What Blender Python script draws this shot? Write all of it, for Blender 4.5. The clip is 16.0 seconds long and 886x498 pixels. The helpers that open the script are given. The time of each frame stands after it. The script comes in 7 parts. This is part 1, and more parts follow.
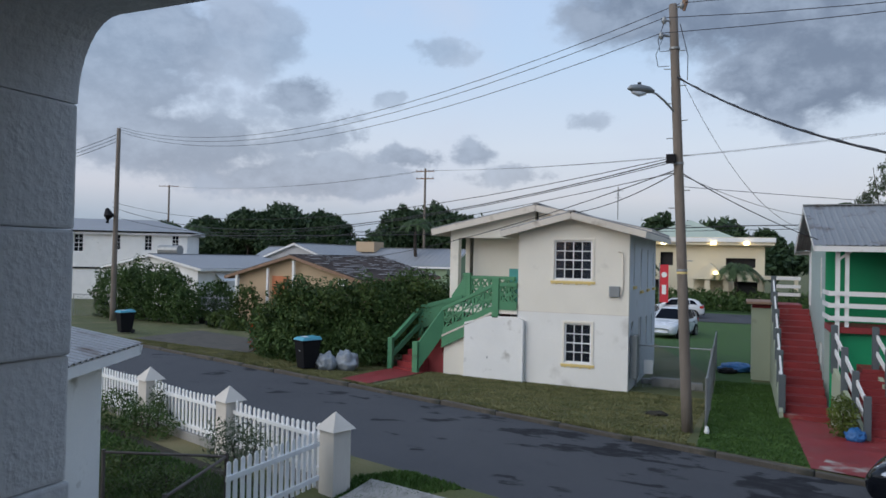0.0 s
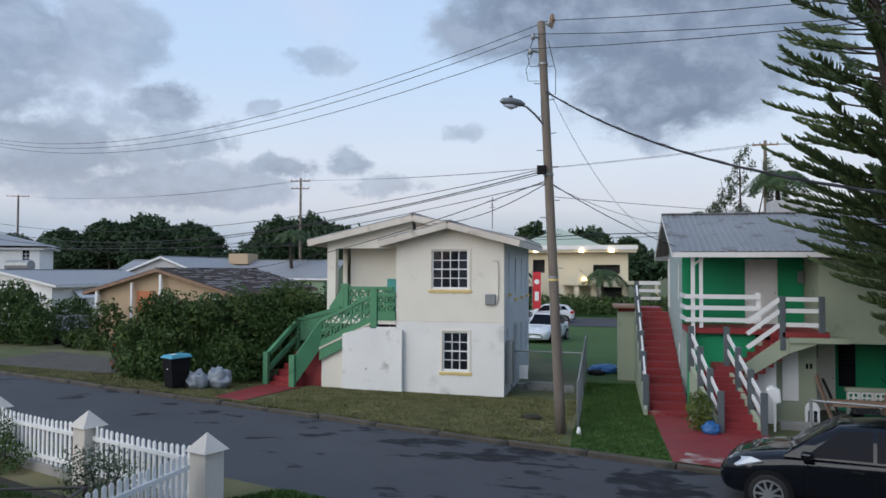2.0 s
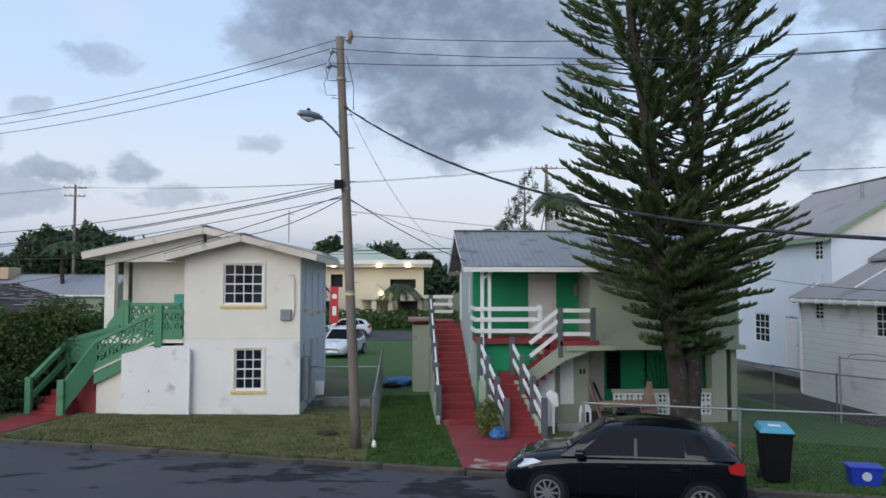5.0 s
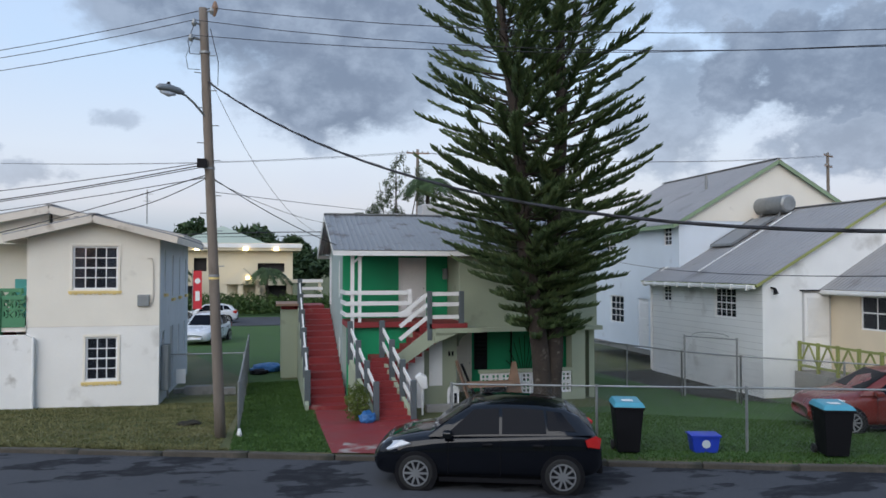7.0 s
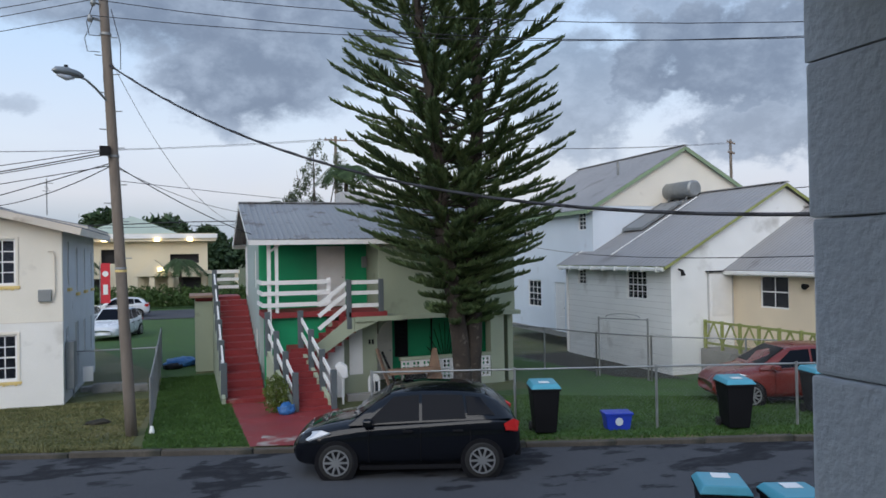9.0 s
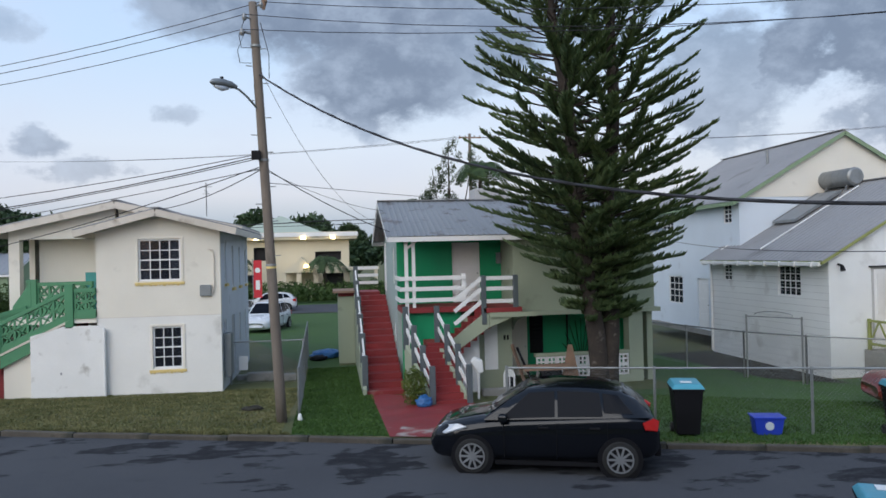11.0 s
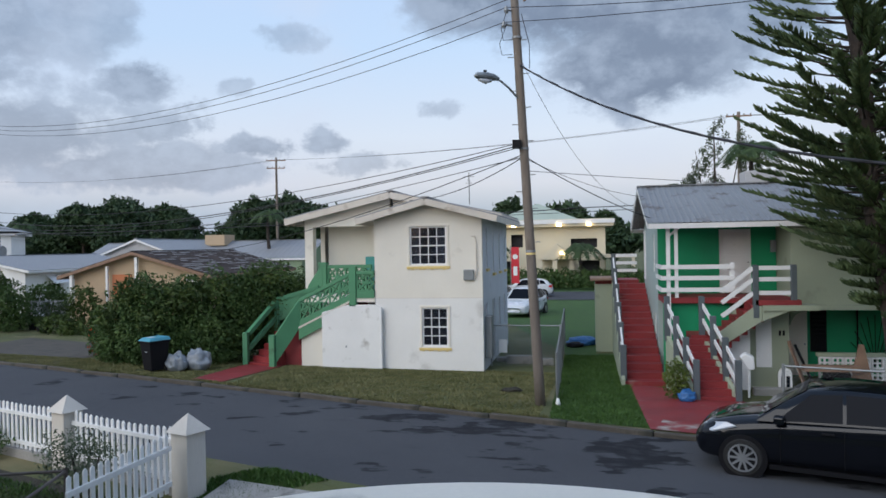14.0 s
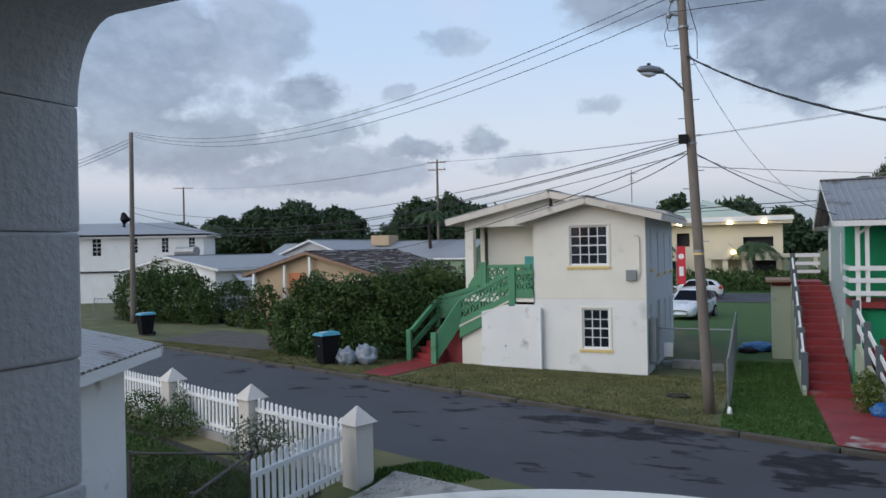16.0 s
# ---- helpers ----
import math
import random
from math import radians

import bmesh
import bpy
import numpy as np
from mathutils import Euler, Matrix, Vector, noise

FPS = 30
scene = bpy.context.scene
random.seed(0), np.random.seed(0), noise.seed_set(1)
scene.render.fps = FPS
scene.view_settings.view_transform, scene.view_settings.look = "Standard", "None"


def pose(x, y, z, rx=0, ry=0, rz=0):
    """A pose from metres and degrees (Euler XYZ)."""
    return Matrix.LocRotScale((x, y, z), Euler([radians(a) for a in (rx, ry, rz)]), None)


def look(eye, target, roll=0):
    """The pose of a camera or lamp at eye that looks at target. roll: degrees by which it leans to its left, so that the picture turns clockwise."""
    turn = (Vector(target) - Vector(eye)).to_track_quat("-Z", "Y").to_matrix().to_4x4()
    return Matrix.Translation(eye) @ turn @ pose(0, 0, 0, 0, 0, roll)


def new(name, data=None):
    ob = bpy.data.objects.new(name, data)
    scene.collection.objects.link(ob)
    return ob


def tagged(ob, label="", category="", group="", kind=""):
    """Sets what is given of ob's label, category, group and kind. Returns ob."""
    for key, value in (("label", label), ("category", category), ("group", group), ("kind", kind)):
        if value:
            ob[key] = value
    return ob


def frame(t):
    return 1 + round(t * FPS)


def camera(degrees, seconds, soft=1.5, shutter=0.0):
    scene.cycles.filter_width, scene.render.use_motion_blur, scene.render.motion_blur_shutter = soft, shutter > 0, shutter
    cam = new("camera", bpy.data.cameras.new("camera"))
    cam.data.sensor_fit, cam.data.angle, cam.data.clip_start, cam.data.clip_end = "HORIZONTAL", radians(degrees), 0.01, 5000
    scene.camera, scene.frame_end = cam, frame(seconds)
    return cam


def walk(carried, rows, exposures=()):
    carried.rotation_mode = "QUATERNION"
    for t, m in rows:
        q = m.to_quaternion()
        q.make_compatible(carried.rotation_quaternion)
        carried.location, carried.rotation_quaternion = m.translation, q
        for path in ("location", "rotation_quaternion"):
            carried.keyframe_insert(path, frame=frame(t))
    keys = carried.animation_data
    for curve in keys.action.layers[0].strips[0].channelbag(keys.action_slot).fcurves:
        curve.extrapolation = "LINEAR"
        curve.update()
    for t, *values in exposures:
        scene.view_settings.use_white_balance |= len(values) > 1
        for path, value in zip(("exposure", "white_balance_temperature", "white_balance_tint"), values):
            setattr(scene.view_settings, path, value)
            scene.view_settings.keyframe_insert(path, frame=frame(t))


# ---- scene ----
cam = camera(62.84, 16.0, soft=1.6)
# seconds, x, y, z, pitch, roll, yaw
ROWS = [
    (0.0, -0.000, -0.000, 3.850, 0.724, -1.148, 22.538),
    (0.5, 0.017, 0.013, 3.862, 0.739, -0.945, 20.718),
    (1.0, 0.021, 0.024, 3.863, 1.032, -0.470, 18.127),
    (1.5, 0.009, 0.041, 3.860, 1.286, -0.275, 15.360),
    (2.0, -0.011, 0.055, 3.854, 1.635, -0.210, 12.923),
    (2.5, -0.002, 0.031, 3.851, 1.798, -0.154, 10.425),
    (3.0, 0.000, 0.028, 3.851, 1.715, -0.035, 7.993),
    (3.5, -0.008, 0.031, 3.862, 2.188, 0.018, 5.269),
    (4.0, 0.025, 0.017, 3.866, 2.546, 0.091, 2.794),
    (4.5, 0.009, 0.063, 3.866, 2.760, 0.048, -0.273),
    (4.7, 0.014, 0.071, 3.853, 2.832, 0.021, -1.320),
    (6.8, 0.045, 0.085, 3.838, 1.836, -0.015, -12.250),
    (7.0, 0.041, 0.111, 3.839, 1.565, 0.007, -13.068),
    (7.5, 0.047, 0.128, 3.852, 1.063, 0.460, -15.612),
    (8.0, 0.062, 0.132, 3.849, 0.793, 0.528, -17.767),
    (8.2, 0.073, 0.133, 3.846, 0.792, 0.555, -18.571),
    (9.2, 0.110, 0.110, 3.845, 0.450, 1.000, -19.300),
    (10.3, 0.122, 0.070, 3.845, 0.337, 1.196, -12.486),
    (10.5, 0.120, 0.085, 3.848, 0.434, 1.277, -11.525),
    (11.0, 0.108, 0.080, 3.839, 0.405, 1.367, -8.685),
    (11.5, 0.097, 0.081, 3.828, 0.162, 1.435, -6.005),
    (12.0, 0.081, 0.056, 3.828, -0.672, 1.823, -2.512),
    (12.5, 0.064, 0.033, 3.817, -1.065, 1.789, 0.876),
    (13.0, 0.051, 0.043, 3.830, -0.751, 1.562, 4.601),
    (13.5, 0.042, 0.050, 3.820, -0.494, 1.164, 7.915),
    (14.0, 0.021, 0.038, 3.830, -0.188, 1.021, 11.252),
    (14.5, 0.027, 0.033, 3.835, -0.242, 0.958, 14.283),
    (15.0, 0.017, 0.022, 3.844, -0.302, 0.963, 17.327),
    (15.5, 0.021, 0.014, 3.843, 0.024, 1.145, 20.619),
    (16.0, 0.007, 0.017, 3.846, 0.003, 1.156, 23.737),
]
walk(cam, [(t, pose(x, y, z, 90 + p, r, w)) for t, x, y, z, p, r, w in ROWS],
     exposures=[(0.0, 0.0), (3.5, 0.17), (8.0, 0.16), (12.5, 0.2), (16.0, 0.06)])

# ---------------------------------------------------------------- light
SUN_ROT = radians(200)
world = bpy.data.worlds.new("evening_sky")
scene.world = world
world.use_nodes = True
wn, wl = world.node_tree.nodes, world.node_tree.links
wn.clear()


def wnode(kind, **kw):
    n = wn.new(kind)
    for k, v in kw.items():
        if k in n.inputs:
            n.inputs[k].default_value = v
    return n


w_out = wnode("ShaderNodeOutputWorld")
w_bg = wnode("ShaderNodeBackground", Strength=1.0)
w_sky = wnode("ShaderNodeTexSky")
w_sky.sky_type = "NISHITA"
w_sky.sun_disc = False
w_sky.sun_elevation = radians(4.0)
w_sky.sun_rotation = SUN_ROT
w_tc = wnode("ShaderNodeTexCoord")
w_sep = wnode("ShaderNodeSeparateXYZ")
wl.new(w_tc.outputs["Generated"], w_sep.inputs[0])


def wmath(op, a, b=None, c=None, clamp=False):
    n = wn.new("ShaderNodeMath")
    n.operation, n.use_clamp = op, clamp
    for i, v in enumerate((a, b, c)):
        if v is None:
            continue
        if isinstance(v, (int, float)):
            n.inputs[i].default_value = v
        else:
            wl.new(v, n.inputs[i])
    return n.outputs[0]


def wmix(f, a, b):
    n = wn.new("ShaderNodeMix")
    n.data_type = "RGBA"
    for key, v in (("Factor", f), ("A", a), ("B", b)):
        s = [i for i in n.inputs if i.name == key and i.enabled][0]
        if isinstance(v, (int, float)):
            s.default_value = v
        elif isinstance(v, tuple):
            s.default_value = (*v, 1)
        else:
            wl.new(v, s)
    return [o for o in n.outputs if o.enabled][0]


def wnoise(vec, scale, detail, rough=0.55):
    n = wnode("ShaderNodeTexNoise", Scale=scale, Detail=detail, Roughness=rough)
    wl.new(vec, n.inputs["Vector"])
    return n.outputs["Fac"]


def wramp(f, lo, hi):
    n = wnode("ShaderNodeMapRange")
    n.interpolation_type = "SMOOTHSTEP"
    wl.new(f, n.inputs["Value"])
    n.inputs["From Min"].default_value, n.inputs["From Max"].default_value = lo, hi
    return n.outputs["Result"]


# clear evening sky: pale blue above, faint pink low down, blue-grey haze at the very bottom
w_grad = wnode("ShaderNodeValToRGB")
cr = w_grad.color_ramp
cr.elements[0].position, cr.elements[0].color = 0.0, (0.27, 0.36, 0.50, 1)
cr.elements[1].position, cr.elements[1].color = 1.0, (0.26, 0.40, 0.66, 1)
for p_, c_ in ((0.045, (0.33, 0.42, 0.56)), (0.085, (0.555, 0.585, 0.70)), (0.15, (0.59, 0.66, 0.80)), (0.27, (0.48, 0.63, 0.86)), (0.45, (0.44, 0.58, 0.86))):
    e_ = cr.elements.new(p_)
    e_.color = (*c_, 1)
wl.new(w_sep.outputs["Z"], w_grad.inputs["Fac"])
w_clear = wmix(0.03, w_grad.outputs["Color"], w_sky.outputs["Color"])
# clouds: puffy banks at their bearings, thin veils between
w_map = wnode("ShaderNodeMapping")
w_map.inputs["Scale"].default_value = (1.0, 1.0, 1.45)
wl.new(w_tc.outputs["Generated"], w_map.inputs["Vector"])
wv = w_map.outputs["Vector"]
n_big, n_fine, n_puff, n_small = wnoise(wv, 4.5, 6.0, 0.55), wnoise(wv, 19.0, 9.0, 0.62), wnoise(wv, 9.0, 9.0, 0.58), wnoise(wv, 30.0, 8.0, 0.60)
broad_noise = wmath("ADD", wmath("MULTIPLY", wmath("SUBTRACT", n_puff, 0.5), 2.4), wmath("MULTIPLY", wmath("SUBTRACT", n_fine, 0.5), 1.7))
small_noise = wmath("ADD", wmath("MULTIPLY", wmath("SUBTRACT", n_fine, 0.5), 2.4), wmath("MULTIPLY", wmath("SUBTRACT", n_small, 0.5), 2.6))


def cloud_bank(az, el, wide, tall, noisy=1.0):
    """Soft mask of one bank of cloud round a bearing (degrees right of +Y) and an elevation."""
    a, e = radians(az), radians(el)
    d = wnode("ShaderNodeVectorMath")
    d.operation = "DOT_PRODUCT"
    wl.new(w_tc.outputs["Generated"], d.inputs[0])
    d.inputs[1].default_value = (math.cos(a), -math.sin(a), 0)
    u = wmath("DIVIDE", d.outputs["Value"], radians(wide * 1.3))
    v = wmath("DIVIDE", wmath("SUBTRACT", w_sep.outputs["Z"], math.sin(e)), radians(tall * 1.3))
    r = wmath("SQRT", wmath("ADD", wmath("MULTIPLY", u, u), wmath("MULTIPLY", v, v)))
    return wmath("ADD", wmath("SUBTRACT", 1.0, r), wmath("MULTIPLY", broad_noise if wide > 4 else small_noise, noisy))


# bearing, elevation, half width, half height, raggedness, depth of tone
banks = None
for az, el, wide, tall, noisy, tone in (
    (0.5, 19.5, 12.0, 4.6, 0.45, 1.0), (4.4, 13.6, 6.2, 3.4, 0.5, 1.0), (12.0, 17.0, 6.5, 4.0, 0.6, 0.95), (19.0, 19.0, 8.0, 3.5, 0.8, 0.8),
    (30.0, 12.5, 4.8, 4.8, 0.7, 0.75), (41.0, 14.0, 9.5, 4.0, 0.7, 1.0), (44.0, 8.8, 7.0, 2.4, 0.8, 0.8), (38.0, 19.0, 12.0, 2.4, 0.9, 0.7), (56.0, 16.0, 10.0, 8.0, 0.8, 0.9),
    (-45.5, 15.4, 5.6, 3.1, 0.6, 0.75), (-46.5, 11.8, 5.6, 2.8, 0.6, 0.7), (-43.0, 8.3, 9.5, 2.7, 0.6, 0.7), (-37.6, 16.0, 4.1, 2.5, 0.6, 0.6), (-34.0, 12.0, 2.6, 1.6, 0.4, 0.85),
    (-22.7, 16.0, 2.2, 1.0, 0.6, 0.5), (-32.0, 9.2, 3.4, 1.4, 0.7, 0.7), (-33.0, 6.2, 8.0, 1.7, 0.8, 0.65), (-25.2, 7.9, 2.7, 0.8, 0.7, 0.75), (-20.4, 8.1, 1.8, 1.0, 0.6, 0.75), (-17.7, 6.6, 3.0, 0.8, 0.8, 0.5),
    (-11.3, 10.7, 1.5, 0.7, 0.6, 0.5), (-27.0, 12.3, 1.3, 0.7, 0.7, 0.5), (-62.0, 12.0, 9.0, 9.0, 0.9, 0.8), (-5.0, 36.0, 26.0, 7.0, 0.9, 0.9), (-40.0, 42.0, 16.0, 7.0, 1.0, 0.9),
):
    b_ = wmath("MULTIPLY", wramp(cloud_bank(az, el, wide, tall, noisy), -0.02, 0.40 if wide > 4 else 0.55), tone)
    banks = b_ if banks is None else wmath("MAXIMUM", banks, b_)
w_mask = wmath("MULTIPLY", banks, wmath("GREATER_THAN", w_sep.outputs["Y"], 0.0))
w_shade = wramp(wmath("SUBTRACT", wmath("ADD", n_fine, wmath("MULTIPLY", n_puff, 0.9)), wmath("MULTIPLY", w_mask, 0.18)), 0.62, 1.08)
w_cloud = wmix(w_shade, (0.172, 0.224, 0.320), (0.32, 0.395, 0.52))
w_thin = wmath("MULTIPLY", wramp(n_big, 0.44, 0.66), 0.35)
w_col = wmix(w_thin, w_clear, (0.60, 0.66, 0.80))
w_col = wmix(wmath("MULTIPLY", w_mask, 0.92), w_col, w_cloud)
wl.new(w_col, w_bg.inputs["Color"])
wl.new(w_bg.outputs[0], w_out.inputs[0])

sun = new("sun", bpy.data.lights.new("sun", "SUN"))
sun.data.energy, sun.data.angle, sun.data.color = 1.6, radians(60), (1.0, 0.965, 0.91)
sun.matrix_world = look((-22, -27, 23), (0, 0, 0))

# ---------------------------------------------------------------- materials
def material(name, base, rough=0.8, var=0.12, scale=1.5, fine=30.0, bump=0.15, metal=0.0, dirt=None, piece=0.0, coat=0.0, streak=False, dist=0.01, spec=0.5, stretch=None):
    """A painted, stained or grown surface: broad blotches, fine grain, optional stains of another colour (colour, amount, scale)."""
    m = bpy.data.materials.new(name)
    m.use_nodes = True
    n, l = m.node_tree.nodes, m.node_tree.links
    p = n["Principled BSDF"]
    p.inputs["Metallic"].default_value = metal
    p.inputs["Coat Weight"].default_value = coat
    p.inputs["Specular IOR Level"].default_value = spec
    tc = n.new("ShaderNodeTexCoord")
    mp = n.new("ShaderNodeMapping")
    if stretch:
        mp.inputs["Scale"].default_value = stretch
        mp.inputs["Rotation"].default_value = (0, 0, radians(17.9))
    if streak:
        mp.inputs["Scale"].default_value = (1, 1, 0.18)
    l.new(tc.outputs["Object"], mp.inputs["Vector"])

    def noise_(s, d):
        t = n.new("ShaderNodeTexNoise")
        t.inputs["Scale"].default_value, t.inputs["Detail"].default_value = s, d
        l.new(mp.outputs["Vector"], t.inputs["Vector"])
        return t.outputs["Fac"]

    def mix_(f, a, b, kind="MIX"):
        x = n.new("ShaderNodeMix")
        x.data_type, x.blend_type = "RGBA", kind
        for key, v in (("Factor", f), ("A", a), ("B", b)):
            s = [i for i in x.inputs if i.name == key and i.enabled][0]
            if isinstance(v, (int, float)):
                s.default_value = v
            elif isinstance(v, tuple):
                s.default_value = (*v, 1)
            else:
                l.new(v, s)
        return [o for o in x.outputs if o.enabled][0]

    def ramp_(f, lo, hi):
        r = n.new("ShaderNodeMapRange")
        l.new(f, r.inputs["Value"])
        r.inputs["From Min"].default_value, r.inputs["From Max"].default_value = lo, hi
        return r.outputs["Result"]

    lo, hi = tuple(c * (1 - var) for c in base), tuple(min(1, c * (1 + var)) for c in base)
    broad, grain = noise_(scale, 5), noise_(fine, 4)
    col = mix_(ramp_(broad, 0.3, 0.7), lo, hi)
    col = mix_(ramp_(grain, 0.35, 0.65), col, mix_(0.5, col, lo), "MIX") if var > 0 else col
    if dirt:
        dc, amount, ds = dirt[:3]
        d = noise_(ds, 8)
        col = mix_(ramp_(d, dirt[3], dirt[3] + 0.05) if len(dirt) > 3 else ramp_(d, 0.72 - 0.3 * amount, 0.86 - 0.22 * amount), col, dc)
    if piece:
        oi = n.new("ShaderNodeObjectInfo")
        col = mix_(ramp_(oi.outputs["Random"], 0, 1), col, mix_(piece, col, (0.0, 0.0, 0.0)))
    l.new(col, p.inputs["Base Color"])
    rr = n.new("ShaderNodeMapRange")
    l.new(broad, rr.inputs["Value"])
    rr.inputs["From Min"].default_value, rr.inputs["From Max"].default_value = 0.3, 0.7
    rr.inputs["To Min"].default_value, rr.inputs["To Max"].default_value = max(0.03, rough - 0.08), min(1, rough + 0.08)
    l.new(rr.outputs["Result"], p.inputs["Roughness"])
    if bump:
        b = n.new("ShaderNodeBump")
        b.inputs["Strength"].default_value, b.inputs["Distance"].default_value = bump, dist
        l.new(grain, b.inputs["Height"])
        l.new(b.outputs["Normal"], p.inputs["Normal"])
    return m


def leafy(name, dark, light, rough=0.6, clumps=1.6):
    """Leaves: a shade for each loose piece and a broader one for each clump."""
    m = bpy.data.materials.new(name)
    m.use_nodes = True
    n, l = m.node_tree.nodes, m.node_tree.links
    p = n["Principled BSDF"]
    g = n.new("ShaderNodeNewGeometry")
    r = n.new("ShaderNodeValToRGB")
    r.color_ramp.elements[0].color, r.color_ramp.elements[1].color = (*dark, 1), (*light, 1)
    tc = n.new("ShaderNodeTexCoord")
    clump = n.new("ShaderNodeTexNoise")
    clump.inputs["Scale"].default_value, clump.inputs["Detail"].default_value = clumps, 3.0
    l.new(tc.outputs["Object"], clump.inputs["Vector"])
    wide = n.new("ShaderNodeMapRange")
    l.new(clump.outputs["Fac"], wide.inputs["Value"])
    wide.inputs["From Min"].default_value, wide.inputs["From Max"].default_value = 0.33, 0.67
    both = n.new("ShaderNodeMix")
    both.inputs["Factor"].default_value = 0.55
    l.new(g.outputs["Random Per Island"], both.inputs["A"])
    l.new(wide.outputs["Result"], both.inputs["B"])
    l.new(both.outputs["Result"], r.inputs["Fac"])
    l.new(r.outputs["Color"], p.inputs["Base Color"])
    p.inputs["Roughness"].default_value = rough
    p.inputs["Specular IOR Level"].default_value = 0.25
    return m


def glass(name, tint, rough=0.06):
    m = bpy.data.materials.new(name)
    m.use_nodes = True
    p = m.node_tree.nodes["Principled BSDF"]
    p.inputs["Base Color"].default_value = (*tint, 1)
    p.inputs["Roughness"].default_value = rough
    p.inputs["Transmission Weight"].default_value = 0.9
    p.inputs["IOR"].default_value = 1.25
    return m


def glow(name, colour, strength):
    m = bpy.data.materials.new(name)
    m.use_nodes = True
    p = m.node_tree.nodes["Principled BSDF"]
    p.inputs["Base Color"].default_value = (*colour, 1)
    p.inputs["Emission Color"].default_value = (*colour, 1)
    p.inputs["Emission Strength"].default_value = strength
    return m


def asphalt():
    """Old asphalt: pale worn lanes, fine aggregate, and black tar stains that lie thickest along the far gutter."""
    m = bpy.data.materials.new("asphalt")
    m.use_nodes = True
    n, l = m.node_tree.nodes, m.node_tree.links
    p = n["Principled BSDF"]
    tc = n.new("ShaderNodeTexCoord")
    mp = n.new("ShaderNodeMapping")
    mp.inputs["Rotation"].default_value = (0, 0, radians(17.9))
    mp.inputs["Scale"].default_value = (0.55, 1.1, 1.0)
    l.new(tc.outputs["Object"], mp.inputs["Vector"])
    lane = n.new("ShaderNodeMapping")
    lane.inputs["Rotation"].default_value = (0, 0, radians(17.9))
    l.new(tc.outputs["Object"], lane.inputs["Vector"])
    sep = n.new("ShaderNodeSeparateXYZ")
    l.new(lane.outputs["Vector"], sep.inputs[0])

    def noise_(vec, sc, det, rough=0.55):
        t = n.new("ShaderNodeTexNoise")
        t.inputs["Scale"].default_value, t.inputs["Detail"].default_value, t.inputs["Roughness"].default_value = sc, det, rough
        l.new(vec, t.inputs["Vector"])
        return t.outputs["Fac"]

    def ramp_(f, lo, hi, a=0.0, b=1.0):
        r = n.new("ShaderNodeMapRange")
        l.new(f, r.inputs["Value"])
        for k, v in zip(("From Min", "From Max", "To Min", "To Max"), (lo, hi, a, b)):
            r.inputs[k].default_value = v
        return r.outputs["Result"]

    def math_(op, a, b):
        x = n.new("ShaderNodeMath")
        x.operation = op
        for i_, v in enumerate((a, b)):
            if isinstance(v, float):
                x.inputs[i_].default_value = v
            else:
                l.new(v, x.inputs[i_])
        return x.outputs[0]

    def mix_(f, a, b):
        x = n.new("ShaderNodeMix")
        x.data_type = "RGBA"
        for key, v in (("Factor", f), ("A", a), ("B", b)):
            k = [i_ for i_ in x.inputs if i_.name == key and i_.enabled][0]
            if isinstance(v, tuple):
                k.default_value = (*v, 1)
            else:
                l.new(v, k)
        return [o for o in x.outputs if o.enabled][0]

    broad, grain = noise_(lane.outputs["Vector"], 0.35, 4), noise_(tc.outputs["Object"], 55, 5, 0.7)
    stain = noise_(mp.outputs["Vector"], 1.05, 9, 0.62)
    near_gutter = ramp_(sep.outputs["Y"], -1.0, 1.5, 0.01, 0.115)
    along = ramp_(sep.outputs["X"], 17.0, 31.0, -0.09, 0.0)
    tar = ramp_(math_("ADD", math_("ADD", stain, near_gutter), along), 0.60, 0.635)
    tar = math_("MULTIPLY", tar, ramp_(noise_(mp.outputs["Vector"], 5.0, 6), 0.32, 0.52, 0.55, 1.0))
    col = mix_(ramp_(broad, 0.3, 0.7), (0.056, 0.059, 0.068), (0.084, 0.087, 0.097))
    col = mix_(ramp_(grain, 0.32, 0.68), col, mix_(ramp_(grain, 0.0, 1.0), (0.040, 0.042, 0.048), (0.108, 0.110, 0.116)))
    col = mix_(tar, col, (0.020, 0.021, 0.025))
    l.new(col, p.inputs["Base Color"])
    l.new(ramp_(tar, 0.0, 1.0, 0.85, 0.9), p.inputs["Roughness"])
    p.inputs["Specular IOR Level"].default_value = 0.2
    b = n.new("ShaderNodeBump")
    b.inputs["Strength"].default_value, b.inputs["Distance"].default_value = 0.45, 0.015
    l.new(grain, b.inputs["Height"])
    l.new(b.outputs["Normal"], p.inputs["Normal"])
    return m


ASPHALT = asphalt()
LAWN = material("lawn_soil", (0.098, 0.110, 0.040), 0.95, 0.3, 0.6, 26, 0.8, dirt=((0.185, 0.160, 0.080), 0.62, 0.5), dist=0.04)
GREEN_LAWN = material("lush_lawn", (0.048, 0.108, 0.022), 0.95, 0.25, 0.8, 26, 0.8, dist=0.04)
CONCRETE = material("concrete", (0.30, 0.29, 0.27), 0.9, 0.2, 1.6, 22, 0.4, dirt=((0.10, 0.095, 0.085), 0.55, 2.2))
KERB = material("kerb_stone", (0.098, 0.086, 0.070), 0.95, 0.35, 2.5, 25, 0.6, dirt=((0.045, 0.045, 0.036), 0.62, 1.9), piece=0.12)
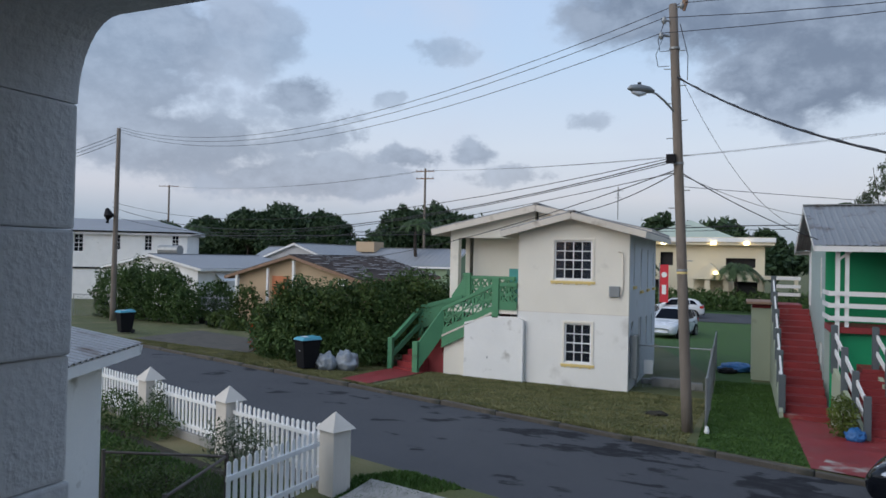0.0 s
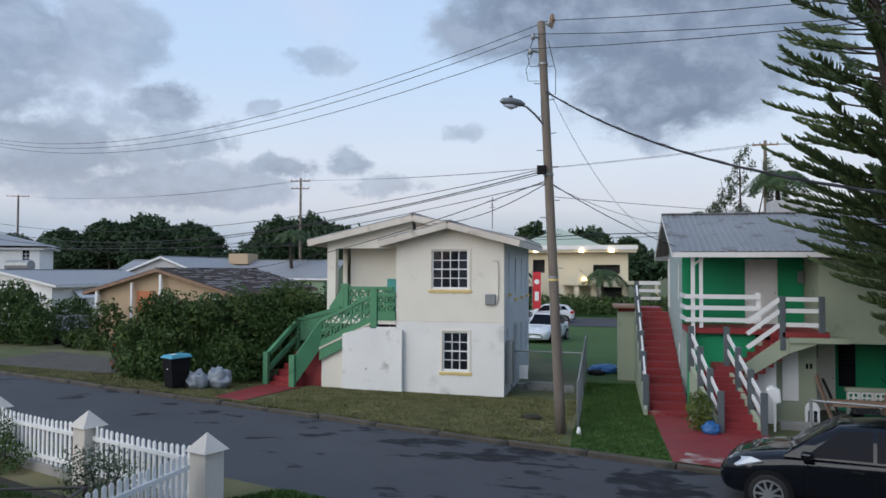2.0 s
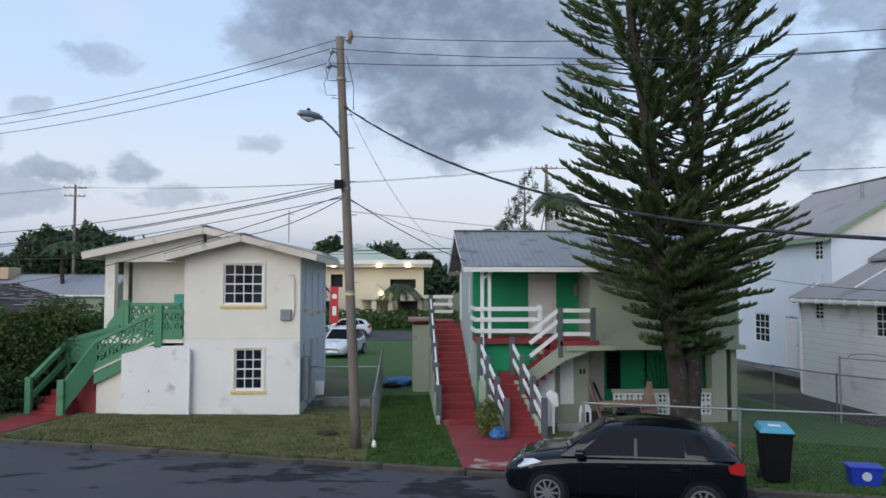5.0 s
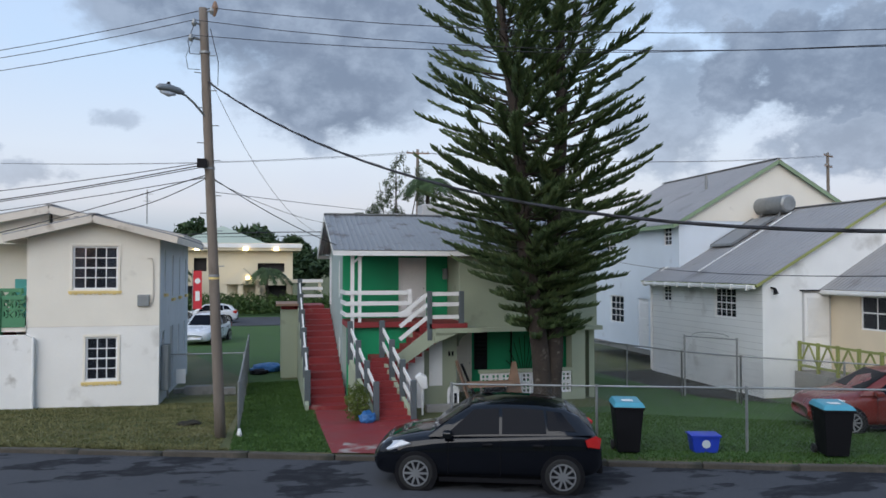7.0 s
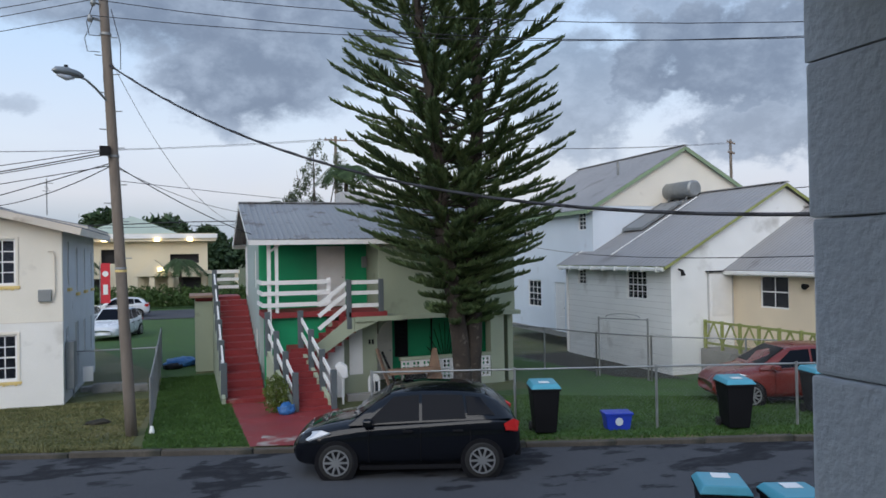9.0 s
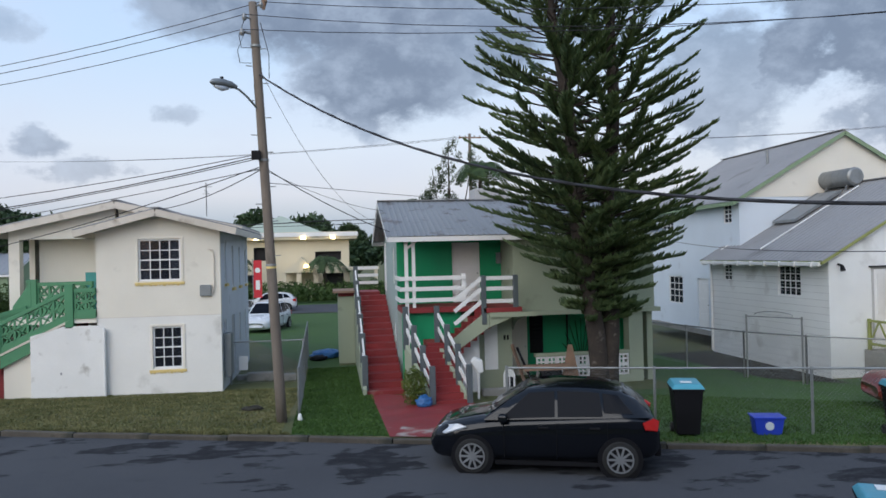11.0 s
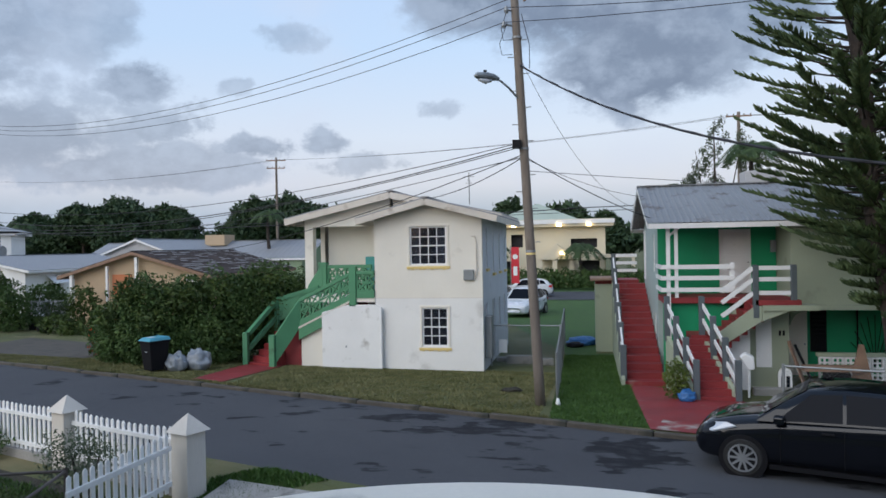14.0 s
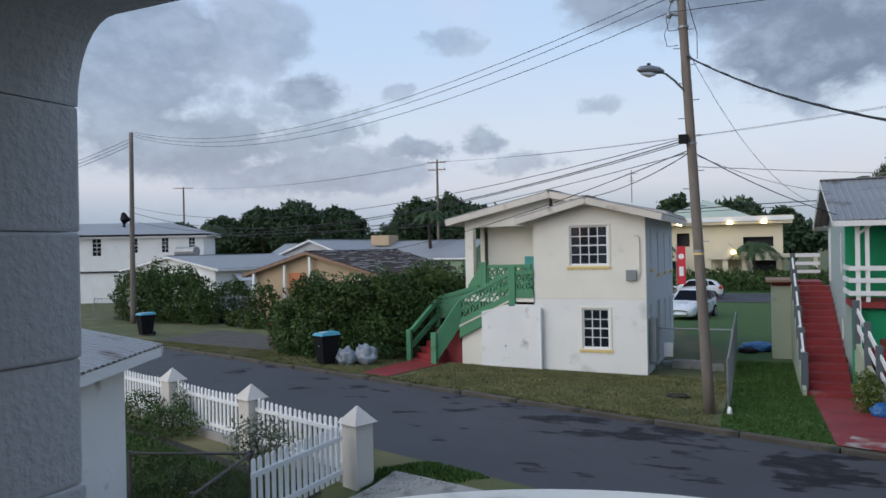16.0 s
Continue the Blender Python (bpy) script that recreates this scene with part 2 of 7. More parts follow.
CHIPPED_RED = material("chipped_red_floor_paint", (0.25, 0.035, 0.036), 0.7, 0.25, 1.6, 25, 0.4, dirt=((0.38, 0.35, 0.31), 0.85, 2.6))
RED_PAINT = material("worn_red_floor_paint", (0.26, 0.030, 0.032), 0.6, 0.22, 1.3, 25, 0.2, dirt=((0.30, 0.22, 0.18), 0.28, 2.0))
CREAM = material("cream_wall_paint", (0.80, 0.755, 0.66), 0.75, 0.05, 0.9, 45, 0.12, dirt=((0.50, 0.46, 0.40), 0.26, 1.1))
# cream for the side turned from the sun: blue shade mixed into the base
CREAM_SHADED = material("weathered_shaded_cream_wall", (0.60, 0.63, 0.67), 0.8, 0.08, 0.9, 40, 0.12, dirt=((0.36, 0.37, 0.38), 0.35, 1.0))
YELLOW = material("yellow_sill_paint", (0.74, 0.56, 0.22), 0.6, 0.08, 4, 40, 0.1)
WHITE = material("white_gloss_paint", (0.80, 0.80, 0.79), 0.45, 0.05, 3, 50, 0.08, dirt=((0.42, 0.40, 0.36), 0.22, 3.0))
OLD_WHITE = material("stained_white_wall", (0.80, 0.795, 0.77), 0.8, 0.05, 1.2, 30, 0.25, dirt=((0.42, 0.40, 0.36), 0.30, 2.6))
ROOF_TRIM = material("cream_fascia_paint", (0.66, 0.60, 0.52), 0.65, 0.1, 1.5, 40, 0.1, dirt=((0.30, 0.24, 0.18), 0.42, 1.6))
STAIR_GREEN = material("green_masonry_paint", (0.075, 0.25, 0.125), 0.6, 0.12, 1.5, 40, 0.12, dirt=((0.04, 0.09, 0.05), 0.32, 2.0))
TEAL = material("teal_fabric_screen", (0.07, 0.30, 0.28), 0.8, 0.12, 2, 60, 0.1)
EMERALD = material("emerald_wall_paint", (0.004, 0.30, 0.125), 0.55, 0.08, 1.2, 40, 0.08)
SAGE = material("sage_wall_paint", (0.335, 0.375, 0.275), 0.75, 0.07, 0.9, 40, 0.12, dirt=((0.20, 0.22, 0.16), 0.3, 1.2))
SAGE_BLUE = material("blue_sage_side_wall", (0.36, 0.44, 0.42), 0.75, 0.07, 0.9, 40, 0.12, dirt=((0.24, 0.28, 0.26), 0.3, 1.2))
NEWEL = material("dark_grey_post_paint", (0.095, 0.115, 0.125), 0.55, 0.12, 2, 40, 0.1)
METAL_ROOF = material("weathered_metal_roof", (0.27, 0.28, 0.29), 0.5, 0.12, 0.6, 25, 0.1, metal=0.25, dirt=((0.10, 0.075, 0.065), 0.52, 2.2))
GREY_ROOF = material("grey_roof_sheet", (0.29, 0.285, 0.285), 0.6, 0.12, 0.5, 20, 0.1, dirt=((0.15, 0.14, 0.13), 0.4, 0.8))
PALE_ROOF = material("pale_grey_roof", (0.27, 0.28, 0.295), 0.5, 0.1, 0.4, 20, 0.1)
BROWN_ROOF = material("old_brown_roof_felt", (0.075, 0.060, 0.055), 0.95, 0.35, 0.7, 12, 0.5, dirt=((0.22, 0.20, 0.19), 0.42, 1.6), spec=0.1)
FELT_EDGE = material("pale_felt_edge", (0.26, 0.245, 0.24), 0.95, 0.2, 2, 20, 0.2)
PALE_BLUE = material("pale_blue_wall_paint", (0.70, 0.76, 0.82), 0.75, 0.05, 0.7, 40, 0.1, dirt=((0.50, 0.53, 0.56), 0.25, 0.9))
COOL_WHITE = material("cool_white_block_wall", (0.80, 0.81, 0.80), 0.8, 0.06, 0.9, 40, 0.2, dirt=((0.42, 0.41, 0.38), 0.42, 0.8))
PEACH = material("peach_wall_paint", (0.74, 0.63, 0.47), 0.8, 0.06, 0.8, 40, 0.1, dirt=((0.52, 0.42, 0.30), 0.28, 0.9))
LIME_TRIM = material("lime_green_trim", (0.28, 0.31, 0.10), 0.6, 0.12, 2, 40, 0.1)
SOFT_GREEN = material("soft_green_trim", (0.24, 0.33, 0.20), 0.6, 0.1, 2, 40, 0.1)
TAN_WALL = material("tan_wall_paint", (0.50, 0.37, 0.24), 0.8, 0.08, 0.7, 30, 0.1)
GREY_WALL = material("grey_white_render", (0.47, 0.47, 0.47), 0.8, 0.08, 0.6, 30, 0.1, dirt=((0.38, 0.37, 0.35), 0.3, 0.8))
ORANGE_DOOR = material("orange_wood_door", (0.50, 0.17, 0.07), 0.6, 0.15, 2, 30, 0.1)
POLE_WOOD = material("weathered_pole_wood", (0.20, 0.165, 0.135), 0.9, 0.25, 3, 40, 0.5, dirt=((0.08, 0.065, 0.05), 0.5, 3.0), streak=True)
OLD_WOOD = material("old_timber", (0.30, 0.19, 0.13), 0.85, 0.25, 3, 40, 0.4)
GALV = material("galvanised_steel", (0.30, 0.31, 0.31), 0.5, 0.2, 4, 60, 0.1, metal=0.6)
DARK_WIRE = material("black_cable_sheath", (0.018, 0.018, 0.022), 0.6, 0.1, 4, 40, 0.0)
PALE_WIRE = material("aluminium_wire", (0.13, 0.13, 0.15), 0.5, 0.1, 4, 40, 0.0)
LAMP_GREY = material("cast_grey_metal", (0.26, 0.28, 0.29), 0.5, 0.1, 4, 40, 0.05, metal=0.5)
CAR_BLACK = material("black_car_paint", (0.004, 0.005, 0.008), 0.11, 0.1, 2, 60, 0.0, coat=0.3, spec=0.3)
CAR_RED = material("faded_red_car_paint", (0.16, 0.020, 0.013), 0.3, 0.1, 2, 60, 0.0, coat=0.3)
CAR_WHITE = material("white_car_paint", (0.66, 0.68, 0.70), 0.25, 0.05, 2, 60, 0.0, coat=0.6)
RUBBER = material("tyre_rubber", (0.018, 0.018, 0.018), 0.85, 0.15, 6, 60, 0.2)
ALLOY = material("alloy_wheel_silver", (0.50, 0.51, 0.52), 0.35, 0.06, 4, 60, 0.0, metal=0.8)
BLACK_PLASTIC = material("black_plastic", (0.010, 0.010, 0.012), 0.6, 0.12, 3, 50, 0.1, spec=0.15)
BIN_LID = material("blue_bin_lid", (0.075, 0.33, 0.43), 0.45, 0.1, 4, 50, 0.05)
BLUE_BOX = material("blue_crate_plastic", (0.018, 0.050, 0.46), 0.45, 0.1, 4, 50, 0.05)
BAG = material("grey_rubbish_bag", (0.24, 0.27, 0.30), 0.45, 0.2, 5, 30, 0.3)
TARP = material("blue_tarpaulin", (0.03, 0.14, 0.36), 0.5, 0.2, 5, 30, 0.3)
BARK = material("rough_bark", (0.046, 0.035, 0.028), 0.95, 0.4, 4, 25, 1.0, dirt=((0.17, 0.145, 0.125), 0.42, 6.0), dist=0.03)
SOIL = material("dark_garden_soil", (0.034, 0.030, 0.020), 0.98, 0.4, 2, 25, 0.8, dist=0.04)
DARK = material("dark_interior", (0.03, 0.03, 0.033), 0.9, 0.2, 2, 20, 0.0)
CURTAIN = material("pale_curtain", (0.50, 0.48, 0.50), 0.9, 0.12, 4, 40, 0.1)
RED_SIGN = material("red_banner_cloth", (0.60, 0.03, 0.045), 0.7, 0.08, 3, 30, 0.0)
MARK = material("printed_mark_grey", (0.55, 0.60, 0.64), 0.6, 0.05, 3, 30, 0.0)
HAZE_HILL = material("far_wooded_land", (0.045, 0.062, 0.055), 1.0, 0.3, 0.02, 0.2, 0.0)
PINE = leafy("pine_needles", (0.030, 0.060, 0.027), (0.125, 0.172, 0.068))
HEDGE = leafy("hedge_leaves", (0.015, 0.038, 0.009), (0.088, 0.148, 0.040))
SHRUB = leafy("shrub_leaves", (0.014, 0.034, 0.008), (0.085, 0.125, 0.028))
POT_SHRUB = leafy("yellow_green_leaves", (0.05, 0.085, 0.015), (0.17, 0.21, 0.045))
PALE_SHRUB = leafy("grey_green_leaves", (0.04, 0.06, 0.035), (0.14, 0.18, 0.11))
FAR_TREE = leafy("far_tree_leaves", (0.018, 0.040, 0.019), (0.058, 0.098, 0.042), clumps=0.35)
CASUARINA = leafy("casuarina_needles", (0.035, 0.055, 0.030), (0.10, 0.13, 0.075))
PALM = leafy("palm_fronds", (0.018, 0.036, 0.012), (0.06, 0.10, 0.035))
GRASS_BLADE = leafy("grass_blades", (0.075, 0.088, 0.028), (0.225, 0.210, 0.095))
LUSH_BLADE = leafy("lush_grass_blades", (0.030, 0.072, 0.013), (0.072, 0.140, 0.032))
FLOWER = leafy("red_flowers", (0.45, 0.02, 0.01), (0.65, 0.10, 0.03))
PANE = glass("window_glass", (0.12, 0.14, 0.18))
CAR_GLASS = material("tinted_car_glass", (0.007, 0.009, 0.014), 0.05, 0.0, 2, 60, 0.0, spec=0.06)
CLEAR_LAMP = material("headlamp_lens", (0.55, 0.58, 0.62), 0.08, 0.02, 2, 40, 0.0, coat=1.0)
RED_LAMP = material("tail_lamp_lens", (0.55, 0.02, 0.02), 0.12, 0.05, 6, 40, 0.0, coat=1.0)
WARM_LIGHT = glow("warm_lamp_light", (1.0, 0.80, 0.42), 7.0)


# ---------------------------------------------------------------- mesh helpers
class Shape:
    """Gathers vertices and faces in world metres, through the pose T."""

    def __init__(self, T=None):
        self.v, self.f, self.T = [], [], T or Matrix.Identity(4)

    def add(self, pts, faces):
        k = len(self.v)
        self.v += [self.T @ Vector(p) for p in pts]
        self.f += [tuple(i + k for i in f) for f in faces]
        return self

    def box(self, x0, x1, y0, y1, z0, z1):
        x0, x1, y0, y1, z0, z1 = min(x0, x1), max(x0, x1), min(y0, y1), max(y0, y1), min(z0, z1), max(z0, z1)
        return self.add([(x0, y0, z0), (x1, y0, z0), (x1, y1, z0), (x0, y1, z0), (x0, y0, z1), (x1, y0, z1), (x1, y1, z1), (x0, y1, z1)],
                        [(0, 3, 2, 1), (4, 5, 6, 7), (0, 1, 5, 4), (1, 2, 6, 5), (2, 3, 7, 6), (3, 0, 4, 7)])

    def prism(self, poly, along):
        """A polygon (points in space) pushed along a vector."""
        n, a = len(poly), Vector(along)
        pts = [Vector(p) for p in poly] + [Vector(p) + a for p in poly]
        return self.add(pts, [tuple(range(n))[::-1], tuple(range(n, 2 * n))] + [(i, (i + 1) % n, n + (i + 1) % n, n + i) for i in range(n)])

    def slab(self, poly, z0, z1):
        return self.prism([(x, y, z0) for x, y in poly], (0, 0, z1 - z0))

    def beam(self, a, b, w, h):
        """A bar of rectangular section from a to b, h upright."""
        a, b = Vector(a), Vector(b)
        d = (b - a).normalized()
        s = d.cross(Vector((0, 0, 1)))
        s = s.normalized() if s.length > 1e-4 else Vector((1, 0, 0))
        u = s.cross(d)
        c = [s * (i * w / 2) + u * (j * h / 2) for i, j in ((-1, -1), (1, -1), (1, 1), (-1, 1))]
        return self.prism([a + k for k in c], b - a)

    def tube(self, pts, radius, sides=6, cap=True):
        """A round bar along points; radius is one number or one a point."""
        pts = [Vector(p) for p in pts]
        n = len(pts)
        rs = radius if isinstance(radius, (list, tuple)) else [radius] * n
        ring = []
        for i, p in enumerate(pts):
            d = (pts[min(i + 1, n - 1)] - pts[max(i - 1, 0)]).normalized()
            s = d.cross(Vector((0.03, 0.02, 1)) if abs(d.z) < 0.95 else Vector((1, 0, 0))).normalized()
            u = s.cross(d)
            ring += [p + (s * math.cos(2 * math.pi * k / sides) + u * math.sin(2 * math.pi * k / sides)) * rs[i] for k in range(sides)]
        fs = [(i * sides + k, i * sides + (k + 1) % sides, (i + 1) * sides + (k + 1) % sides, (i + 1) * sides + k) for i in range(n - 1) for k in range(sides)]
        if cap:
            fs += [tuple(range(sides))[::-1], tuple(range((n - 1) * sides, n * sides))]
        return self.add(ring, fs)

    def wall(self, u0, u1, z0, z1, y0, y1, holes=()):
        """An upright wall along local x, from y0 to y1 deep, with oblong holes (u0, u1, z0, z1) through it."""
        us = sorted({u0, u1, *[h[0] for h in holes], *[h[1] for h in holes]})
        zs = sorted({z0, z1, *[h[2] for h in holes], *[h[3] for h in holes]})
        nu, nz = len(us) - 1, len(zs) - 1

        def solid_(i, j):
            if not (0 <= i < nu and 0 <= j < nz):
                return False
            u, z = (us[i] + us[i + 1]) / 2, (zs[j] + zs[j + 1]) / 2
            return not any(h[0] <= u <= h[1] and h[2] <= z <= h[3] for h in holes)

        pts = [(u, y, z) for y in (y0, y1) for u in us for z in zs]
        ix = lambda k, i, j: k * (nu + 1) * (nz + 1) + i * (nz + 1) + j
        fs = []
        for i in range(nu):
            for j in range(nz):
                if not solid_(i, j):
                    continue
                fs.append((ix(0, i, j), ix(0, i + 1, j), ix(0, i + 1, j + 1), ix(0, i, j + 1)))
                fs.append((ix(1, i, j), ix(1, i, j + 1), ix(1, i + 1, j + 1), ix(1, i + 1, j)))
                for di, dj, a, b in ((-1, 0, (i, j + 1), (i, j)), (1, 0, (i + 1, j), (i + 1, j + 1)), (0, -1, (i, j), (i + 1, j)), (0, 1, (i + 1, j + 1), (i, j + 1))):
                    if not solid_(i + di, j + dj):
                        fs.append((ix(0, *b), ix(0, *a), ix(1, *a), ix(1, *b)))
        used = sorted({v for f in fs for v in f})
        at_ = {v: n for n, v in enumerate(used)}
        return self.add([pts[v] for v in used], [tuple(at_[v] for v in f) for f in fs])

    def sheet(self, a, b, c, d, pitch=0.2, rise=0.02, thick=0.012):
        """Ribbed roof sheet: a to b along the eave, d to c along the ridge."""
        a, b, c, d = (Vector(p) for p in (a, b, c, d))
        nrm = (b - a).cross(d - a).normalized()
        n = max(2, int((b - a).length / pitch))
        top, prof = [], (0.0, 0.55, 0.68, 0.87)
        for i in range(n):
            for k, q in enumerate(prof):
                t = (i + q) / n
                h = nrm * (rise if k in (2, 3) else 0)
                top.append((a.lerp(b, t) + h, d.lerp(c, t) + h))
        top.append((b, c))
        low = [(p - nrm * thick, q - nrm * thick) for p, q in top]
        m = len(top)
        pts = [p for e in top for p in e] + [p for e in low for p in e]
        fs = []
        for i in range(m - 1):
            j = 2 * m + 2 * i
            fs += [(2 * i, 2 * i + 2, 2 * i + 3, 2 * i + 1), (j, j + 1, j + 3, j + 2), (2 * i, j, j + 2, 2 * i + 2), (2 * i + 1, 2 * i + 3, j + 3, j + 1)]
        fs += [(0, 1, 2 * m + 1, 2 * m), (2 * m - 2, 4 * m - 2, 4 * m - 1, 2 * m - 1)]
        return self.add(pts, fs)


def mesh_of(name, shape, base, bevel=0.0, smooth=False):
    me = bpy.data.meshes.new(name)
    me.from_pydata([tuple(p - base) for p in shape.v], [], shape.f)
    if bevel:
        bm = bmesh.new()
        bm.from_mesh(me)
        bmesh.ops.remove_doubles(bm, verts=bm.verts, dist=1e-5)
        sharp = [e for e in bm.edges if len(e.link_faces) == 2 and e.calc_face_angle(0) > 0.6]
        bmesh.ops.bevel(bm, geom=sharp, offset=bevel, segments=2, affect="EDGES", profile=0.5, clamp_overlap=True)
        bm.to_mesh(me)
        bm.free()
    if smooth:
        for p in me.polygons:
            p.use_smooth = True
    me.update()
    return me


def world_base(ob):
    p = Vector((0, 0, 0))
    while ob:
        p += ob.location
        ob = ob.parent
    return p


def thing(name, label, category, at, group=""):
    ob = new(name)
    ob.location = at
    ob.empty_display_size = 0.2
    return tagged(ob, label, category, group)


def part(name, shape, mat, parent, label="", bevel=0.0, smooth=False, kind=""):
    base = world_base(parent)
    ob = new(name, mesh_of(name, shape, base, bevel, smooth))
    ob.data.materials.append(mat)
    ob.parent = parent
    return tagged(ob, label, kind=kind)


def solid(name, shape, mat, label, category, kind="", group="", bevel=0.0, smooth=False):
    """A thing that is one mesh."""
    lo = Vector((sum(p.x for p in shape.v), sum(p.y for p in shape.v), 0)) / max(1, len(shape.v))
    lo.z = min(p.z for p in shape.v)
    ob = new(name, mesh_of(name, shape, lo, bevel, smooth))
    ob.location = lo
    ob.data.materials.append(mat)
    return tagged(ob, label, category, group, kind)


def sag(a, b, drop, n=18):
    a, b = Vector(a), Vector(b)
    return [a.lerp(b, i / n) - Vector((0, 0, drop * 4 * (i / n) * (1 - i / n))) for i in range(n + 1)]


def facing(x, y, z=0.0, turn=0.0):
    return pose(x, y, z, 0, 0, turn)


rng = np.random.default_rng(7)


def leaf_shape(centres, size, flat=0.0, spread=0.35, tall=1.0):
    """Folded leaves (two triangles each) of random turn at many places."""
    c = np.asarray(centres, float)
    n = len(c)
    d = rng.normal(size=(n, 3))
    d[:, 2] *= 1 - flat
    d /= np.linalg.norm(d, axis=1)[:, None]
    e = np.cross(d, rng.normal(size=(n, 3)))
    e /= np.linalg.norm(e, axis=1)[:, None]
    s = size * (1 + spread * rng.normal(size=(n, 1))).clip(0.4, 2.0)
    nrm = np.cross(d, e)
    pts = np.stack([c - d * s, c + e * s * 0.42 + nrm * s * 0.12, c + d * s * tall, c - e * s * 0.42 + nrm * s * 0.12], 1).reshape(-1, 3)
    sh = Shape()
    sh.v = [Vector(p) for p in pts]
    sh.f = [t for i in range(0, 4 * n, 4) for t in ((i, i + 1, i + 2), (i, i + 2, i + 3))]
    return sh


def blob_points(cx, cy, cz, rx, ry, rz, n, shell=0.55, low=-1.0):
    """Places in the outer shell of an uneven ellipsoid."""
    d = rng.normal(size=(n, 3))
    d /= np.linalg.norm(d, axis=1)[:, None]
    r = shell + (1 - shell) * rng.random((n, 1)) ** 0.6
    lump = 1 + 0.16 * np.sin(5.1 * d[:, :1] + 2.0 * cx) * np.sin(4.3 * d[:, 1:2] + cy) + 0.12 * np.sin(9 * d[:, 2:3] + 7 * d[:, :1])
    p = d * r * lump * np.array([rx, ry, rz])
    p = p[p[:, 2] > low * rz]
    return p + np.array([cx, cy, cz])

# ---------------------------------------------------------------- ground, road, kerb
D, N = Vector((0.951, -0.308, 0)), Vector((0.308, 0.951, 0))
ORG = Vector((0, 15.28, 0))


def street(s, q, z=0.0):
    """A place along the street (s) and across it (q; the far kerb is 0)."""
    p = ORG + D * s + N * q
    return (p.x, p.y, z)


Q_LINE = ((-400, -0.35), (-30, -0.3), (-9, -0.25), (-6.4, -0.15), (-5.25, 0.03), (-5.02, 0.03), (-5.0, -0.07), (0.13, -0.07), (0.15, 0.08), (3, -0.03), (6.5, -0.2), (16, -0.28), (45, -0.3), (120, -0.3), (400, -0.3), (3000, -0.3))


def ground_z(x, y):
    q = (Vector((x, y, 0)) - ORG).dot(N)
    for (a, za), (b, zb) in zip(Q_LINE, Q_LINE[1:]):
        if a <= q <= b:
            return za + (zb - za) * (q - a) / (b - a)
    return -0.3


g = Shape()
s_line = [-3000, -600, -200, -100, -60, -40, -30, -20, -10, 0, 10, 20, 30, 40, 60, 100, 200, 600, 3000]
for s in s_line:
    for q, z in Q_LINE:
        g.add([street(s, q, z)], [])
k = len(Q_LINE)
g.f = [(i * k + j, (i + 1) * k + j, (i + 1) * k + j + 1, i * k + j + 1) for i in range(len(s_line) - 1) for j in range(k - 1)]
ground = solid("ground", g, LAWN, "patchy dry and green grass ground", "ground", "structure")


def patch(name, corners, mat, label, lift=0.012, n=24, kind="structure", cat="pavement"):
    a, b, c, d = (Vector((*p, 0)) for p in corners)
    sh = Shape()
    for i in range(n + 1):
        for j in range(n + 1):
            p = a.lerp(b, i / n).lerp(d.lerp(c, i / n), j / n)
            sh.v.append(Vector((p.x, p.y, ground_z(p.x, p.y) + lift)))
    sh.f = [(i * (n + 1) + j, (i + 1) * (n + 1) + j, (i + 1) * (n + 1) + j + 1, i * (n + 1) + j + 1) for i in range(n) for j in range(n)]
    return solid(name, sh, mat, label, cat, kind)


rd = Shape()
rd.prism([street(-120, -5.0, -0.06), street(60, -5.0, -0.06), street(60, 0.0, -0.06), street(-120, 0.0, -0.06)], (0, 0, 0.06))
solid("road", rd, ASPHALT, "worn grey asphalt street with darker patches", "road", "structure")
kerb = thing("kerb", "low weathered concrete kerb along the street", "kerb", street(-5, 0.07, -0.05))
tagged(kerb, kind="structure")
kb = Shape()
kb.box(-0.893, 0.893, -0.075, 0.075, 0, 0.15)
kmesh = mesh_of("kerb_stone", kb, Vector((0, 0, 0)), 0.02)
kmesh.materials.append(KERB)
for i in range(29):
    ko = new("kerb_stone", kmesh)
    ko.parent = kerb
    x, y, z = street(-32 + i * 1.8, 0.07 + 0.012 * math.sin(i * 2.7), -0.05)
    ko.location = Vector((x, y, z + 0.012 * math.sin(i * 1.9))) - kerb.location
    ko.rotation_euler = (0, 0.012 * math.sin(i * 3.3), math.atan2(D.y, D.x) + 0.012 * math.sin(i * 1.3))
kb2 = Shape()
kb2.prism([street(-90, 0.0, -0.05), street(-32.5, 0.0, -0.05), street(-32.5, 0.14, -0.05), street(-90, 0.14, -0.05)], (0, 0, 0.14))
part("far_kerb", kb2, KERB, kerb)
patch("lush_lawn", ((-0.85, 15.85), (1.2, 15.2), (1.13, 27.5), (-0.85, 27.5)), GREEN_LAWN, "lush green strip of mown lawn", 0.008, cat="lawn")
patch("back_lawn", ((-0.85, 27.52), (0.25, 27.52), (5.0, 54.4), (-9.0, 54.4)), GREEN_LAWN, "green lawn behind the houses", 0.008, cat="lawn")
patch("yard_lawn", ((5.2, 14.1), (26, 7.4), (26, 19.9), (5.2, 19.9)), GREEN_LAWN, "green fenced front lawn", 0.008, cat="lawn")
patch("red_walkway", ((1.2, 15.1), (3.75, 14.3), (3.7, 19.3), (1.1, 21.4)), RED_PAINT, "worn red painted concrete path up from the kerb", 0.02)
patch("chipped_slab", ((1.3, 15.06), (3.6, 14.36), (3.2, 15.35), (1.55, 16.1)), CHIPPED_RED, "red path worn down to bare concrete by the kerb", 0.028)
